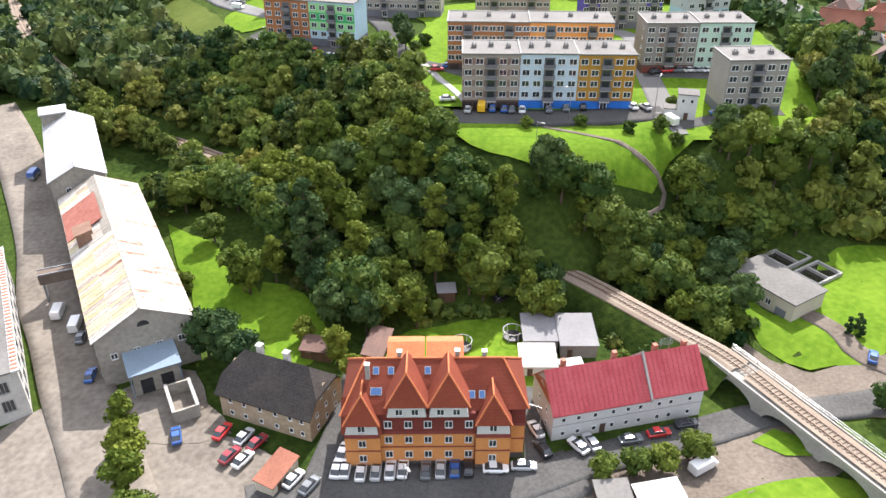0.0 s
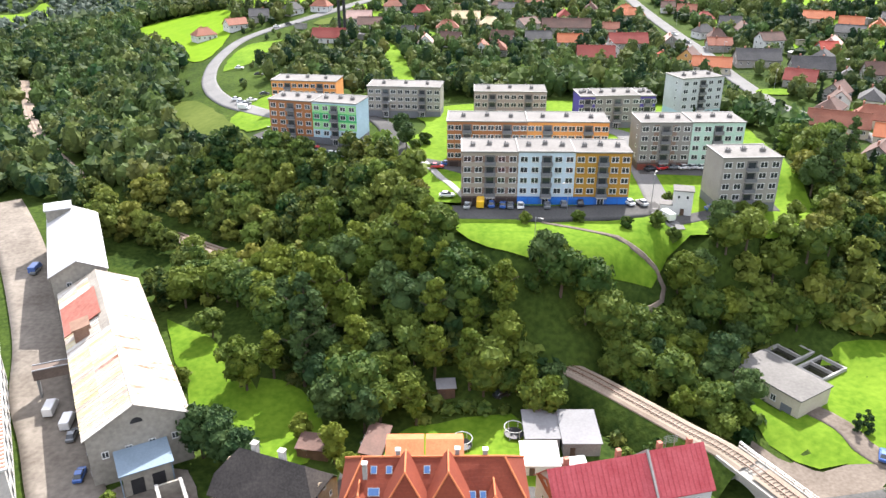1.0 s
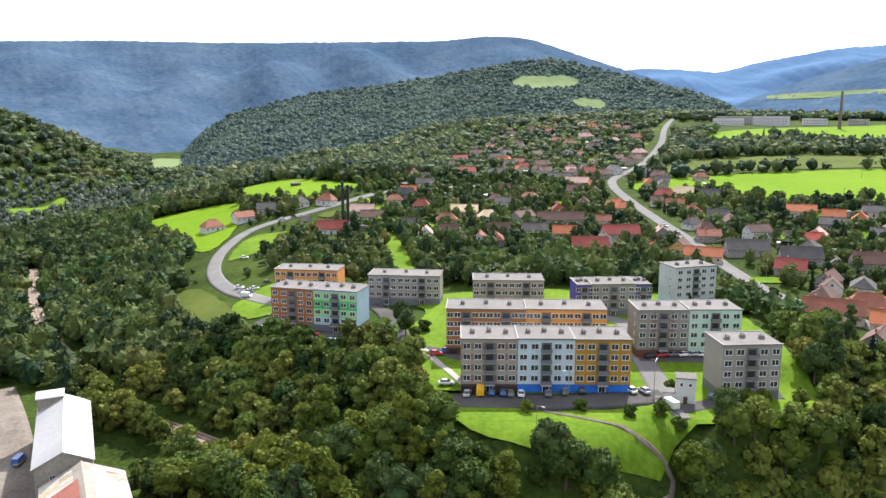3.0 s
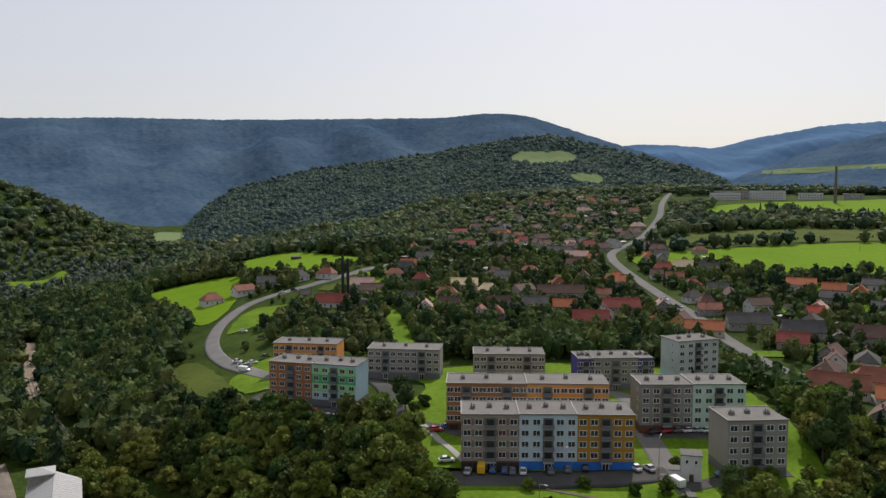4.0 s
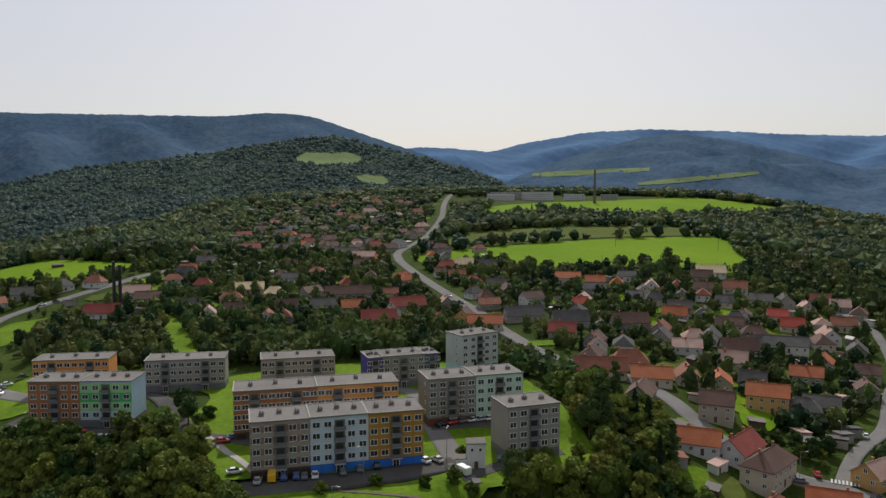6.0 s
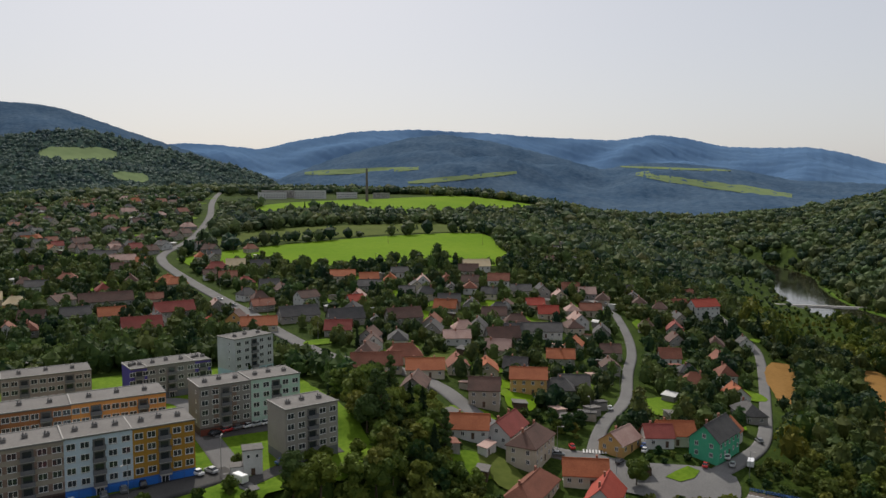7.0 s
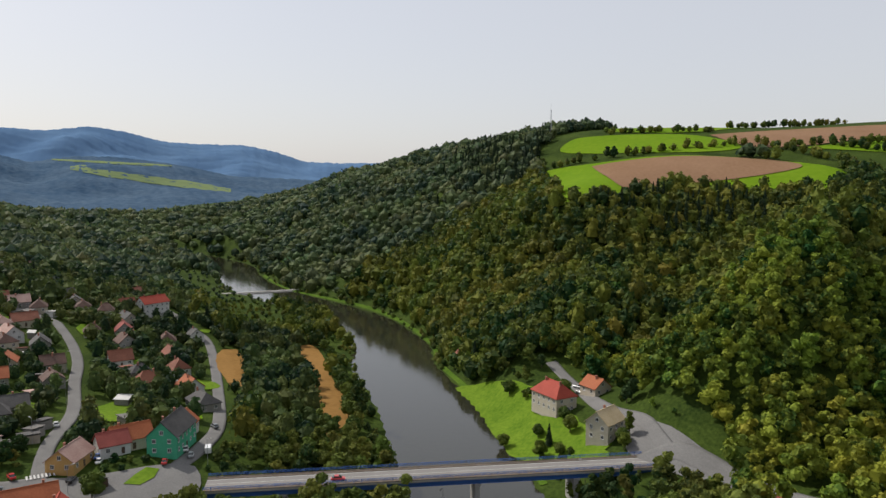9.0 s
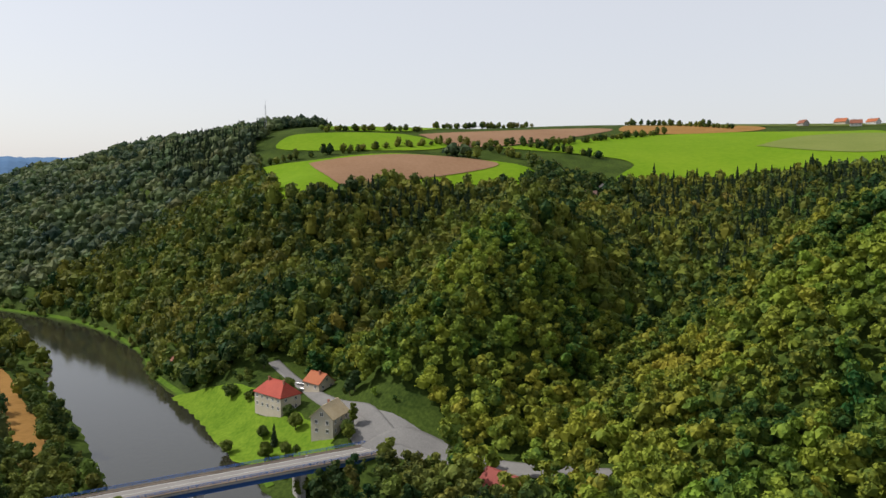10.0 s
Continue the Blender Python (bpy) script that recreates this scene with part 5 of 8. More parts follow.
def orange_house():
    h = thing("tenement_house", "large orange tenement with tiled mansard roof and white dormers", "house", turned(-15.7, 86.4, 3.2, 0.6))
    h.scale = (1, 1, 0.95)
    D = 14.5
    blocks = [(0, 5.6, 0.0), (5.6, 20.8, 0.9), (20.8, 26.3, 0.0), (26.3, 28.8, 2.6)]
    for x0, x1, y in blocks:
        part("wall", Solid().box(x0, x1, y, D, 1.2, 8.0).mesh("wall", ORANGE), h)
        part("plinth", Solid().box(x0 - 0.04, x1 + 0.04, y - 0.06, D, -1, 1.2).mesh("plinth", STONE), h)
        part("cornice", Solid().box(x0 - 0.05, x1 + 0.05, y - 0.1, y, 4.45, 4.7).mesh("cornice", BROWN_LINE), h)
    for x0, x1, y, z1 in ((5.6, 20.8, 0.9, 11.6), (26.3, 28.8, 2.6, 11.6), (0, 5.6, 0.0, 8.6), (20.8, 26.3, 0.0, 8.6)):
        s = Solid().extrude_x([(y - 0.55, 8.0), (D, 8.0), (D, z1), (y + 0.5, z1), (y - 0.25, 8.35)], x0 - 0.02, x1 + 0.02)
        part("mansard", s.mesh("mansard", MANSARD), h)
    # Main roof: front and back slopes, hipped at both ends.
    y0, y1, e, t = 0.9, D + 0.4, 11.5, 17.2
    ym = (y0 + y1) / 2 + 0.6
    v = [(-0.6, y0, e), (29.3, y0 + 1.5, e), (29.3, y1, e), (-0.6, y1, e), (3.2, ym, t), (25.4, ym, t)]
    part("roof", Solid().add(v, [(0, 1, 5, 4), (2, 3, 4, 5), (1, 2, 5), (3, 0, 4), (0, 3, 2, 1)]).mesh("roof", TILE), h)
    part("roof", Solid().add([(-0.5, -0.1, 8.5), (5.9, -0.1, 8.5), (5.9, 3.4, 13.4), (-0.5, 3.4, 13.4), (-0.5, 3.4, 8.5), (5.9, 3.4, 8.5)], [(0, 1, 2, 3), (3, 4, 0), (2, 1, 5)]).mesh("roof", TILE), h)
    r = Solid()
    for p, q in ((0, 4), (1, 5), (4, 5), (3, 4), (2, 5)):
        r.tube(Vector(v[p]) + Vector((0, 0, 0.06)), Vector(v[q]) + Vector((0, 0, 0.06)), 0.2, 0.2, 6)
    part("ridge_tiles", r.mesh("ridge_tiles", RIDGE_TILE), h)
    for x, w, yy, z0, wh, rise, run, hip in ((9.9, 6.2, 0.75, 11.4, 2.5, 4.6, 8.0, 2.6), (16.5, 6.2, 0.75, 11.4, 2.5, 4.6, 8.0, 2.6), (2.75, 5.3, -0.1, 8.4, 2.3, 4.2, 7.0, 2.2), (23.55, 5.3, -0.1, 8.4, 2.3, 4.2, 7.0, 2.2)):
        hipped_dormer(h, x, w, yy, z0, wh, rise, run, hip, WHITE)
    wide = window_mesh(1.25, 1.5, 2)
    put_windows(h, wide, [(x, 0.86, z, 0) for x in (6.9, 10.1, 13.2, 16.5, 19.7) for z in (2.1, 5.5)])
    put_windows(h, wide, [(x, 0.72, 9.1, 0) for x in (6.9, 10.1, 13.2, 16.5, 19.7)])
    put_windows(h, wide, [(x, -0.04, z, 0) for x in (2.75, 23.5) for z in (2.1, 5.5)] + [(2.75, -0.14, 9.0, 0), (23.5, -0.14, 9.0, 0)])
    put_windows(h, WIN_HOUSE, [(x, 0.7, 11.9, 0) for x in (8.7, 11.2, 15.2, 17.7)])
    sky_light = Solid().box(-0.5, 0.5, -0.65, 0.65, 0, 0.14).box(-0.4, 0.4, -0.55, 0.55, 0.1, 0.16, 1).mesh("skylight", STEEL, paint("blue_glass", (0.048, 0.104, 0.240)))
    slope = math.degrees(math.atan2(t - e, ym - y0))
    for x, k in ((4.6, 0.42), (5.4, 0.42), (4.9, 0.78), (7.3, 0.78), (13.2, 0.78), (20.2, 0.36), (21.8, 0.36)):
        part("skylight", sky_light, h, pose(x, y0 + (ym - y0) * k, e + (t - e) * k + 0.03, slope, 0, 0))
    for x, y in ((3.6, 6.0), (8.6, 9.2), (18.0, 9.4), (22.4, 9.2)):
        c = Solid().box(x - 0.35, x + 0.35, y - 0.35, y + 0.35, 13, 18.1).box(x - 0.45, x + 0.45, y - 0.45, y + 0.45, 18.1, 18.25, 1)
        part("chimney", c.mesh("chimney", CONCRETE, WHITE), h)
    for x0, x1 in ((6.5, 12.4), (13.1, 19.0)):
        part("rear_wing", Solid().box(x0, x1, D, D + 3.5, -1, 13.6).mesh("rear_wing", ORANGE), h)
        part("rear_roof", Solid().extrude_x([(D - 3, 13.6), (D + 3.9, 13.6), (D + 3.9, 13.8), ((2 * D + 1) / 2, 15.4), (D - 3, 13.8)], x0 - 0.2, x1 + 0.2).mesh("rear_roof", RIDGE_TILE), h)
    for x in (5.5, 20.7):
        part("downpipe", Solid().tube((x, 0.75, 0.2), (x, 0.75, 8.0), 0.07, 0.07, 6).mesh("downpipe", BROWN_LINE), h)
    HOUSES.append((-1, 95, 17))


def white_house():
    h = thing("row_house", "long white two-storey house with a faded crimson sheet roof", "house", turned(18.3, 93.0, 3.1, 13.4))
    L, W, E, R = 27.7, 10.0, 6.2, 5.2
    crimson = mottled("faded_crimson_sheet", (0.264, 0.024, 0.032), (0.400, 0.080, 0.088), 0.35, 3.0, rough=0.5)
    for x0, x1, up in ((0, 17.6, 0.0), (17.6, L, 0.35)):
        part("wall", Solid().extrude_x([(0, -1), (W, -1), (W, E + up), (W / 2, E + R + up), (0, E + up)], x0, x1).mesh("wall", WHITE), h)
    for x0, x1, up in ((-0.3, 17.4, 0.0), (17.8, L + 0.4, 0.35)):
        s = Solid().extrude_x([(-0.5, E - 0.5 + up), (W / 2, E + R + up + 0.02), (W + 0.5, E - 0.5 + up), (W + 0.5, E - 0.3 + up), (W / 2, E + R + up + 0.25), (-0.5, E - 0.3 + up)][::-1], x0, x1)
        top = part("roof", s.mesh("roof", crimson), h)
        rib = Solid().extrude_x([(-0.5, E - 0.31 + up), (W / 2, E + R + up + 0.24), (W / 2, E + R + up + 0.33), (-0.5, E - 0.22 + up)][::-1], -0.035, 0.035).mesh("seam", crimson)
        for k in range(int((x1 - x0) / 0.9)):
            part("seam", rib, top, turned(x0 + 0.45 + k * 0.9, 0, 0))
    part("fire_wall", Solid().extrude_x([(-0.6, E - 0.7), (W / 2, E + R + 0.4), (W + 0.6, E - 0.7), (W + 0.6, E), (W / 2, E + R + 0.95), (-0.6, E)][::-1], 17.42, 17.78).mesh("fire_wall", CONCRETE), h)
    part("half_hip", Solid().add([(-0.4, 1.2, E + 1.2), (-0.4, W - 1.2, E + 1.2), (3.0, W / 2, E + R + 0.35), (-0.35, W / 2, E + R * 0.6)], [(0, 2, 1), (0, 3, 2), (1, 2, 3)]).mesh("half_hip", ROOF["orange"]), h)
    spots = [(x, -0.02, z, 0) for x in (1.9, 4.6, 7.6, 10.9, 13.6, 15.9, 19.4, 21.6, 25.2) for z in (0.9, 3.9)]
    put_windows(h, WIN_SMALL, spots)
    put_windows(h, WIN_SMALL, [(-0.02, y, z, -90) for y in (3.0, 6.5) for z in (1.0, 4.0)])
    part("door", DOOR, h, turned(9.2, -0.04, 0))
    part("string_course", Solid().box(0, L, -0.06, 0.0, 3.15, 3.3).mesh("string_course", CONCRETE), h)
    for x, y in ((3.5, 6.0), (12.8, 6.0), (20.5, 6.2), (26, 6.0)):
        part("chimney", Solid().box(x - 0.4, x + 0.4, y - 0.4, y + 0.4, E + 3, E + R + 1.0).mesh("chimney", BRICK), h)
    ant = Solid()
    for x in (21.0, 22.6):
        ant.tube((x, 5.2, E + R), (x, 5.2, E + R + 3.0), 0.05, 0.04, 5)
    for k in range(5):
        ant.tube((20.4, 5.2, E + R + 1.4 + k * 0.35), (23.2, 5.2, E + R + 1.4 + k * 0.35), 0.03, 0.03, 4)
    part("aerial", ant.mesh("aerial", STEEL), h)
    HOUSES.append((32, 101, 15))


def grey_house():
    h = thing("farm_house", "old house with weathered cream plaster and a dark tiled half-hipped roof", "house", turned(-39.2, 99.3, 3.1, -21.5))
    L, W, E, R = 18.0, 11.0, 5.6, 5.6
    old = mottled("stained_old_plaster", (0.240, 0.176, 0.112), (0.416, 0.336, 0.240), 0.25, 1.6)
    part("wall", Solid().extrude_x([(0, -1), (W, -1), (W, E), (W / 2, E + R * 0.55), (0, E)], 0, L).mesh("wall", old), h)
    k = R / (W / 2)
    v = [(-0.5, -0.6, E - 0.6 * k), (L + 0.5, -0.6, E - 0.6 * k), (L + 0.5, W + 0.6, E - 0.6 * k), (-0.5, W + 0.6, E - 0.6 * k), (2.6, W / 2, E + R), (L - 2.6, W / 2, E + R),
         (-0.5, 2.0, E + 1.9), (-0.5, W - 2.0, E + 1.9), (L + 0.5, 2.0, E + 1.9), (L + 0.5, W - 2.0, E + 1.9)]
    f = [(0, 1, 8, 5, 4, 6), (2, 3, 7, 4, 5, 9), (6, 4, 7), (8, 9, 5)]
    up = [(x, y, z + 0.25) for x, y, z in v]
    part("roof", Solid().add(up, f).add(v, [q[::-1] for q in f]).add([v[0], v[1], up[1], up[0]], [(0, 1, 2, 3)]).mesh("roof", coursed("dark_weathered_tiles", (0.028, 0.024, 0.022), (0.080, 0.068, 0.060), 0.35, depth=0.1)), h)
    put_windows(h, WIN_SMALL, [(x, -0.02, z, 0) for x in (2.2, 5.0, 8.2, 11.3, 14.2, 16.4) for z in (0.9, 3.6)])
    put_windows(h, WIN_SMALL, [(L + 0.02, y, z, 90) for y in (2.4, 5.5, 8.6) for z in (0.9, 3.6)] + [(L + 0.02, 4.2, 6.4, 90), (L + 0.02, 6.8, 6.4, 90)])
    for x in (5.2, 10.6):
        part("chimney", Solid().box(x - 0.5, x + 0.5, W / 2 + 0.4, W / 2 + 1.3, E + R - 1.6, E + R + 1.3).box(x - 0.62, x + 0.62, W / 2 + 0.28, W / 2 + 1.42, E + R + 1.3, E + R + 1.45).mesh("chimney", mottled("stained_white_chimney", (0.320, 0.304, 0.272), (0.496, 0.480, 0.448), 0.8, 4)), h)
    HOUSES.append((-28, 101, 12))


SHEET = mottled("rusting_white_sheet", (0.26, 0.21, 0.17), (0.45, 0.43, 0.39), 0.14, 1.1, rough=0.7, vary=0.5)
YELLOWED = mottled("lichen_yellowed_sheet", (0.33, 0.27, 0.14), (0.46, 0.42, 0.29), 0.2, 1.3, rough=0.8, vary=0.5)
RUSTING = mottled("rust_streaked_sheet", (0.20, 0.085, 0.05), (0.44, 0.40, 0.36), 0.3, 1.0, rough=0.8, vary=0.4)
RUSTY = mottled("rust_red_sheet", (0.208, 0.060, 0.040), (0.320, 0.128, 0.096), 0.15, 1.2, rough=0.7)
PALE = mottled("pale_new_sheet", (0.272, 0.272, 0.276), (0.376, 0.376, 0.376), 0.08, 1.0, rough=0.55)
GREYWALL = mottled("old_grey_render", (0.176, 0.160, 0.136), (0.304, 0.280, 0.240), 0.12, 1.2)


def sheet_roof(L, W, z, rise):
    """Sheet metal roof, ridge along x."""
    return gable_roof(L, W, z, rise, over=0.5, thick=0.18)


def seams(roof, L, W, z, rise, pitch, mat, sheets, worn):
    """Standing seams, each a strip of its own up both slopes, and the sheets between them; worn: how often each kind of sheet lies on the one slope and on the other."""
    k = rise / (W / 2)
    s = Solid()
    s.extrude_x([(-W / 2 - 0.5, z - 0.5 * k + 0.17), (0, z + rise + 0.17), (W / 2 + 0.5, z - 0.5 * k + 0.17), (W / 2 + 0.5, z - 0.5 * k + 0.26), (0, z + rise + 0.26), (-W / 2 - 0.5, z - 0.5 * k + 0.26)][::-1], -0.05, 0.05)
    me = s.mesh("seam", mat)
    for i in range(int(L / pitch)):
        part("seam", me, roof, turned(-L / 2 + (i + 0.5) * pitch, 0, 0))
    rs = random.Random(int(L * 10))
    bays = []
    for side in (1, -1):
        for lo, hi in ((0.0, 0.52), (0.53, 1.0)):
            row = [(side * (W / 2 + 0.5) * q, z + rise - (W / 2 + 0.5) * q * k) for q in (lo, hi)]
            ring = [(row[0][0], row[0][1] + 0.19), (row[1][0], row[1][1] + 0.19), (row[1][0], row[1][1] + 0.215), (row[0][0], row[0][1] + 0.215)]
            bay = Solid().extrude_x(ring if side < 0 else ring[::-1], 0.06, pitch - 0.06)
            bays.append([(side, bay.mesh("sheet", m)) for m in sheets])
    for i in range(int(L / pitch) - 1):
        for side_bays in bays:
            side = side_bays[0][0]
            pick = rs.choices(range(len(sheets)), worn[side > 0])[0]
            part("sheet", side_bays[pick][1], roof, turned(-L / 2 + (i + 0.5) * pitch, 0, 0))


def mill():
    m = thing("mill", "long derelict mill with a patched rusting white sheet roof", "factory", turned(-69.6, 137.5, 3.4, 118.5))
    W, E, R = 17.5, 10.6, 4.6
    part("wall", house_walls(62, W, E, R, 0).mesh("wall", GREYWALL), m)
    near = part("roof", sheet_roof(31, W, E, R).mesh("roof", SHEET), m, turned(-15.5, 0, 0), "patched white sheet roof, yellowed and rusting")
    back = part("roof", sheet_roof(30.4, W, E, R - 0.3).mesh("roof", SHEET), m, turned(15.8, 0, 0))
    seams(near, 31, W, E, R, 1.2, SHEET, (SHEET, YELLOWED, RUSTING), ((6, 1, 4), (3, 6, 1)))
    seams(back, 30.4, W, E, R - 0.3, 1.2, SHEET, (SHEET, YELLOWED, RUSTING), ((8, 1, 3), (6, 2, 2)))
    patch_ = Solid().add([(8, 1.2, E + R + 0.02), (22, 1.2, E + R + 0.02), (22, W / 2 + 0.4, E + 0.18), (8, W / 2 + 0.4, E + 0.18), (8, 1.2, E + R - 0.2), (22, 1.2, E + R - 0.2), (22, W / 2 + 0.4, E - 0.1), (8, W / 2 + 0.4, E - 0.1)],
                         [(0, 1, 2, 3)[::-1], (0, 1, 5, 4), (2, 3, 7, 6), (1, 2, 6, 5), (3, 0, 4, 7)])
    part("roof_patch", patch_.mesh("roof_patch", RUSTY), m, None, "rust red sheet on the far slope")
    part("roof_hatch", Solid().box(2.5, 6.5, 4.2, 7.2, E, E + 4.0).extrude_x([(3.8, E + 4.0), (7.6, E + 4.0), (7.6, E + 4.15), (3.8, E + 5.0)], 2.2, 6.8).mesh("roof_hatch", mottled("brown_sheet", (0.128, 0.072, 0.048), (0.224, 0.136, 0.096), 0.5, 3)), m)
    big = window_mesh(2.0, 2.4, 3, STEEL)
    put_windows(m, big, [(-28 + 5.6 * i, W / 2 + 0.02, z, 180) for i in range(11) for z in (1.2, 5.8)])
    put_windows(m, big, [(-28 + 5.6 * i, -W / 2 - 0.02, 5.8, 0) for i in range(11)])
    put_windows(m, WIN_HOUSE, [(-31.02, y, 5.6, -90) for y in (-6, -2, 2, 6)])
    part("lunette", Solid().extrude_x([(1.1 * math.cos(a * math.pi / 8), E + 0.6 + 1.1 * math.sin(a * math.pi / 8)) for a in range(9)], -31.06, -30.9).mesh("lunette", DARK), m)
    part("canopy", Solid().extrude_y([(-37.5, 5.4), (-31.0, 6.3), (-31.0, 6.5), (-37.5, 5.6)], -4.5, 4.8).box(-37.2, -37.0, -4.2, -4.0, -1, 5.4).box(-37.2, -37.0, 4.4, 4.6, -1, 5.4).mesh("canopy", paint("blue_grey_sheet", (0.160, 0.208, 0.256))), m)
    part("porch", Solid().box(-36.4, -31.0, -4.0, 4.2, -1, 4.9).box(-36.46, -36.4, -2.8, -0.6, -0.2, 3.4, 1).box(-36.46, -36.4, 0.8, 3.0, -0.2, 3.4, 1).mesh("porch", GREYWALL, DARK), m)
    t = thing("grain_store", "tall old store with a pale sheet roof and a small tower", "factory", turned(-97.5, 183.0, 6.0, 116.0))
    part("wall", house_walls(41, 12.5, 12.0, 3.0, 0).mesh("wall", GREYWALL), t)
    seams(part("roof", sheet_roof(41, 12.5, 12.0, 3.0).mesh("roof", PALE), t), 41, 12.5, 12.0, 3.0, 1.6, PALE, (PALE,), ((1,), (1,)))
    put_windows(t, WIN_HOUSE, [(-20.52, y, 8.4, -90) for y in (-2.5, 2.5)] + [(-16 + 8 * i, 6.27, z, 180) for i in range(5) for z in (4, 8)])
    part("tower", Solid().box(17, 23, 0, 6.4, -2, 15.6).mesh("tower", GREYWALL), t)
    part("tower_roof", Solid().box(16.6, 23.4, -0.4, 6.8, 15.6, 15.9).add([(16.6, -0.4, 15.9), (23.4, -0.4, 15.9), (23.4, 6.8, 15.9), (16.6, 6.8, 15.9), (20, 3.2, 17.0)], [(0, 1, 4), (1, 2, 4), (2, 3, 4), (3, 0, 4)]).mesh("tower_roof", PALE), t)
    put_windows(t, WIN_SMALL, [(16.98, 3.2, 12.6, -90)])
    a = thing("warehouse", "long grey-white warehouse with a flat roof and brick edging", "factory", turned(-73.5, 100.0, 3.0, 119.5))
    part("wall", Solid().box(0, 46, 0, 22, -1, 9.6).mesh("wall", mottled("dirty_white_wall", (0.320, 0.304, 0.280), (0.464, 0.448, 0.416), 0.2, 2)), a)
    part("roof", Solid().box(-0.4, 46.4, 0.9, 22.4, 9.6, 9.9).mesh("roof", BITUMEN), a)
    edge = Solid().box(-0.4, 46.4, -0.4, 0.9, 9.6, 10.0)
    for i in range(38):
        edge.box(i * 1.2 + 0.1, i * 1.2 + 0.7, -0.3, 0.8, 10.0, 10.12, 1)
    part("parapet", edge.mesh("parapet", WHITE, BRICK), a)
    put_windows(a, big, [(3 + 5 * i, -0.02, z, 0) for i in range(9) for z in (1.6, 5.6)] + [(-0.02, 3 + 5 * i, z, -90) for i in range(4) for z in (1.6, 5.6)])
    w = thing("link_bridge", "rusty covered conveyor bridge between the mill and the warehouse", "bridge", turned(-77, 136, 9.0, 24))
    part("box_girder", Solid().box(-9, 9, -1.1, 1.1, 0, 2.4).mesh("box_girder", mottled("rusty_dark_sheet", (0.080, 0.060, 0.048), (0.160, 0.120, 0.096), 0.4, 3)), w)
    part("deck_rail", Solid().box(-9, 9, -1.3, -1.1, 2.4, 2.6).box(-9, 9, 1.1, 1.3, 2.4, 2.6).mesh("deck_rail", STEEL), w)
    part("support", Solid().box(-8.6, -8.2, -0.9, 0.9, -7, 0).box(8.2, 8.6, -0.9, 0.9, -7, 0).mesh("support", STEEL), w)
    y = thing("annex", "roofless walled yard shed with plants inside beside the mill", "shed", turned(-42.8, 98.6, 3.1, 118))
    part("wall", Solid().box(0, 8, 0, 0.4, -1, 3.0).box(0, 8, 4.1, 4.5, -1, 3.0).box(0, 0.4, 0.4, 4.1, -1, 3.0).box(7.6, 8, 0.4, 4.1, -1, 3.0).mesh("wall", GREYWALL), y)
    part("coping", Solid().box(-0.1, 8.1, -0.1, 0.5, 3.0, 3.15).box(-0.1, 8.1, 4.0, 4.6, 3.0, 3.15).mesh("coping", CONCRETE), y)
    for q in ((-69.6, 137.5, 30), (-60, 118, 14), (-80, 156, 14), (-97, 183, 22), (-88, 135, 22)):
        HOUSES.append(q)


def simple_shed(x, y, rot, L, W, H, roof, label, wall=TIMBER, slope=0.5, name="shed"):
    s = thing(name, label, "shed", turned(x, y, float(ground(x, y)), rot))
    part("wall", Solid().box(-L / 2, L / 2, -W / 2, W / 2, -0.8, H).mesh("wall", wall), s)
    part("roof", Solid().extrude_x([(-W / 2 - 0.3, H), (W / 2 + 0.3, H + slope), (W / 2 + 0.3, H + slope + 0.15), (-W / 2 - 0.3, H + 0.15)], -L / 2 - 0.3, L / 2 + 0.3).mesh("roof", roof), s)
    part("door", DOOR, s, turned(-L / 4, -W / 2 - 0.02, 0))
    HOUSES.append((x, y, max(L, W) * 0.5))
    return s


orange_house()
white_house()
grey_house()
mill()
ZINC = mottled("dull_zinc_sheet", (0.144, 0.144, 0.149), (0.202, 0.202, 0.206), 0.2, 2)
simple_shed(19.0, 120.5, 0, 6.5, 8.0, 2.8, ZINC, "garden shed with a grey sheet roof", PLASTER["grey"])
simple_shed(26.2, 119.5, 0, 7.0, 9.5, 3.0, ZINC, "grey-roofed garage in the garden", PLASTER["grey"])
simple_shed(17.8, 112.0, 0, 6.6, 6.0, 2.6, WHITE, "garage with a bright white sheet roof", PLASTER["white"])
simple_shed(24.0, 109.5, 10, 4.0, 3.0, 2.2, WHITE, "small shed with a white sheet roof")
simple_shed(-13.0, 117.0, 80, 9.0, 3.8, 2.6, ROOF["brown"], "long brown garden shed")
simple_shed(-24.5, 116.0, -10, 6.0, 4.0, 2.4, ROOF["brown"], "brown wooden garden hut")
simple_shed(10.5, 136.5, -25, 4.5, 3.0, 2.3, ROOF["rust"], "small red-roofed garden hut under trees")
simple_shed(0.5, 133, 5, 3.6, 2.6, 2.2, ZINC, "small grey garden hut")
simple_shed(-26.6, 84.4, 66, 7.0, 3.2, 2.5, ROOF["rust"], "plastered garage row with a reddish roof", PLASTER["cream"])
simple_shed(33.0, 79.0, 12, 7.0, 4.0, 2.4, WHITE, "shed with a pale sheet roof by the street")
simple_shed(26.0, 79.5, 5, 5.0, 4.0, 2.2, BITUMEN, "low felt-roofed shed by the street")
simple_shed(92.0, 119.0, 20, 4.5, 3.5, 2.5, ROOF["orange"], "small hut with an orange roof")
tramp = Solid().tube((0, 0, 0.78), (0, 0, 0.82), 1.9, 1.9, 16)
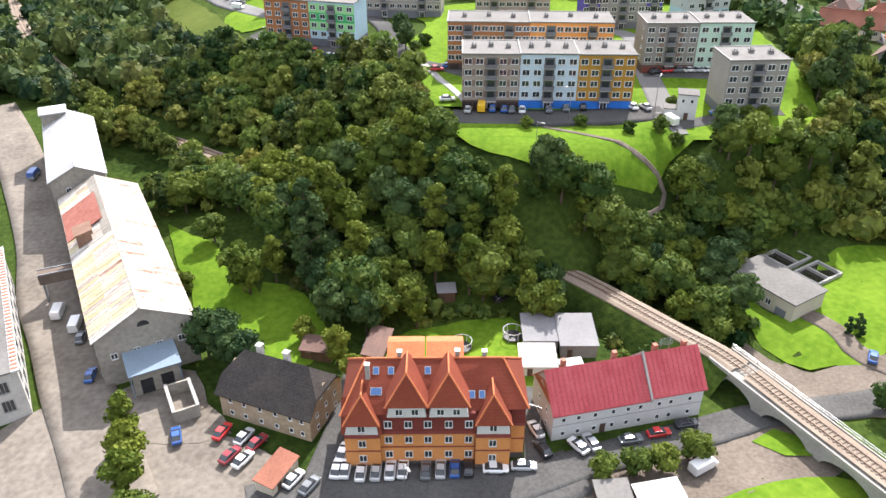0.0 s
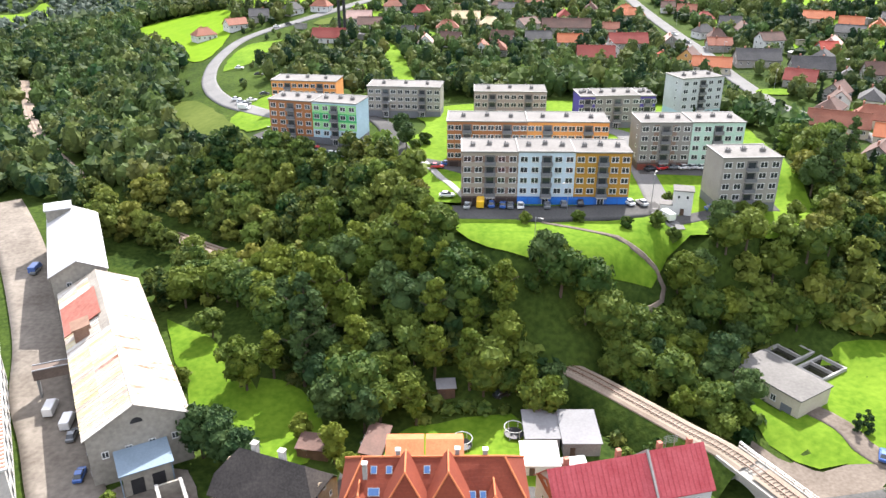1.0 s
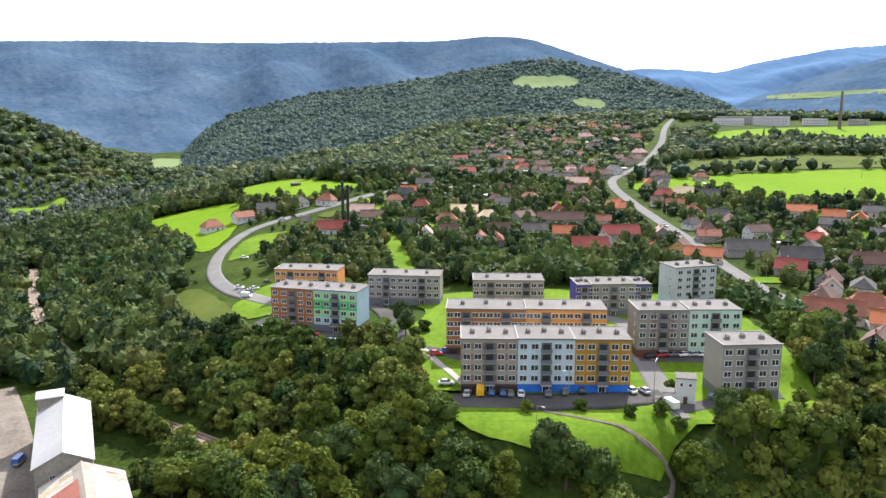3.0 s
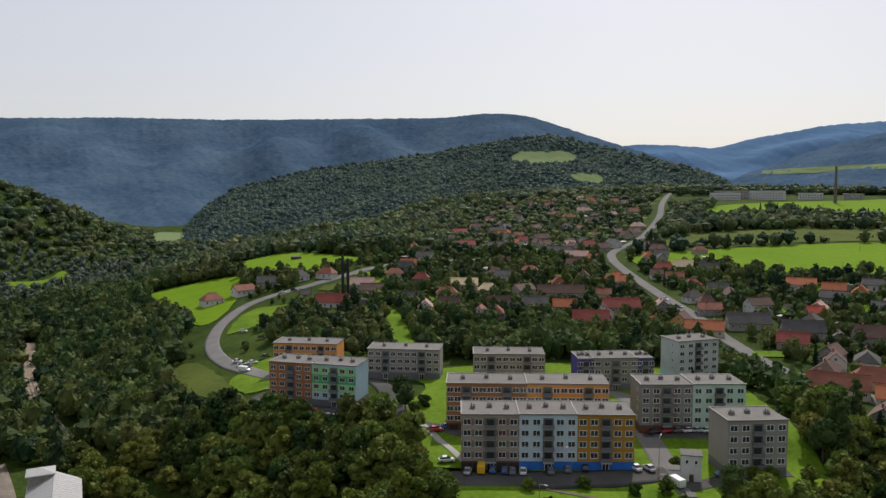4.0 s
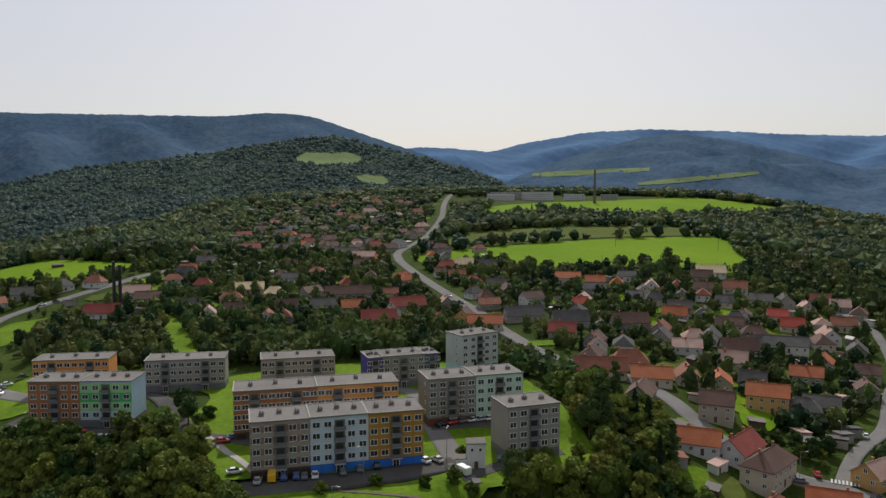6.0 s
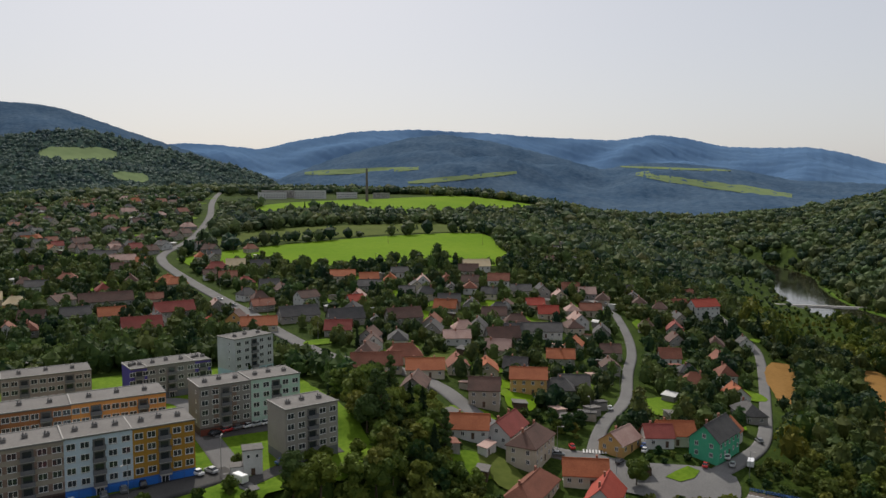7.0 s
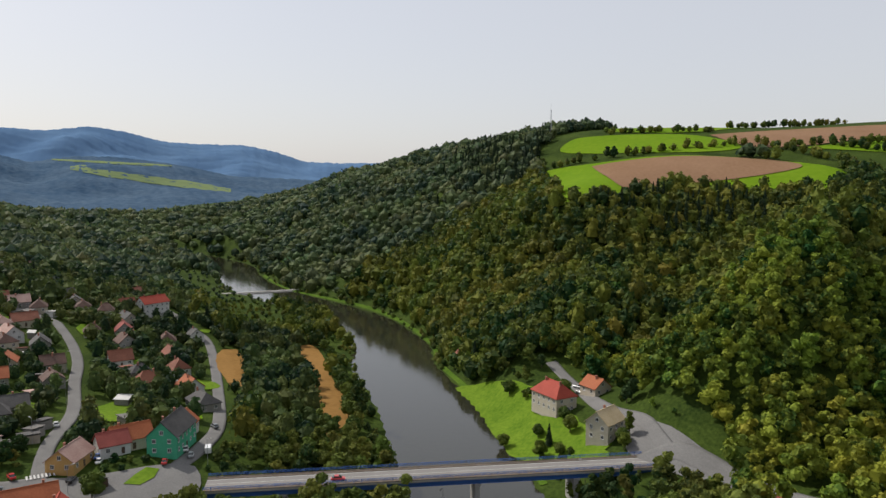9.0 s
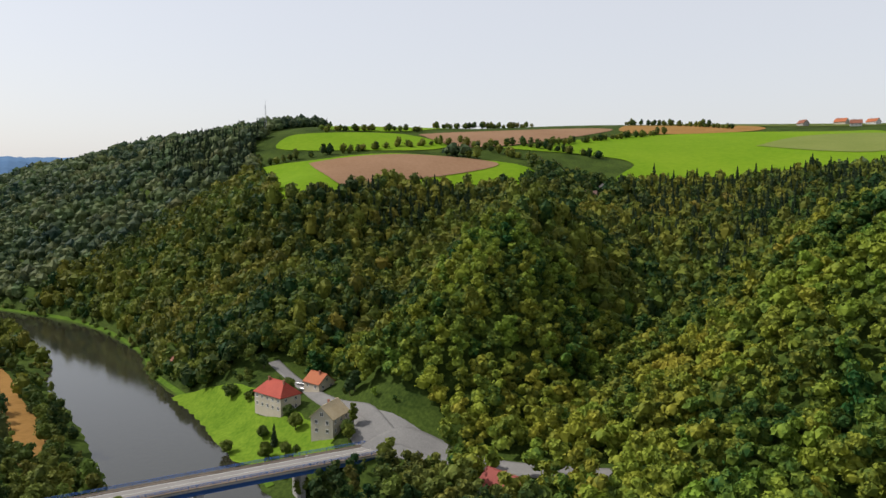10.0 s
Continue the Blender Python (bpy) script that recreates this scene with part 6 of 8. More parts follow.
for i in range(6):
    a = i * math.pi / 3
    tramp.tube((1.9 * math.cos(a), 1.9 * math.sin(a), 0), (1.9 * math.cos(a), 1.9 * math.sin(a), 2.4), 0.05, 0.05, 5, 1)
for i in range(12):
    a, b = i * math.pi / 6, (i + 1) * math.pi / 6
    tramp.tube((1.95 * math.cos(a), 1.95 * math.sin(a), 2.3), (1.95 * math.cos(b), 1.95 * math.sin(b), 2.3), 0.07, 0.07, 5, 1)
tramp = tramp.mesh("trampoline", DARK, WHITE)
for x, y in ((13.8, 120.6), (3.6, 117.4)):
    tagged(new("trampoline", tramp), "round garden trampoline with a pale rim on the lawn", "trampoline", "trampolines").matrix_basis = turned(x, y, float(ground(x, y)) + 0.1)


def waterworks():
    w = thing("waterworks", "low cream waterworks building with a flat grey roof", "utility building", turned(72.0, 126.2, 3.2, 122.0))
    part("wall", Solid().box(0, 16.5, -10.2, 0, -1, 4.4).mesh("wall", PLASTER["cream"]), w)
    part("roof", Solid().box(-0.3, 16.8, -10.5, 0.3, 4.4, 4.7).mesh("roof", BITUMEN), w)
    part("annex_wall", Solid().box(16.5, 22.5, -7.5, -0.6, -1, 3.6).mesh("annex_wall", PLASTER["cream"]), w)
    part("annex_roof", Solid().box(16.83, 22.8, -7.8, -0.3, 3.6, 3.85).mesh("annex_roof", BITUMEN), w)
    put_windows(w, window_mesh(1.3, 1.5, 2), [(x, 0.02, 1.3, 180) for x in (6.0, 9.5, 13.0)])
    part("garage_door", D_GREY, w, turned(2.8, 0.03, 0, 180))
    b = thing("settling_tank", "open concrete settling basins with dark water on the lawn", "water tank", turned(83.0, 139.0, 3.2, 122.0))
    for x0, x1 in ((0, 6.5), (8.0, 15.0)):
        basin = part("basin", Solid().box(x0, x1, -9, -8.5, -0.5, 1.1).box(x0, x1, -0.5, 0, -0.5, 1.1).box(x0, x0 + 0.5, -8.5, -0.5, -0.5, 1.1).box(x1 - 0.5, x1, -8.5, -0.5, -0.5, 1.1).mesh("basin", CONCRETE), b)
        part("dividing_wall", Solid().box(x0 + 0.5, x1 - 0.5, -4.7, -4.3, -0.5, 1.1).mesh("dividing_wall", CONCRETE), basin)
        for y0, y1 in ((-8.5, -4.7), (-4.3, -0.5)):
            part("basin_water", Solid().box(x0 + 0.5, x1 - 0.5, y0, y1, -0.5, 0.35).mesh("basin_water", WATER), basin)
    HOUSES.extend([(72, 137, 11), (85, 146, 9)])


waterworks()

# ---- railway on its bank and arched viaduct ----
RAIL = [(-236, 426), (-182, 329), (-132, 262), (-95, 222), (-50, 190), (-10, 172), (11, 156), (23.8, 142), (32, 133.6), (39.5, 125), (46, 117.4), (52.9, 109.4), (60.8, 94.5), (68, 81), (76.5, 65), (87.6, 44), (100, 20.7)]
RAILTOP = mottled("rust_brown_rail", (0.128, 0.072, 0.048), (0.200, 0.120, 0.080), 1, 5, rough=0.5)


def rail_height(x, y):
    return 8.0 + max(0.0, (math.hypot(x, y) - 200) * 0.01)


def railway():
    line = smooth_line(RAIL, 2.5)
    CLEAR_LINES.append((line, 2.2))
    CLEAR_LINES.append((line[(line[:, 1] < 146) & (line[:, 1] > 90)], 4.6))
    way = np.gradient(line, axis=0)
    way /= np.linalg.norm(way, axis=1)[:, None]
    side = np.stack([way[:, 1], -way[:, 0]], 1)
    z = np.array([rail_height(*p) for p in line])
    prof = [(-2.7, -0.9), (-2.6, -0.35), (-1.9, 0), (1.9, 0), (2.6, -0.35), (2.7, -0.9)]
    v = np.stack([np.concatenate([line + side * o, (z + dz)[:, None]], 1) for o, dz in prof], 1)
    on_bank = line[:, 1] > 106
    vb = v[on_bank]
    bank = structure("railway_bank", mesh_from("railway_bank", vb.reshape(-1, 3), grid_faces(len(vb), 6)[:, ::-1], BALLAST, smooth=False), "ballasted single-track railway on a low bank", "railway")
    for sg in (-1, 1):
        vs = np.stack([np.concatenate([line + side * o * sg, (z + dz)[:, None]], 1) for o, dz in ((2.68, -0.6), (4.6, -2.0), (8.5, -7))], 1)[on_bank]
        part("bank_slope", mesh_from("bank_slope", vs.reshape(-1, 3), grid_faces(len(vs), 3)[:, ::-1] if sg > 0 else grid_faces(len(vs), 3), GRASS), bank)
    vd = np.stack([np.concatenate([line + side * o, (z + dz)[:, None]], 1) for o, dz in ((-2.2, 0.0), (2.2, 0.0))], 1)[~on_bank]
    part("deck_ballast", mesh_from("deck_ballast", vd.reshape(-1, 3), grid_faces(len(vd), 2)[:, ::-1], BALLAST), bank)
    for o in (-0.75, 0.75):
        vv = np.stack([np.concatenate([line + side * (o + q), (z + dz)[:, None]], 1) for q, dz in ((-0.07, 0.1), (-0.07, 0.3), (0.07, 0.3), (0.07, 0.1))], 1)
        part("rail", mesh_from("rail", vv.reshape(-1, 3), grid_faces(len(vv), 4)[:, ::-1], RAILTOP, smooth=False), bank)
    sl = Solid().box(-1.25, 1.25, -0.13, 0.13, 0.02, 0.16).mesh("sleeper", mottled("grey_sleeper", (0.128, 0.096, 0.072), (0.224, 0.184, 0.144), 1, 5))
    close = smooth_line(RAIL[6:], 0.85)
    cw = np.gradient(close, axis=0)
    for i in range(0, min(len(close), 230)):
        p = close[i]
        part("sleeper", sl, bank, turned(p[0], p[1], rail_height(*p), math.degrees(math.atan2(cw[i, 1], cw[i, 0])) - 90))


railway()


def viaduct():
    a, b = np.array([52.0, 111.1]), np.array([85.7, 47.5])
    L = float(np.linalg.norm(b - a))
    rot = math.degrees(math.atan2(b[1] - a[1], b[0] - a[0]))
    v = thing("railway_viaduct", "pale stone railway viaduct with segmental arches and railings", "bridge", turned(a[0], a[1], 0, rot))
    stone = mottled("pale_viaduct_stone", (0.216, 0.204, 0.180), (0.312, 0.300, 0.270), 0.3, 2.5)
    spans, half = 6, 2.7
    w = L / spans
    out = [(0, 7.55), (0, -0.5)]
    for i in range(spans):
        x0, x1 = i * w + 1.1, (i + 1) * w - 1.1
        out += [(x0, -0.5)] + [((x0 + x1) / 2 - (x1 - x0) / 2 * math.cos(math.pi * k / 10), 3.4 + 2.6 * math.sin(math.pi * k / 10)) for k in range(11)] + [(x1, -0.5)]
    out += [(L, -0.5), (L, 7.55)]
    s = Solid().extrude_y(out, -half, half)
    part("arch_wall", s.mesh("arch_wall", stone), v)
    for sg in (-1, 1):
        y0, y1 = sorted((sg * half, sg * (half + 0.35)))
        part("parapet", Solid().box(0, L, y0, y1, 7.1, 7.85).mesh("parapet", stone), v)
        if sg < 0:
            continue
        r = Solid()
        for k in range(int(L / 2) + 1):
            r.box(k * 2.0, k * 2.0 + 0.08, sg * (half + 0.15) - 0.04, sg * (half + 0.15) + 0.04, 7.85, 8.9)
        for zz in (8.4, 8.85):
            r.box(0, L, sg * (half + 0.15) - 0.035, sg * (half + 0.15) + 0.035, zz, zz + 0.07)
        part("railing", r.mesh("railing", STEEL), v)


viaduct()


# ---- road bridge over the river, weir, factory, masts ----
def road_bridge():
    a, b = np.array([181.0, 124.0]), np.array([235.5, 3.5])
    L = float(np.linalg.norm(b - a))
    rot = math.degrees(math.atan2(b[1] - a[1], b[0] - a[0]))
    r = thing("road_bridge", "long concrete road bridge with blue steel girders and railings", "bridge", turned(a[0], a[1], 12.7, rot))
    blue = paint("blue_steel", (0.024, 0.080, 0.256))
    part("deck", Solid().box(0, L, -5.3, 5.3, -0.5, 0.1).mesh("deck", CONCRETE), r)
    part("carriageway", Solid().box(0, L, -3.4, 3.4, 0.1, 0.16).mesh("carriageway", mottled("pale_bridge_asphalt", (0.152, 0.144, 0.136), (0.200, 0.192, 0.180), 0.1, 2)), r)
    for sg in (-1, 1):
        y0, y1 = sorted((sg * 3.4, sg * 5.3))
        part("footway", Solid().box(0, L, y0, y1, 0.1, 0.32).mesh("footway", GRAVEL), r)
        part("line", Solid().box(0, L, sg * 3.05 - 0.1, sg * 3.05 + 0.1, 0.162, 0.168).mesh("line", WHITE), r)
        y0, y1 = sorted((sg * 4.2, sg * 4.6))
        part("girder", Solid().box(0, L, y0, y1, -2.1, -0.5).mesh("girder", blue), r)
        q = Solid()
        for k in range(int(L / 2.2) + 1):
            q.box(k * 2.2, k * 2.2 + 0.1, sg * 5.15 - 0.05, sg * 5.15 + 0.05, 0.32, 1.4)
        for zz in (0.75, 1.05, 1.33):
            q.box(0, L, sg * 5.15 - 0.05, sg * 5.15 + 0.05, zz, zz + 0.1)
        part("railing", q.mesh("railing", blue), r)
    part("line", Solid().box(0, L, -0.07, 0.07, 0.162, 0.168).mesh("line", WHITE), r)
    for x in (22, 50, 78, 108):
        p = Solid().box(x - 0.7, x + 0.7, -4.2, 4.2, -14.5, -2.1).box(x - 1.0, x + 1.0, -4.8, 4.8, -2.8, -2.1)
        part("pier", p.mesh("pier", CONCRETE), r)
    CLEAR_LINES.append((smooth_line([tuple(a), tuple(b)], 3.0), 6.5))
    HOUSES.append((208, 64, 8))


road_bridge()
s = Solid()
for k in range(10):
    s.box(-36 + k * 7.2, -36 + k * 7.2 + 7.1, -2.2, 2.2, -2, 1.3 + 0.1 * (k % 2))
s.box(-36, 36, -3.4, -2.2, -2, 0.55, 1)
tagged(new("weir", s.mesh("weir", CONCRETE, WHITE)), "low concrete weir with white water across the river", "weir", "", "structure").matrix_basis = turned(606, 352, 0.0, -50)


def crossing():
    z = thing("zebra_crossing", "white painted zebra crossing on grey asphalt", "road marking", turned(171, 172, float(ground(171, 172)) + 0.66, -42), "", "")
    for k in range(8):
        part("stripe", Solid().box(-4 + k * 1.0, -3.5 + k * 1.0, -1.6, 1.6, 0, 0.03).mesh("stripe", WHITE), z)


crossing()


def factory():
    for x, y, L, W, H, label in ((395, 1060, 40, 16, 9, "long white factory hall with a band of windows"), (450, 1050, 46, 14, 12, "four-storey white factory block with rows of windows"), (505, 1040, 30, 18, 8, "low white factory hall"), (420, 1085, 60, 18, 10, "long grey factory hall behind"), (545, 1005, 24, 12, 8, "small blue-grey factory shed beside the chimney")):
        f = thing("factory_hall", label, "factory", turned(x, y, float(ground(x, y)), -22), "factory on the hill")
        part("wall", Solid().box(-L / 2, L / 2, -W / 2, W / 2, -3, H).mesh("wall", PLASTER["white"] if "white" in label else PLASTER["grey"]), f)
        part("roof", Solid().box(-L / 2 - 0.4, L / 2 + 0.4, -W / 2 - 0.4, W / 2 + 0.4, H, H + 0.5).mesh("roof", PALE), f)
        n = int(L / 3.6)
        put_windows(f, WIN_PANEL, [(-L / 2 + 1.8 + 3.6 * i, -W / 2 - 0.02, z, 0) for i in range(n) for z in np.arange(1.4, H - 2, 3.2)])
        HOUSES.append((x, y, L * 0.55))
    x, y = 1075 * math.sin(radians(27.4)), 1075 * math.cos(radians(27.4))
    c = thing("factory_chimney", "tall dark factory chimney on the hill", "chimney", turned(x, y, float(ground(x, y))))
    part("shaft", Solid().tube((0, 0, -2), (0, 0, 47), 2.2, 1.3, 14).mesh("shaft", mottled("sooty_brick", (0.096, 0.080, 0.072), (0.160, 0.136, 0.120), 0.2, 2)), c)
    part("cap", Solid().tube((0, 0, 46.2), (0, 0, 47.4), 1.55, 1.55, 14).mesh("cap", CONCRETE), c)


factory()


def pole(x, y, h, r, label, arm=True, name="lamp_post", mat=STEEL):
    p = thing(name, label, "pole", turned(x, y, float(ground(x, y)), (x * 37 + y * 11) % 360), "poles")
    part("post", Solid().tube((0, 0, -0.5), (0, 0, h), r, r * 0.6, 8).mesh("post", mat), p)
    if arm:
        part("arm", Solid().tube((0, 0, h), (1.6, 0, h + 0.2), r * 0.5, r * 0.4, 6).mesh("arm", mat), p)
        part("lamp_head", Solid().box(1.2, 2.1, -0.2, 0.2, h + 0.12, h + 0.3).mesh("lamp_head", CONCRETE), p)


for x, y in ((20.5, 156), (31, 177), (54, 184), (52, 203), (-6, 80), (16, 92), (-55, 238), (-20, 268), (160, 178), (166, 158), (200, 136), (196, 92), (210, 62), (230, 22), (188, 192), (228, 216), (265, 250), (140, 320), (138, 380), (140, 470)):
    pole(x, y, 8.5, 0.1, "slim grey street lamp beside the road")
for x, y in ((22, 300), (60, 345), (-35, 330), (250, 470), (310, 560), (380, 520), (190, 600)):
    pole(x, y, 10.0, 0.14, "wooden power pole with a cross arm", True, "power_pole", TIMBER)
mx, my = 770 * math.sin(radians(81.6)), 770 * math.cos(radians(81.6))
mast = thing("radio_mast", "lattice radio mast on the wooded hilltop", "mast", turned(mx, my, float(ground(mx, my))))
q = Solid()
for sx, sy in ((-1, -1), (1, -1), (0, 1)):
    q.tube((sx * 1.0, sy * 1.0, 0), (sx * 0.25, sy * 0.25, 30), 0.16, 0.1, 5)
for k in range(12):
    w0, zz = 1.0 - 0.06 * k, k * 2.5
    q.tube((-w0, -w0, zz), (w0, -w0, zz + 2.4), 0.08, 0.08, 4)
    q.tube((w0, -w0, zz), (0, w0, zz + 2.4), 0.08, 0.08, 4)
part("lattice", q.mesh("lattice", STEEL), mast)
part("antenna", Solid().tube((0, 0, 28), (0, 0, 35), 0.14, 0.06, 6).mesh("antenna", STEEL), mast)
bx, by = 440 * math.sin(radians(-7.4)), 440 * math.cos(radians(-7.4))
bt = thing("boiler_chimney", "dark steel boiler-house chimneys on a concrete base", "chimney", turned(bx, by, float(ground(bx, by))))
part("flue", Solid().tube((-1.6, 0, 0), (-1.6, 0, 30), 0.9, 0.8, 10).mesh("flue", DARK), bt)
part("flue", Solid().tube((1.4, 0, 0), (1.4, 0, 28), 0.9, 0.8, 10).mesh("flue", DARK), bt)
part("base", Solid().box(-4, 6, -3, 3, -1, 6).mesh("base", CONCRETE), bt)
# ---- trees ----
leafrand = np.random.RandomState(5)


def ico(sub):
    bm = bmesh.new()
    bmesh.ops.create_icosphere(bm, subdivisions=sub, radius=1.0)
    v = np.array([p.co[:] for p in bm.verts])
    f = np.array([[q.index for q in t.verts] for t in bm.faces])
    bm.free()
    return v, f


ICO0, ICO1 = ico(1), ico(2)


def leaf_tris(centres, normals, size, rs):
    """One ragged leaf clump, a bent triangle pair, at each centre."""
    n = len(centres)
    d = normals + rs.normal(0, 0.55, (n, 3))
    d /= np.linalg.norm(d, axis=1)[:, None]
    u = np.cross(d, rs.normal(0, 1, (n, 3)))
    u /= np.linalg.norm(u, axis=1)[:, None]
    w = np.cross(d, u)
    s = size * rs.uniform(0.6, 1.35, (n, 1))
    quad = np.stack([centres - u * s - w * s * 0.35, centres + u * s * 0.15 - w * s * 0.8 + d * s * 0.25, centres + u * s + w * s * 0.3, centres - u * s * 0.1 + w * s * 0.85 + d * s * 0.2], 1)
    i = np.arange(n)[:, None] * 4
    return quad.reshape(-1, 3), np.concatenate([i + np.array([[0, 1, 2]]), i + np.array([[0, 2, 3]])])


def crown(height, radius, lobes, leaves, size, rs, taper=0.0, core=ICO1, base=0.28, full=0.86):
    """A crown of lobes set round an axis, each hung with leaf clumps over a dark inner mass; metres."""
    vs, fs, n = [], [], 0
    per = max(4, leaves // lobes)
    for k in range(lobes):
        h = base + (1 - base) * (k + 0.5) / lobes
        a = k * 2.4 + rs.rand()
        wide = radius * (math.sin(math.pi * min(1, (h - base) / (1 - base) * 0.85 + 0.12)) ** 0.7) * (1 - taper * h)
        off = wide * rs.uniform(0.35, 0.62)
        c = np.array([off * math.cos(a), off * math.sin(a), h * height])
        r = np.array([1, 1, 0.85]) * max(0.35 * radius, wide * rs.uniform(0.5, 0.7))
        top = (c[2] + r[2]) / height
        if top > 1:
            c[2] -= (top - 1) * height
        v, f = core
        vs.append(c + v * r * full * rs.uniform(0.8, 1.12, (len(v), 1)))
        fs.append(f + n)
        n += len(v)
        d = rs.normal(0, 1, (per, 3))
        d /= np.linalg.norm(d, axis=1)[:, None]
        d[:, 2] = np.where(d[:, 2] < -0.35, -d[:, 2], d[:, 2])
        lv, lf = leaf_tris(c + d * r * rs.uniform(full, 1.14, (per, 1)), d, size, rs)
        vs.append(lv)
        fs.append(lf + n)
        n += len(lv)
    return np.concatenate(vs), np.concatenate(fs)


def spire(height, radius, tiers, rs, spikes=9, base=0.08):
    """A conifer of drooping, ragged tiers."""
    vs, fs, n = [], [], 0
    for k in range(tiers):
        z1 = height * (base + (1 - base) * (k + 1.35) / tiers)
        z0 = height * (base + (1 - base) * k / tiers)
        r = radius * (1 - k / tiers) ** 0.85 + 0.12
        m = spikes * 2
        a = np.linspace(0, 2 * np.pi, m, endpoint=False) + rs.rand() * 3
        rr = r * np.where(np.arange(m) % 2, 0.62, 1.0) * rs.uniform(0.8, 1.15, m)
        ring = np.stack([rr * np.cos(a), rr * np.sin(a), z0 + rs.uniform(-0.2, 0.2, m) * height / tiers], 1)
        vs.append(np.concatenate([ring, [[0, 0, min(z1, height)]]]))
        fs.append(np.array([[n + i, n + (i + 1) % m, n + m] for i in range(m)]))
        n += m + 1
    return np.concatenate(vs), np.concatenate(fs)


def trunk(height, r, rs, limbs=4):
    s = Solid()
    bend = Vector((rs.uniform(-0.3, 0.3), rs.uniform(-0.3, 0.3), height * 0.45))
    s.tube((0, 0, -0.6), bend, r, r * 0.75, 7)
    s.tube(bend, bend + Vector((rs.uniform(-0.3, 0.3), rs.uniform(-0.3, 0.3), height * 0.42)), r * 0.75, r * 0.25, 6)
    for k in range(limbs):
        a = k * 2.4 + rs.rand()
        s.tube(bend + Vector((0, 0, height * 0.06 * k)), bend + Vector((math.cos(a) * height * 0.2, math.sin(a) * height * 0.2, height * (0.16 + 0.06 * k))), r * 0.4, r * 0.12, 5)
    return s


TREE_KINDS = {}
for key, (h, r, lobes, leaves, size, taper, leaf) in {"round": (9.0, 3.9, 9, 620, 0.42, 0.0, 0), "broad": (11.0, 4.6, 11, 760, 0.46, 0.0, 0), "light": (10.0, 3.6, 9, 620, 0.42, 0.1, 1), "tall": (14.0, 3.4, 11, 680, 0.42, 0.25, 1),
                                                          "dark": (11.0, 4.0, 9, 640, 0.44, 0.0, 2), "bush": (4.0, 2.3, 6, 300, 0.33, 0.0, 0), "clipped": (5.6, 2.5, 8, 520, 0.3, 0.0, 0), "poplar": (18.0, 2.9, 12, 640, 0.46, 0.35, 2)}.items():
    v, f = crown(h, r, lobes, leaves, size, leafrand, taper, ICO1, 0.12 if key in ("bush", "poplar") else 0.3)
    TREE_KINDS[key] = (trunk(h, 0.16 + h * 0.014, leafrand).mesh("trunk", BARK), mesh_from("crown", v, f, LEAF[leaf], smooth=False), h, r)
v, f = spire(15.0, 3.2, 12, leafrand, 12)
TREE_KINDS["spruce"] = (trunk(12.0, 0.25, leafrand, 0).mesh("trunk", BARK), mesh_from("crown", v, f, CONIFER, smooth=False), 15.0, 3.2)
v, f = crown(4.4, 1.1, 6, 260, 0.24, leafrand, 0.5, ICO1, 0.05)
TREE_KINDS["cypress"] = (trunk(3.0, 0.12, leafrand, 0).mesh("trunk", BARK), mesh_from("crown", v, f, LEAF[2], smooth=False), 4.4, 1.1)
TREE_WORDS = {"round": "broadleaf tree with a full mid-green crown", "broad": "large spreading broadleaf tree in full leaf", "light": "light green tree with an airy crown", "tall": "tall slender light green birch",
              "dark": "dark green broadleaf tree in full leaf", "bush": "low dense green bush on the grass", "clipped": "neatly rounded street tree", "poplar": "tall dark columnar poplar tree", "spruce": "tall dark green spruce tree", "cypress": "small dark columnar evergreen on the lawn"}
TREES = []


def tree(kind, x, y, scale=1.0, rs=random, group="trees"):
    tm, cm, h, r = TREE_KINDS[kind]
    t = thing("bush" if kind == "bush" else "tree", TREE_WORDS[kind], "bush" if kind == "bush" else "tree", turned(x, y, float(ground(x, y)) - 0.1, rs.uniform(0, 360)), group)
    t.scale = (scale * rs.uniform(0.9, 1.1), scale * rs.uniform(0.9, 1.1), scale)
    part("trunk", tm, t)
    part("crown", cm, t)
    TREES.append((x, y, r * scale))
    return t


gard = random.Random(3)
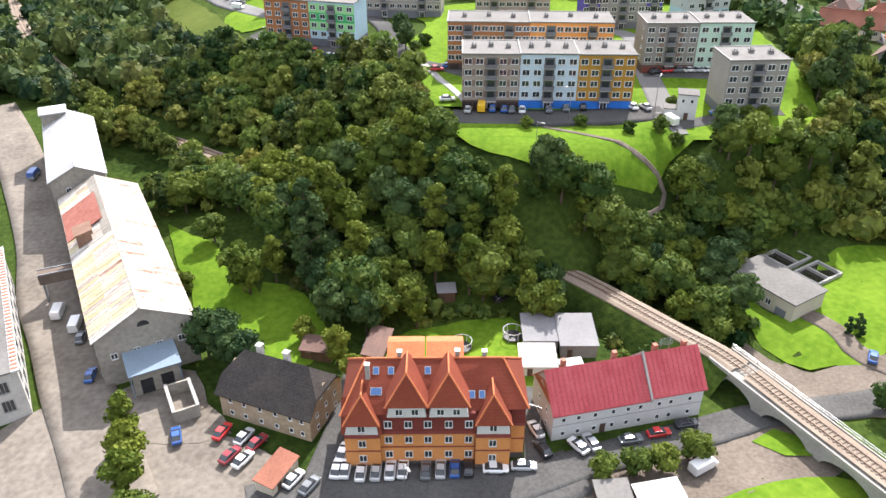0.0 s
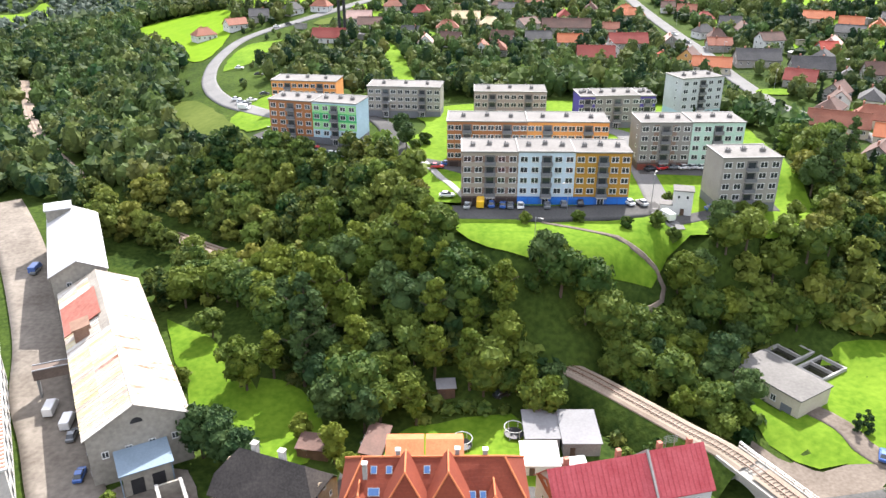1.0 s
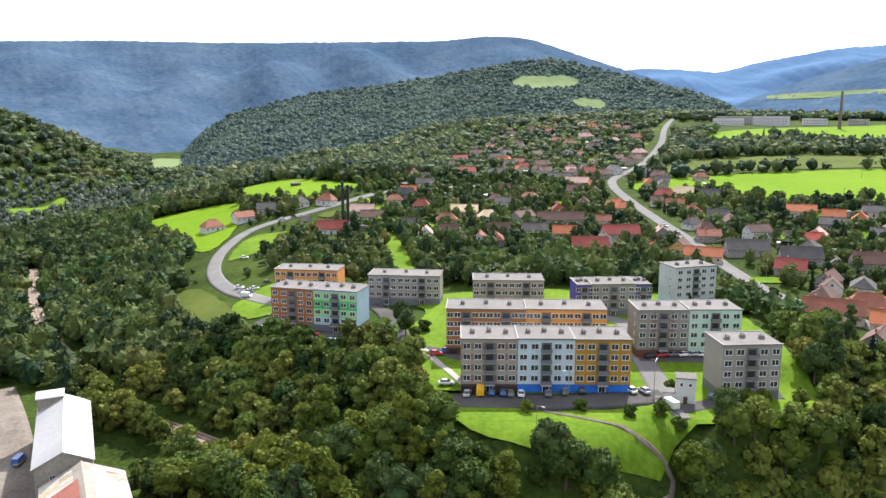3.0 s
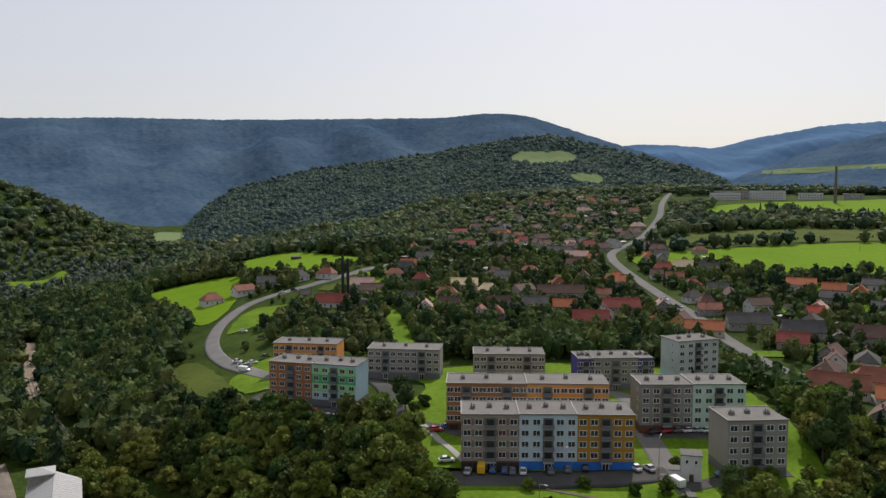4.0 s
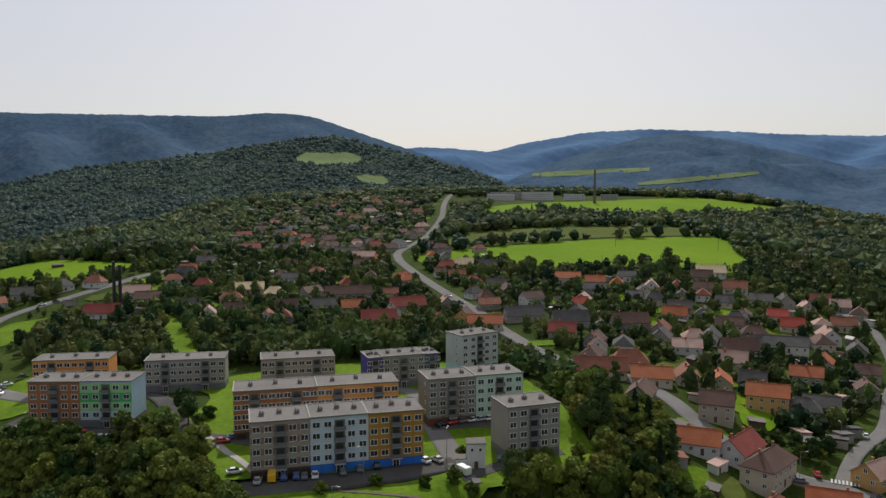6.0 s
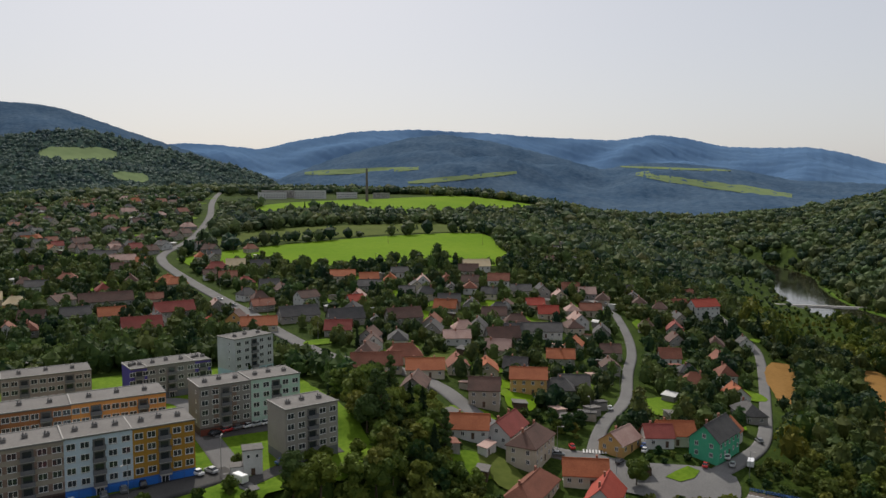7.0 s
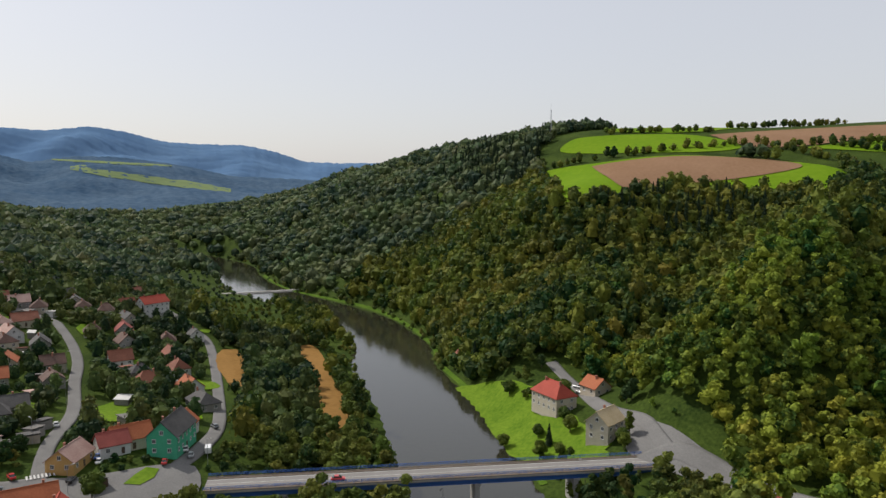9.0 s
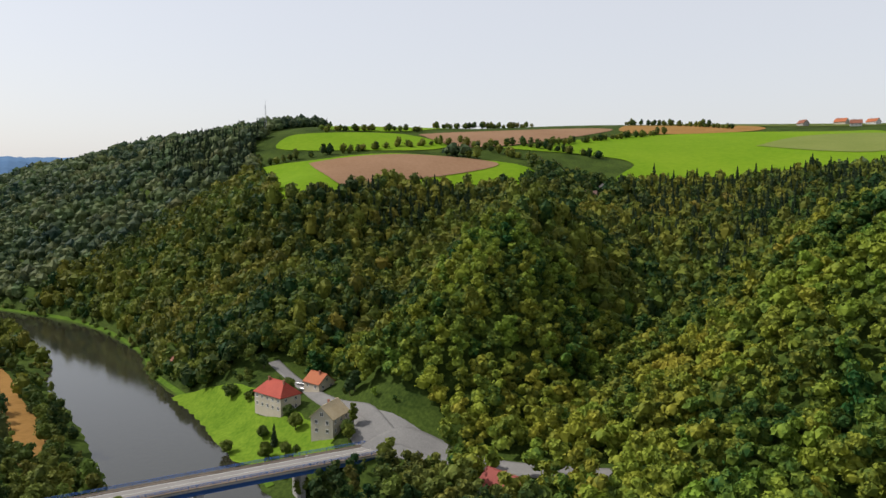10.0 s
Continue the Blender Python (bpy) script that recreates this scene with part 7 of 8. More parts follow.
for kind, x, y, s in (("light", -51.5, 88, 0.95), ("light", -50, 82, 0.9), ("round", -46.5, 76, 0.75), ("tall", -53, 92, 0.85), ("clipped", 25.2, 84.4, 0.98), ("clipped", 31.0, 85.4, 0.95), ("clipped", 35.6, 86.4, 1.0), ("clipped", 41.2, 88.4, 1.05),
                      ("broad", 54.5, 126, 0.95), ("light", -43.5, 136, 1.2), ("broad", -18, 130, 1.25), ("poplar", -30, 137, 1.0), ("light", -20.5, 114.5, 0.8), ("light", -28, 121, 0.65), ("dark", -45.5, 114.5, 1.05), ("bush", -57, 137, 1.2), ("round", -54, 153, 0.8), ("tall", -40, 150, 1.0), ("poplar", -30, 143, 1.25), ("poplar", -27.5, 141, 1.1), ("tall", -26, 150, 1.4), ("tall", -31, 153, 1.35), ("light", -22, 148, 1.4), ("dark", -41, 112, 1.0), ("dark", -37, 110, 0.9), ("dark", -43, 117, 0.9), ("light", -20.5, 113, 0.55), ("light", -17, 108.5, 0.6),
                      ("round", -13, 127, 1.05), ("dark", -16, 124, 1.0), ("light", -42, 135, 1.05), ("tall", -37, 139, 0.85), ("tall", 5.5, 133.5, 1.05), ("tall", -2, 136, 0.95), ("cypress", 82, 122.5, 1), ("cypress", 84, 121.5, 1.05), ("cypress", 84.6, 124, 0.95),
                      ("dark", 94, 121, 0.7), ("round", 78.5, 100, 0.7), ("dark", 60, 139, 1.15), ("bush", 40, 113, 1.2), ("bush", 44, 110, 1.1), ("bush", 34, 112, 1.0),
                      ("round", 166, 150, 0.9), ("round", 224, 24, 0.75), ("spruce", 262, 38, 0.6), ("round", 270, 56, 0.6), ("round", 248, 12, 0.6), ("tall", 252, 10, 0.6),
                      ("bush", 58.5, 184, 0.9), ("bush", 20, 171, 0.8), ("bush", 33, 172, 0.8), ("bush", 44, 168, 0.8), ("bush", 52, 170, 1.0), ("bush", 55, 166, 0.9), ("bush", 75, 176, 1.1), ("bush", 79, 177, 1.0), ("bush", 88, 176, 1.1), ("dark", 98, 190, 1.0),
                      ("dark", -12, 236, 0.8), ("round", -9, 232, 0.5), ("dark", -14, 247, 0.8), ("bush", -6, 240, 1.0), ("spruce", 88, 262, 0.6), ("light", -21, 219, 0.7), ("light", -27, 221, 0.7), ("light", -33, 224, 0.7), ("light", -38, 227, 0.7), ("light", -15, 214, 0.7)):
    tree(kind, x, y, s, gard)


VILLAGE_AREA = [(100, 300), (60, 330), (-60, 330), (-125, 400), (-135, 500), (-130, 575), (0, 650), (40, 1150), (380, 1230), (200, 700), (140, 600), (290, 445), (360, 450), (400, 560), (440, 560), (350, 340), (430, 350), (470, 380), (390, 250), (290, 172), (205, 132), (130, 128), (122, 165), (135, 200), (112, 270)]
ESTATE_AREA = [(-85, 330), (-72, 262), (-60, 240), (-18, 230), (-4, 184), (2, 168), (18, 154), (44, 152), (58, 162), (92, 167), (98, 200), (112, 250), (106, 292), (40, 312), (-10, 320)]
LOOP_AREA = [(-68, 285), (-100, 305), (-132, 365), (-145, 430), (-142, 475), (-108, 485), (-60, 520), (-60, 470), (-88, 440), (-95, 380), (-70, 330)]
FRONT_AREA = [(-100, 40), (-160, 250), (-124, 236), (-102, 206), (-84, 172), (-72, 160), (-48, 118), (-42, 106), (-20, 104), (16, 104), (34, 106), (50, 106), (60, 112), (72, 124), (70, 150), (84, 158), (118, 150), (110, 90), (70, 40)]
GARDEN_AREA = [(-58, 120), (-60, 144), (-46, 146), (-36, 128), (-18, 122), (4, 128), (16, 127), (30, 124), (34, 108), (10, 100), (-20, 102), (-44, 106)]
FACTORY_AREA = [(290, 935), (560, 935), (650, 1010), (600, 1140), (330, 1140)]
JUNCTION_AREA = [(150, 176), (176, 178), (204, 152), (218, 140), (212, 100), (196, 92), (170, 122), (140, 150)]
BANK_AREA = [(205, 100), (225, 30), (218, -30), (250, -14), (268, 6), (300, 26), (330, 48), (330, 90), (290, 76), (262, 60), (240, 60)]
PLATEAU_AREA = [(690, 120), (640, 80), (640, 20), (655, -50), (600, -125), (560, -170), (540, -400), (700, -620), (1500, -1100), (1600, 100), (900, 60), (760, 110)]
FAR_BANK = [(418, 210), (480, 250), (560, 320), (640, 410), (700, 470), (690, 510), (610, 450), (510, 345), (430, 275)]
SIDE_VALLEY = [(-300, 480), (-420, 640), (-480, 780), (-500, 900), (-430, 1020), (-480, 1200), (-640, 1700), (-450, 1600), (-370, 1250), (-330, 1000), (-310, 850), (-320, 640)]
RIVERSIDE = [(200, 120), (245, 100), (300, 130), (410, 205), (430, 260), (380, 240), (290, 172), (215, 130)]


def woods(spacing, near, far, seed, heads=(-42, 130)):
    """Places for trees on a shaken grid between two distances, and how tall they may grow."""
    rs = np.random.RandomState(seed)
    g = np.arange(-far, far, spacing)
    X, Y = np.meshgrid(g, g)
    X, Y = X.ravel() + rs.uniform(-0.42, 0.42, X.size) * spacing, Y.ravel() + rs.uniform(-0.42, 0.42, Y.size) * spacing
    D, A = np.hypot(X, Y), np.degrees(np.arctan2(X, Y))
    ok = (D >= near) & (D < far) & (A > heads[0]) & (A < heads[1])
    X, Y = X[ok], Y[ok]
    keep = np.ones(len(X))
    tall = np.ones(len(X))
    for area, share, grow in ((VILLAGE_AREA, 0.76, 0.7), (ESTATE_AREA, 0.0, 0.6), (FRONT_AREA, 0.0, 0.6), (GARDEN_AREA, 0.06, 0.6), (PLATEAU_AREA, 0.0, 0.6), (BANK_AREA, 0.42, 0.36), (JUNCTION_AREA, 0.5, 0.5), (LOOP_AREA, 0.12, 0.35), (FACTORY_AREA, 0.02, 0.4), (SIDE_VALLEY, 1.0, 0.8), (FAR_BANK, 0.6, 0.32)):
        m = inside(X, Y, area)
        keep[m], tall[m] = share, grow
    tall[inside(X, Y, RIVERSIDE)] = 0.8
    keep[inside(X, Y, RIVERSIDE)] = 0.95
    shore = inside(X, Y, [(240, 104), (272, 113), (323, 145), (404, 196), (424, 218), (445, 205), (330, 120), (255, 84)])
    keep[shore], tall[shore] = 0.35, 0.38
    rough = inside(X, Y, [(170, 650), (240, 636), (330, 618), (436, 600), (456, 690), (380, 700), (280, 715), (210, 700)])
    keep[rough], tall[rough] = 0.3, 0.32
    ok = rs.rand(len(X)) < keep
    X, Y, tall = X[ok], Y[ok], tall[ok]
    free = off_line(X, Y, _river) > RIVER_WIDE / 2 + 4
    for line, half in CLEAR_LINES:
        near_it = (np.abs(X - line[:, 0].mean()) < np.ptp(line[:, 0]) / 2 + 30) & (np.abs(Y - line[:, 1].mean()) < np.ptp(line[:, 1]) / 2 + 30)
        if near_it.any():
            q = np.where(near_it)[0]
            free[q] &= off_line(X[q], Y[q], line) > half + 2.2
    for poly in CLEAR_AREAS:
        free &= ~inside(X, Y, poly)
    for hx, hy, hr in HOUSES:
        free &= np.hypot(X - hx, Y - hy) > hr + 1.5
    for hx, hy, hr in TREES:
        free &= np.hypot(X - hx, Y - hy) > hr * 0.7
    return X[free], Y[free], tall[free]


# Trees of the wooded bank between street and estate, one by one; those behind them joined.
near_rs = random.Random(8)
X, Y, tall = woods(4.9, 60, 262, 21, (-40, 64))
order = np.argsort(np.hypot(X, Y))
single = [i for i in order if abs(X[i]) < 70 and Y[i] < 175][:240]
for i in single:
    kind = near_rs.choices(("round", "broad", "light", "dark", "tall", "bush", "spruce"), (5, 6, 5, 3, 2.5, 1.5, 0.3))[0]
    tree(kind, float(X[i]), float(Y[i]), near_rs.uniform(0.7, 1.15) * float(tall[i]), near_rs, "wooded bank")


for k in range(110):
    x, y = near_rs.uniform(232, 335), near_rs.uniform(10, 90)
    if inside(np.array([x]), np.array([y]), BANK_AREA)[0] and far_from_houses(x, y, 1.5) and off_line([x], [y], _river)[0] > RIVER_WIDE / 2 + 5 and off_line([x], [y], smooth_line([(240, -3), (270, 16), (310, 34), (335, 48)]))[0] > 5:
        tree(near_rs.choice(("bush", "bush", "round", "dark", "light")), x, y, near_rs.uniform(0.4, 0.8), near_rs, "river bank trees")


bank_poly = [(2, 158), (14, 147), (26, 140), (36, 134), (50, 130), (62, 138), (78, 152), (96, 158), (96, 166), (80, 161), (62, 158), (54, 152), (46, 147), (34, 145), (20, 147), (8, 156)]
placed = 0
while placed < 42:
    x, y = near_rs.uniform(0, 98), near_rs.uniform(128, 166)
    if inside(np.array([x]), np.array([y]), bank_poly)[0] and all(math.hypot(x - a, y - b) > r * 0.62 for a, b, r in TREES) and off_line([x], [y], smooth_line([(11, 156), (23.8, 142), (32, 133.6), (39.5, 125), (46, 117.4)]))[0] > 5.5:
        tree(near_rs.choice(("round", "dark", "broad", "light", "bush", "round")), x, y, near_rs.uniform(0.55, 0.85), near_rs, "wooded bank")
        placed += 1
    else:
        placed += 0.02
for x, y in ((-1, 165), (3, 160), (8, 155), (14, 151.5), (20, 149.5), (26, 149), (32, 149), (38, 149.5), (44, 149), (50, 151), (55, 155), (58, 159), (64, 161.5), (71, 162), (79, 163), (87, 164), (94, 168), (-5, 172), (-6, 178)):
    tree(near_rs.choice(("bush", "bush", "round")), x, y, near_rs.uniform(0.9, 1.3), near_rs, "bushes below the meadow")
for kind, x, y, s in (("round", 396, 189, 0.8), ("round", 364, 166, 0.85), ("bush", 352, 160, 1.6), ("round", 328, 147, 0.75), ("bush", 318, 141, 1.5), ("round", 306, 135, 0.8), ("bush", 292, 128, 1.6), ("round", 275, 121, 0.85), ("bush", 264, 114, 1.5),
                      ("round", 255, 110, 0.9), ("light", 448, 238, 1.0), ("broad", 450, 228, 0.9), ("round", 436, 220, 0.9), ("round", 462, 246, 0.9), ("bush", 382, 178, 1.5), ("bush", 410, 196, 1.4)):
    tree(kind, x, y, s, near_rs, "river bank trees")


def joined_wood(name, X, Y, tall, protos, mat, label, rs, sizes=(0.75, 1.2), Z=None):
    """Many trees in one mesh; each carries a tint and a species hue of its own, in drifts like those of a mixed wood."""
    vs, fs, tints, kinds, n = [], [], [], [], 0
    Z = ground(X, Y) if Z is None else Z
    stand = np.clip(0.5 + 0.16 * waves(X, Y, 33, (190, 120, 75, 44)) + rs.normal(0, 0.24, len(X)), 0, 1)
    hue = 0.5 + 0.012 * waves(X, Y, 34, (230, 140, 60)) + rs.normal(0, 0.016, len(X))
    for x, y, z, t, c0, h0 in zip(X, Y, Z, tall, stand, hue):
        v, f = protos[rs.randint(len(protos))]
        a, s = rs.rand() * 6.283, rs.uniform(*sizes) * t
        c, q = math.cos(a) * s, math.sin(a) * s
        vs.append(np.stack([v[:, 0] * c - v[:, 1] * q + x, v[:, 0] * q + v[:, 1] * c + y, v[:, 2] * s * (0.85 + 0.3 * rs.rand()) + z - 0.4], 1))
        fs.append(f + n)
        tints.append(np.full(len(v), c0))
        kinds.append(np.full(len(v), h0))
        n += len(v)
    me = mesh_from(name, np.concatenate(vs), np.concatenate(fs), mat, smooth=False)
    for key, values in (("tint", tints), ("species", kinds)):
        me.attributes.new(key, "FLOAT", "POINT").data.foreach_set("value", np.concatenate(values).astype(np.float32))
    return structure(name, me, label, "woodland", "stuff")


wr = np.random.RandomState(77)
left = np.array([i for i in range(len(X)) if i not in set(single)])
fine = [crown(h, r, l, n, s, wr, t, ICO0, 0.22, 0.95) for h, r, l, n, s, t in ((8.5, 3.6, 6, 260, 0.55, 0), (10.5, 4.0, 7, 300, 0.58, 0.1), (9.5, 4.2, 7, 300, 0.6, 0), (7.0, 3.2, 5, 210, 0.5, 0))]
joined_wood("bank_woods", X[left], Y[left], tall[left], fine, FOREST_BANK, "dense mixed green woodland on the bank and among the houses", wr)


def clump(h, r, n, size, rs, core_mesh=None):
    """A tree for the middle distance: one rough mass with ragged leaf clumps."""
    v, f = core_mesh or ICO1
    lump = rs.uniform(0.72, 1.15, (len(v), 1))
    core = v * lump * 0.94 * np.array([r, r, h * 0.5]) + np.array([0, 0, h * 0.5])
    d = rs.normal(0, 1, (n, 3))
    d /= np.linalg.norm(d, axis=1)[:, None]
    d[:, 2] = np.abs(d[:, 2]) * 1.1 - 0.3
    lv, lf = leaf_tris(d * np.array([r, r, h * 0.5]) * rs.uniform(0.94, 1.14, (n, 1)) + np.array([0, 0, h * 0.5]), d, size, rs)
    return np.concatenate([core, lv]), np.concatenate([f, lf + len(core)])


medium = [crown(h, r, 4, 135, 0.66, wr, 0.1, ICO0, 0.3, 1.0) for h, r in ((10.5, 3.7), (12, 4.0), (9.5, 3.6), (11.5, 4.3), (14, 3.8))]
shrub = [clump(h, r, 22, 0.8, wr, ICO0) for h, r in ((3.4, 1.9), (2.8, 2.2), (4.2, 2.0))]
X, Y, tall = woods(4.3, 110, 262, 25, (-40, 62))
steep = woods(3.0, 120, 200, 27, (-6, 36))
keep = inside(steep[0], steep[1], [(-10, 146), (6, 138), (30, 130), (56, 132), (80, 146), (100, 150), (102, 172), (88, 163), (60, 159), (46, 148), (36, 147), (15, 151), (2, 162), (-8, 172)])
X, Y, tall = (np.concatenate([p, q[keep]]) for p, q in zip((X, Y, tall * 0.8), (steep[0], steep[1], np.full(len(steep[0]), 1.35))))
joined_wood("bank_thicket", X, Y, np.maximum(tall, 0.6), shrub, FOREST_BANK, "dense green thicket under the trees of the bank", wr, (0.7, 1.3))
X, Y, tall = woods(5.6, 100, 345, 23, (64, 130))
flat = inside(X, Y, RIVERSIDE) | (off_line(X, Y, _river) < 55) & (X > 150)
joined_wood("riverside_woods", X[flat], Y[flat], tall[flat], medium, FOREST_BANK, "tall green trees on the flat river bank", wr, (0.75, 1.2))
X, Y, tall = X[~flat], Y[~flat], tall[~flat]
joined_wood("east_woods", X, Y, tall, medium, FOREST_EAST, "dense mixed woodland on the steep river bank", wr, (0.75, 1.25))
mid = [clump(h, r, 34, 1.1, wr, ICO0) for h, r in ((10, 3.9), (12, 4.2), (11, 4.4), (9, 3.6), (13, 4.0))]
X, Y, tall = woods(5.9, 262, 640, 31)
beyond = (np.degrees(np.arctan2(X, Y)) < 64) | (np.hypot(X, Y) > 345)
X, Y, tall = X[beyond], Y[beyond], tall[beyond]
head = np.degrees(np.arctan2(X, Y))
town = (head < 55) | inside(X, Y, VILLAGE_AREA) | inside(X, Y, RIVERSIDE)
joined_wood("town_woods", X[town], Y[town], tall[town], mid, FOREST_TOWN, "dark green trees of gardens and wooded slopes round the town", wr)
X, Y, tall = X[~town], Y[~town], tall[~town]
joined_wood("hill_woods", X, Y, tall, mid, FOREST, "dense mixed woodland covering the valley slopes", wr)
middling = [clump(h, r, 16, 1.7, wr, ICO0) for h, r in ((12, 5.6), (13, 6.0), (10.5, 5.2))]
far = [clump(h, r, 12, 2.5, wr, ICO0) for h, r in ((14, 8.0), (16, 8.6), (13, 7.6))]
HEATH = [(170, 650), (240, 636), (330, 618), (436, 600), (456, 690), (380, 700), (280, 715), (210, 700)]
X, Y, tall = woods(10.3, 640, 1000, 43)
damp = inside(X, Y, SIDE_VALLEY)
joined_wood("valley_willows", X[damp], Y[damp], tall[damp] * 0.8, middling, WILLOW, "pale grey-green willows along the brook in the side valley", wr, (0.7, 1.2))
X, Y, tall = X[~damp], Y[~damp], tall[~damp]
open_land = inside(X, Y, HEATH)
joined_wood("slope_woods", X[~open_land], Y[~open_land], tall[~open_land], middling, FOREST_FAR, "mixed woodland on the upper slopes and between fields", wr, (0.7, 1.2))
X, Y, tall = woods(16.0, 1000, 1600, 41)
# Behind the spur's foot its own woods take over.
h_, d_ = np.degrees(np.arctan2(X, Y)), np.hypot(X, Y)
over = (h_ > -19) & (h_ < 21) & (d_ > SPUR[3] - SPUR[2])
over &= SPUR[0](h_, np.clip((SPUR[3] - d_) / SPUR[2], 0, 1))[:, 2] > ground(X, Y) + 4
X, Y, tall = X[~over], Y[~over], tall[~over]
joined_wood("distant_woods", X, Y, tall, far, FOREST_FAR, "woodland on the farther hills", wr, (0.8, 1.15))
# Tree cover of the spur.


def wooded(name, hill, heads, step, protos, mat, label, sizes, sunk):
    """Closed canopy on a far slope: the crowns stand up to their shoulders in one another."""
    slope, edges, reach, dist = hill
    width = radians(heads[1] - heads[0]) * (dist - reach / 2)
    nh, ns = int(width / step), int(reach / step)
    H, S = np.meshgrid(np.linspace(*heads, nh), np.linspace(0.0, 0.97, ns))
    H = H.ravel() + wr.uniform(-0.45, 0.45, H.size) * (heads[1] - heads[0]) / nh
    S = np.clip(S.ravel() + wr.uniform(-0.45, 0.45, S.size) / ns, 0, 1)
    p = slope(H, S)
    free = p[:, 2] > ground(p[:, 0], p[:, 1]) - 3
    for poly in edges:
        free &= ~inside(p[:, 0], p[:, 1], poly)
    p = p[free]
    joined_wood(name, p[:, 0], p[:, 1], np.ones(len(p)), protos, mat, label, wr, sizes, p[:, 2] - sunk)


# Sunk so fewer shaded crown sides show, softening contrast as haze would.
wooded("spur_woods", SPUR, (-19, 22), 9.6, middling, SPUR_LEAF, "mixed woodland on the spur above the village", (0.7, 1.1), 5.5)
# Conifers scattered through the woods, and hedge rows on the plateau.
con = [spire(16, 3.0, 8, wr, 7) for k in range(3)]
X, Y, tall = woods(17.0, 262, 1000, 51)
dark = waves(X, Y, 9, (260, 190, 150)) > 0.75
joined_wood("conifer_woods", X[dark], Y[dark], tall[dark] * 0.8, con, CONIFER, "dark spruces standing among the woods", wr)
# Spruce stands under the plateau's edge and on the hilltop.
X, Y, tall = woods(7.5, 400, 900, 57, (60, 130))
stand = np.zeros(len(X), bool)
for zone in ([(560, -191), (556, -309), (530, -370), (300, -200), (370, -205), (388, -173), (459, -150)], [(516, 48), (556, -60), (513, -66), (490, -9), (485, 30)], [(760, 110), (709, 95), (624, 112), (690, 190), (830, 255), (860, 200)]):
    stand |= inside(X, Y, zone)
stand &= wr.rand(len(X)) < 0.7
joined_wood("spruce_stand", X[stand], Y[stand], tall[stand] * 0.95, con, CONIFER, "dark spruce stand below the plateau fields", wr)
for k in range(22):
    x, y = near_rs.uniform(98, 128), near_rs.uniform(178, 236)
    if far_from_houses(x, y, 3):
        tree(near_rs.choice(("spruce", "dark", "poplar", "spruce")), x, y, near_rs.uniform(0.65, 1.0), near_rs, "dark trees beside the estate")
# Low growth on both banks of the river.
seg = _river[(_river[:, 0] > 236) & (_river[:, 0] < 900)]
way = np.gradient(seg, axis=0)
way /= np.linalg.norm(way, axis=1)[:, None]
pick = wr.randint(0, len(seg), 620)
off = wr.choice((-1, 1), 620) * (RIVER_WIDE / 2 + 1.5 + np.abs(wr.normal(0, 3.5, 620)))
X, Y = seg[pick, 0] + way[pick, 1] * off + wr.normal(0, 2, 620), seg[pick, 1] - way[pick, 0] * off + wr.normal(0, 2, 620)
ok = (off_line(X, Y, _river) > RIVER_WIDE / 2 + 1) & ~inside(X, Y, BANK_AREA) & (waves(X, Y, 5, (40, 23, 60)) > -0.45) & (np.hypot(X - 606, Y - 352) > 30)
for poly in CLEAR_AREAS:
    ok &= ~inside(X, Y, poly)
joined_wood("bank_bushes", X[ok], Y[ok], np.full(int(ok.sum()), 0.36), mid, FOREST_BANK, "low willow bushes along the river banks", wr, (0.6, 1.3))
hx, hy = [], []
scrub = woods(7.0, 560, 760, 61)
heath = inside(scrub[0], scrub[1], HEATH)
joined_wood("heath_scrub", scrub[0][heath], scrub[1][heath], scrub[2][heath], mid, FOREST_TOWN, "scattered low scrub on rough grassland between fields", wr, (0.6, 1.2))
for a, b in (((690, 110), (660, 110)), ((662, 108), (668, 20)), ((668, 20), (690, -60)), ((695, -70), (640, -110)), ((640, -110), (565, -165)), ((690, -130), (640, -190)), ((1040, -340), (840, -400)), ((760, 60), (780, -40)), ((840, -60), (1000, -200)), ((555, -180), (540, -380)), ((690, -100), (700, -160)), ((700, -160), (790, -300)), ((640, 1020), (740, 1060))):
    n = int(math.dist(a, b) / 5)
    hx += list(np.linspace(a[0], b[0], n) + wr.normal(0, 2.5, n))
    hy += list(np.linspace(a[1], b[1], n) + wr.normal(0, 2.5, n))
joined_wood("hedge_rows", np.array(hx), np.array(hy), np.full(len(hx), 0.7), mid, FOREST, "hedges and small trees between hilltop fields", wr)
# ---- parked vehicles: x, y, turn, colour ----
CARS_STREET = [
    (-15.9, 85.8, 88, 'white'), (-13.3, 85.2, 88, 'white'), (-10.9, 85.3, 88, 'silver'), (-8.6, 85.5, 88, 'white'), (-6.6, 85.8, 88, 'white'), (-2.9, 85.5, 88, 'grey'),
    (-0.5, 85.8, 88, 'silver'), (1.8, 86.0, 88, 'blue'), (4.0, 86.1, 88, 'black'), (8.4, 85.8, 0, 'white'), (13.0, 86.4, 0, 'silver'), (-17.3, 85.8, 85, 'white'),
    (-16.7, 89.5, 80, 'white'), (-23.9, 83.7, 60, 'white'), (-21.2, 82.3, 60, 'grey'), (22.5, 90.9, 125, 'white'), (24.8, 91.7, 110, 'silver'), (15.8, 94.7, 110, 'white'),
    (16.5, 90.3, 115, 'black'), (31.6, 92.4, 12, 'grey'), (36.7, 93.9, 12, 'red'), (42.0, 96.1, 12, 'black'),
]
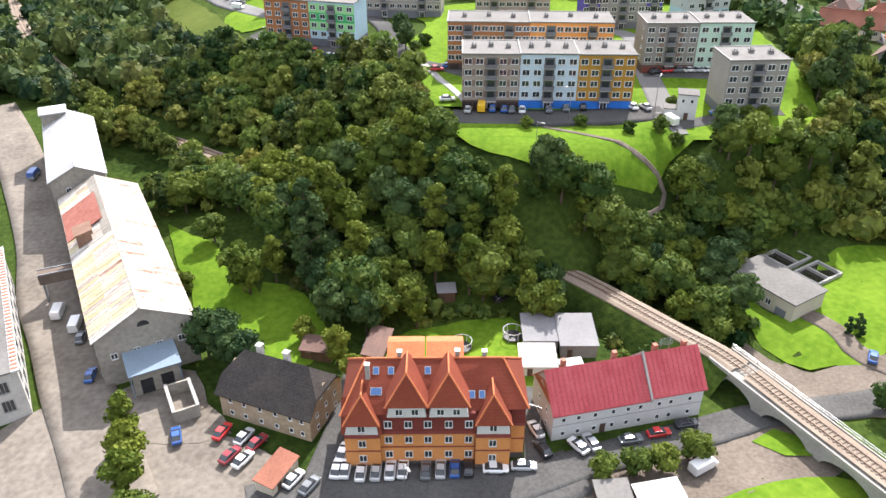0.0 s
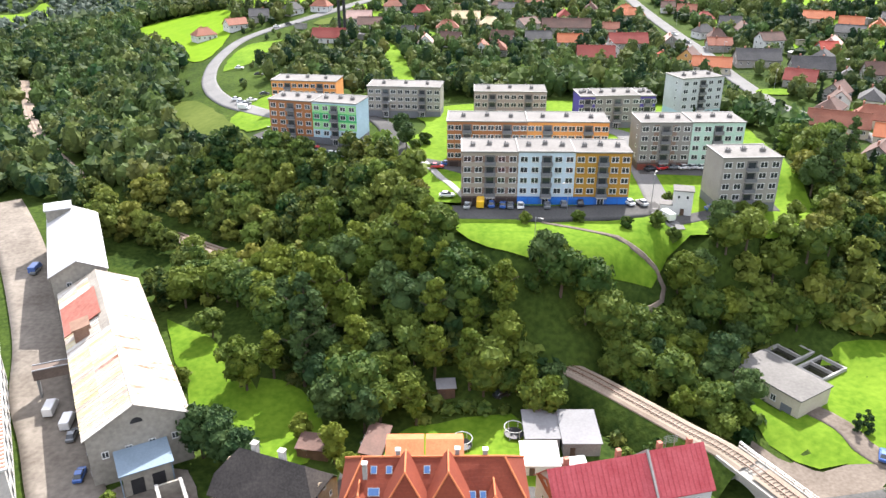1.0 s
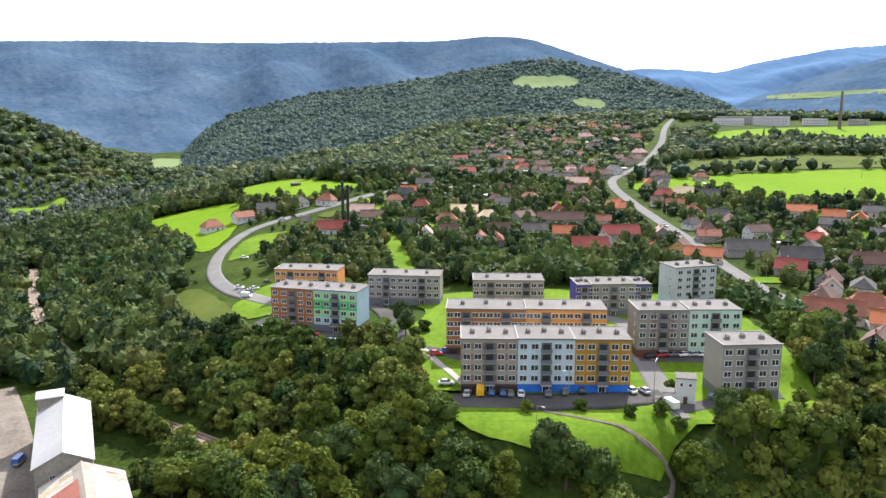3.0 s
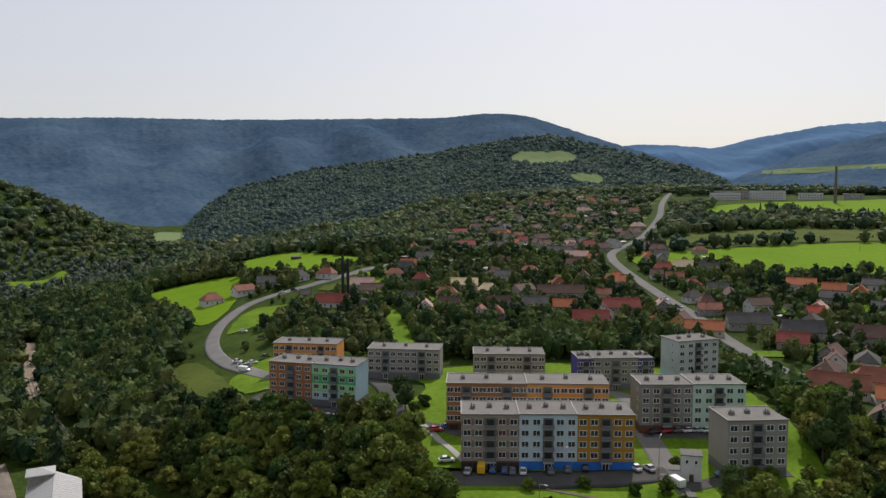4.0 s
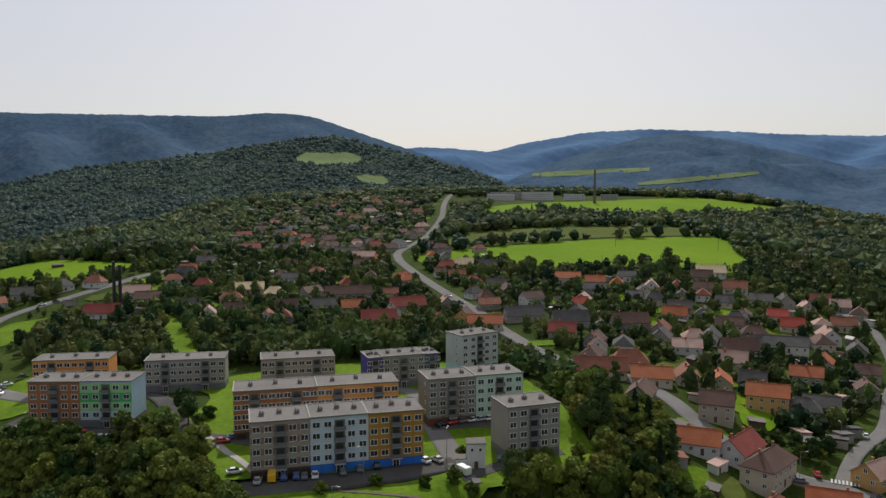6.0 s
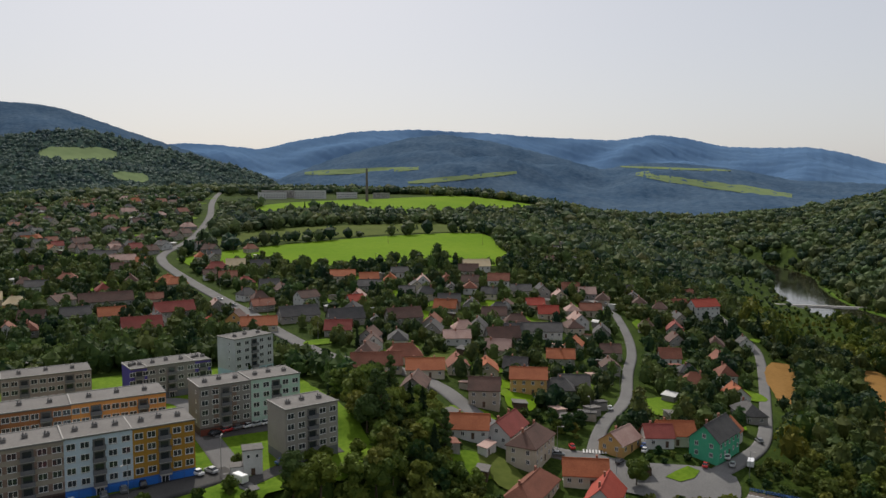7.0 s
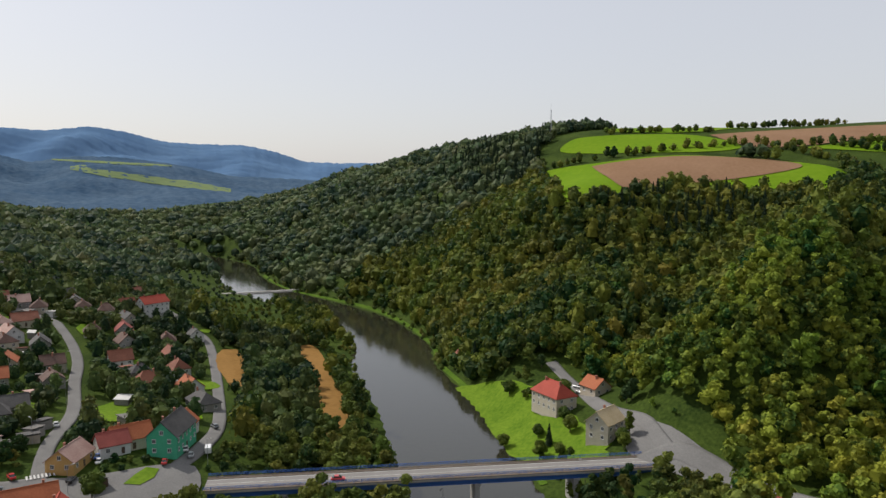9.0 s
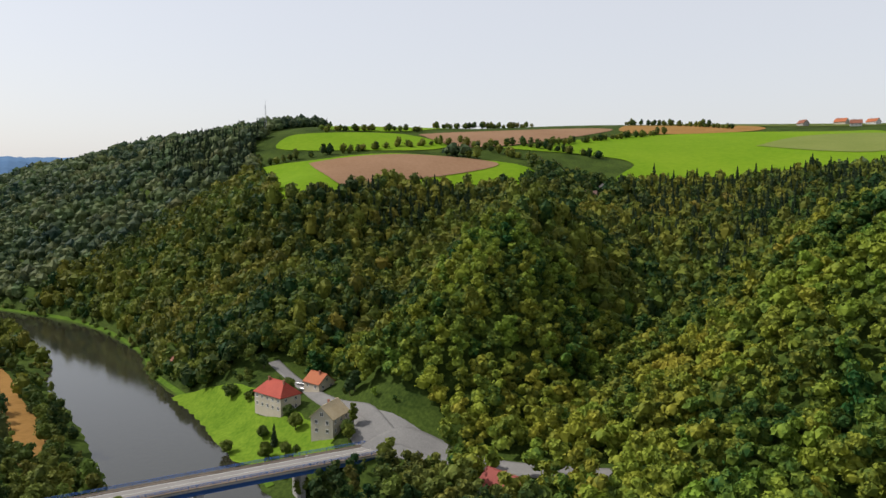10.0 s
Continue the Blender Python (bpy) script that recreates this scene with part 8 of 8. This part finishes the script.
CARS_YARD = [
    (-37.9, 94.1, 70, 'red'), (-33.9, 92.9, 65, 'silver'), (-31.4, 91.6, 60, 'darkred'), (-35.3, 88.7, 60, 'darkred'), (-32.9, 87.8, 60, 'white'), (-45.5, 93.1, 110, 'blue'),
    (-66.2, 108.5, 100, 'blue'), (12.3, 131.8, 35, 'black'), (-14.9, 120.6, 75, 'white'), (-111.8, 186.2, 95, 'grey'), (83.3, 114.4, 60, 'blue'), (-72.7, 119.9, 100, 'grey'),
]
CARS_ESTATE = [
    (6.1, 181.1, 80, 'silver'), (12.3, 181.9, 85, 'blue'), (15.2, 181.5, 85, 'blue'), (17.1, 181.1, 85, 'grey'), (19.7, 181.1, 85, 'white'), (26.5, 181.1, 85, 'grey'),
    (30.9, 182.2, 85, 'grey'), (35.3, 183.0, 85, 'black'), (47.9, 183.4, 110, 'white'), (51.2, 183.0, 110, 'silver'), (60.7, 211.4, 20, 'black'), (64.3, 212.1, 20, 'red'),
    (67.9, 212.6, 20, 'grey'), (70.9, 212.6, 20, 'white'), (73.5, 212.6, 20, 'silver'), (76.3, 212.6, 20, 'white'), (68.8, 180.4, 10, 'blue'), (0.9, 188.8, 5, 'white'),
    (-2.1, 214.5, 5, 'red'), (1.3, 217.1, 5, 'blue'),
]
CARS_WEST = [
    (-60.1, 249.9, -20, 'white'), (-55.0, 247.3, -20, 'silver'), (-49.8, 244.0, -15, 'blue'), (-42.9, 240.8, -15, 'red'), (-40.0, 234.1, 70, 'grey'), (-37.9, 233.6, 70, 'blue'),
    (-35.9, 233.1, 70, 'white'), (-33.9, 232.7, 70, 'white'), (-31.4, 232.6, 70, 'silver'), (-90.1, 326.2, 20, 'white'), (-86.7, 321.0, 20, 'silver'), (-83.6, 317.3, 20, 'grey'),
    (-82.2, 321.5, 20, 'white'), (-78.3, 329.1, 10, 'black'), (-101.5, 379.0, 0, 'white'), (-87.7, 361.0, 0, 'black'), (131.2, 441.8, -60, 'white'), (132.0, 417.5, -60, 'grey'),
    (28.4, 497.1, 0, 'silver'), (-103.0, 481.4, 0, 'white'), (-96.4, 484.9, 0, 'black'),
]
CARS_VILLAGE = [
    (203.7, 197.7, 50, 'white'), (166.2, 177.9, 60, 'red'), (158.3, 175.5, -40, 'grey'), (157.2, 177.9, -40, 'silver'), (191.5, 145.4, 30, 'red'), (202.8, 145.9, 35, 'white'),
    (200.2, 142.2, 35, 'silver'), (186.2, 165.4, 30, 'blue'), (183.8, 162.8, 30, 'white'), (171.9, 162.3, 20, 'black'), (131.8, 208.4, 20, 'white'), (134.8, 201.5, 30, 'white'),
    (190.0, 447.5, -60, 'white'), (137.5, 402.9, -55, 'white'), (164.6, 220.5, -40, 'grey'),
]
CARS_RIVER = [
    (194.5, 89.0, -65.7, 'red'),
    (277.3, 35.4, 30, 'darkred'), (281.4, 34.3, 30, 'grey'), (307.4, 33.2, 60, 'silver'), (299.1, 31.1, 60, 'white'), (228.9, 152.4, 60, 'grey'),
]
VANS = [
    (-80.4, 127.7, 100, 'white'), (-75.4, 124.1, 100, 'white'), (-112.2, 187.1, 95, 'blue'),
]
VANS2 = [
    (55.3, 174.5, 110, 'white'), (9.5, 182.2, 85, 'yellow'), (-83.1, 310.8, -20, 'white'),
]
VANS3 = [
    (206.9, 140.3, 30, 'white'),
]
PICK = [
    (42.1, 86.4, 30, 'white'),
]
CAR_PAINT = {"white": (0.72, 0.72, 0.72), "silver": (0.42, 0.43, 0.44), "grey": (0.13, 0.14, 0.15), "black": (0.02, 0.02, 0.025), "blue": (0.03, 0.09, 0.30), "red": (0.50, 0.03, 0.03), "darkred": (0.22, 0.02, 0.03), "yellow": (0.75, 0.45, 0.02)}
CAR_MAT = {}
for key, rgb in CAR_PAINT.items():
    m, n, l, b = shader("car_paint_" + key, 0.3, 0.2, 0.5)
    b.inputs["Base Color"].default_value = (*rgb, 1)
    b.inputs["Coat Weight"].default_value = 0.5
    CAR_MAT[key] = m
RUBBER = mottled("tyre_rubber", (0.02, 0.02, 0.02), (0.035, 0.035, 0.035), 2, 9)
LIGHT_GLASS, n_, l_, b_ = shader("headlight_glass", 0.1, 0.0, 0.6)
b_.inputs["Base Color"].default_value = (0.6, 0.6, 0.58, 1)


def hull(sections):
    """A body lofted through sections of x, half width, low and high."""
    s = Solid()
    rings = []
    for x, w, z0, z1 in sections:
        c = min(0.14, (z1 - z0) * 0.3)
        rings.append([(x, -w + c, z0), (x, w - c, z0), (x, w, z0 + c), (x, w, z1 - c), (x, w - c, z1), (x, -w + c, z1), (x, -w, z1 - c), (x, -w, z0 + c)])
    v = [p for r in rings for p in r]
    f = [tuple(range(8))[::-1], tuple(len(v) - 8 + i for i in range(8))]
    for i in range(len(rings) - 1):
        f += [(i * 8 + k, i * 8 + (k + 1) % 8, i * 8 + 8 + (k + 1) % 8, i * 8 + 8 + k) for k in range(8)]
    return s.add(v, f)


CAR_SHAPES = {"car": ([(-2.1, 0.72, 0.35, 0.85), (-1.95, 0.84, 0.25, 0.95), (-0.8, 0.88, 0.22, 0.95), (0.8, 0.88, 0.22, 0.95), (1.7, 0.84, 0.24, 0.82), (2.1, 0.7, 0.35, 0.7)],
                      [(-1.8, 0.68, 0.9, 0.98), (-1.2, 0.7, 0.9, 1.42), (0.2, 0.7, 0.9, 1.46), (1.1, 0.7, 0.9, 0.97)], (-1.05, 0.15, 0.62, 1.47)),
              "van": ([(-2.6, 0.92, 0.4, 2.05), (-2.5, 0.98, 0.3, 2.15), (1.2, 0.98, 0.28, 2.15), (1.9, 0.95, 0.3, 1.25), (2.6, 0.85, 0.35, 0.95)],
                      [(1.22, 0.9, 1.15, 2.0), (1.3, 0.9, 1.15, 1.98), (1.95, 0.85, 1.15, 1.3)], None)}
BODY, CABIN, ROOFTOP = {}, {}, {}
WHEEL = Solid().tube((0, -0.11, 0), (0, 0.11, 0), 0.31, 0.31, 12).tube((0, -0.12, 0), (0, 0.12, 0), 0.18, 0.18, 8, 1).mesh("wheel", RUBBER, STEEL)
LAMP_UNIT = Solid().box(-0.04, 0.04, -0.17, 0.17, -0.07, 0.07).mesh("headlight", LIGHT_GLASS)


def vehicle(x, y, rot, colour, kind="car"):
    if (kind, colour) not in BODY:
        b, c, r = CAR_SHAPES[kind]
        BODY[kind, colour] = hull(b).mesh("body", CAR_MAT[colour])
        CABIN[kind] = CABIN.get(kind) or hull(c).mesh("cabin_glass", GLASS)
        ROOFTOP[kind, colour] = Solid().box(r[0], r[1], -r[2], r[2], 1.43, r[3] + 0.03).mesh("car_roof", CAR_MAT[colour]) if r else None
    z = max(float(ground(x, y)) + 0.55, 0)
    if math.hypot(x - 208, y - 64) < 40 and ground(x, y) < 11:
        z = 12.87
    c = thing("van" if kind == "van" else "car", f"parked {colour} {'delivery van' if kind == 'van' else 'passenger car'} on the asphalt".replace("darkred", "dark red"), kind, turned(x, y, z, rot), "parked vehicles")
    part("body", BODY[kind, colour], c)
    part("cabin_glass", CABIN[kind], c)
    if ROOFTOP[kind, colour]:
        part("car_roof", ROOFTOP[kind, colour], c)
    ax = 1.3 if kind == "car" else 1.6
    for sx in (-ax, ax):
        for sy in (-0.78, 0.78):
            part("wheel", WHEEL, c, turned(sx, sy * (1 if kind == "car" else 1.1), 0.31))
    for sy in (-0.55, 0.55):
        part("headlight", LAMP_UNIT, c, turned(2.05 if kind == "car" else 2.55, sy, 0.62 if kind == "car" else 0.75))


for row in CARS_STREET + CARS_YARD + CARS_ESTATE + CARS_WEST + CARS_VILLAGE + CARS_RIVER:
    vehicle(*row)
for row in VANS + VANS2 + VANS3 + PICK:
    vehicle(*row, "van")
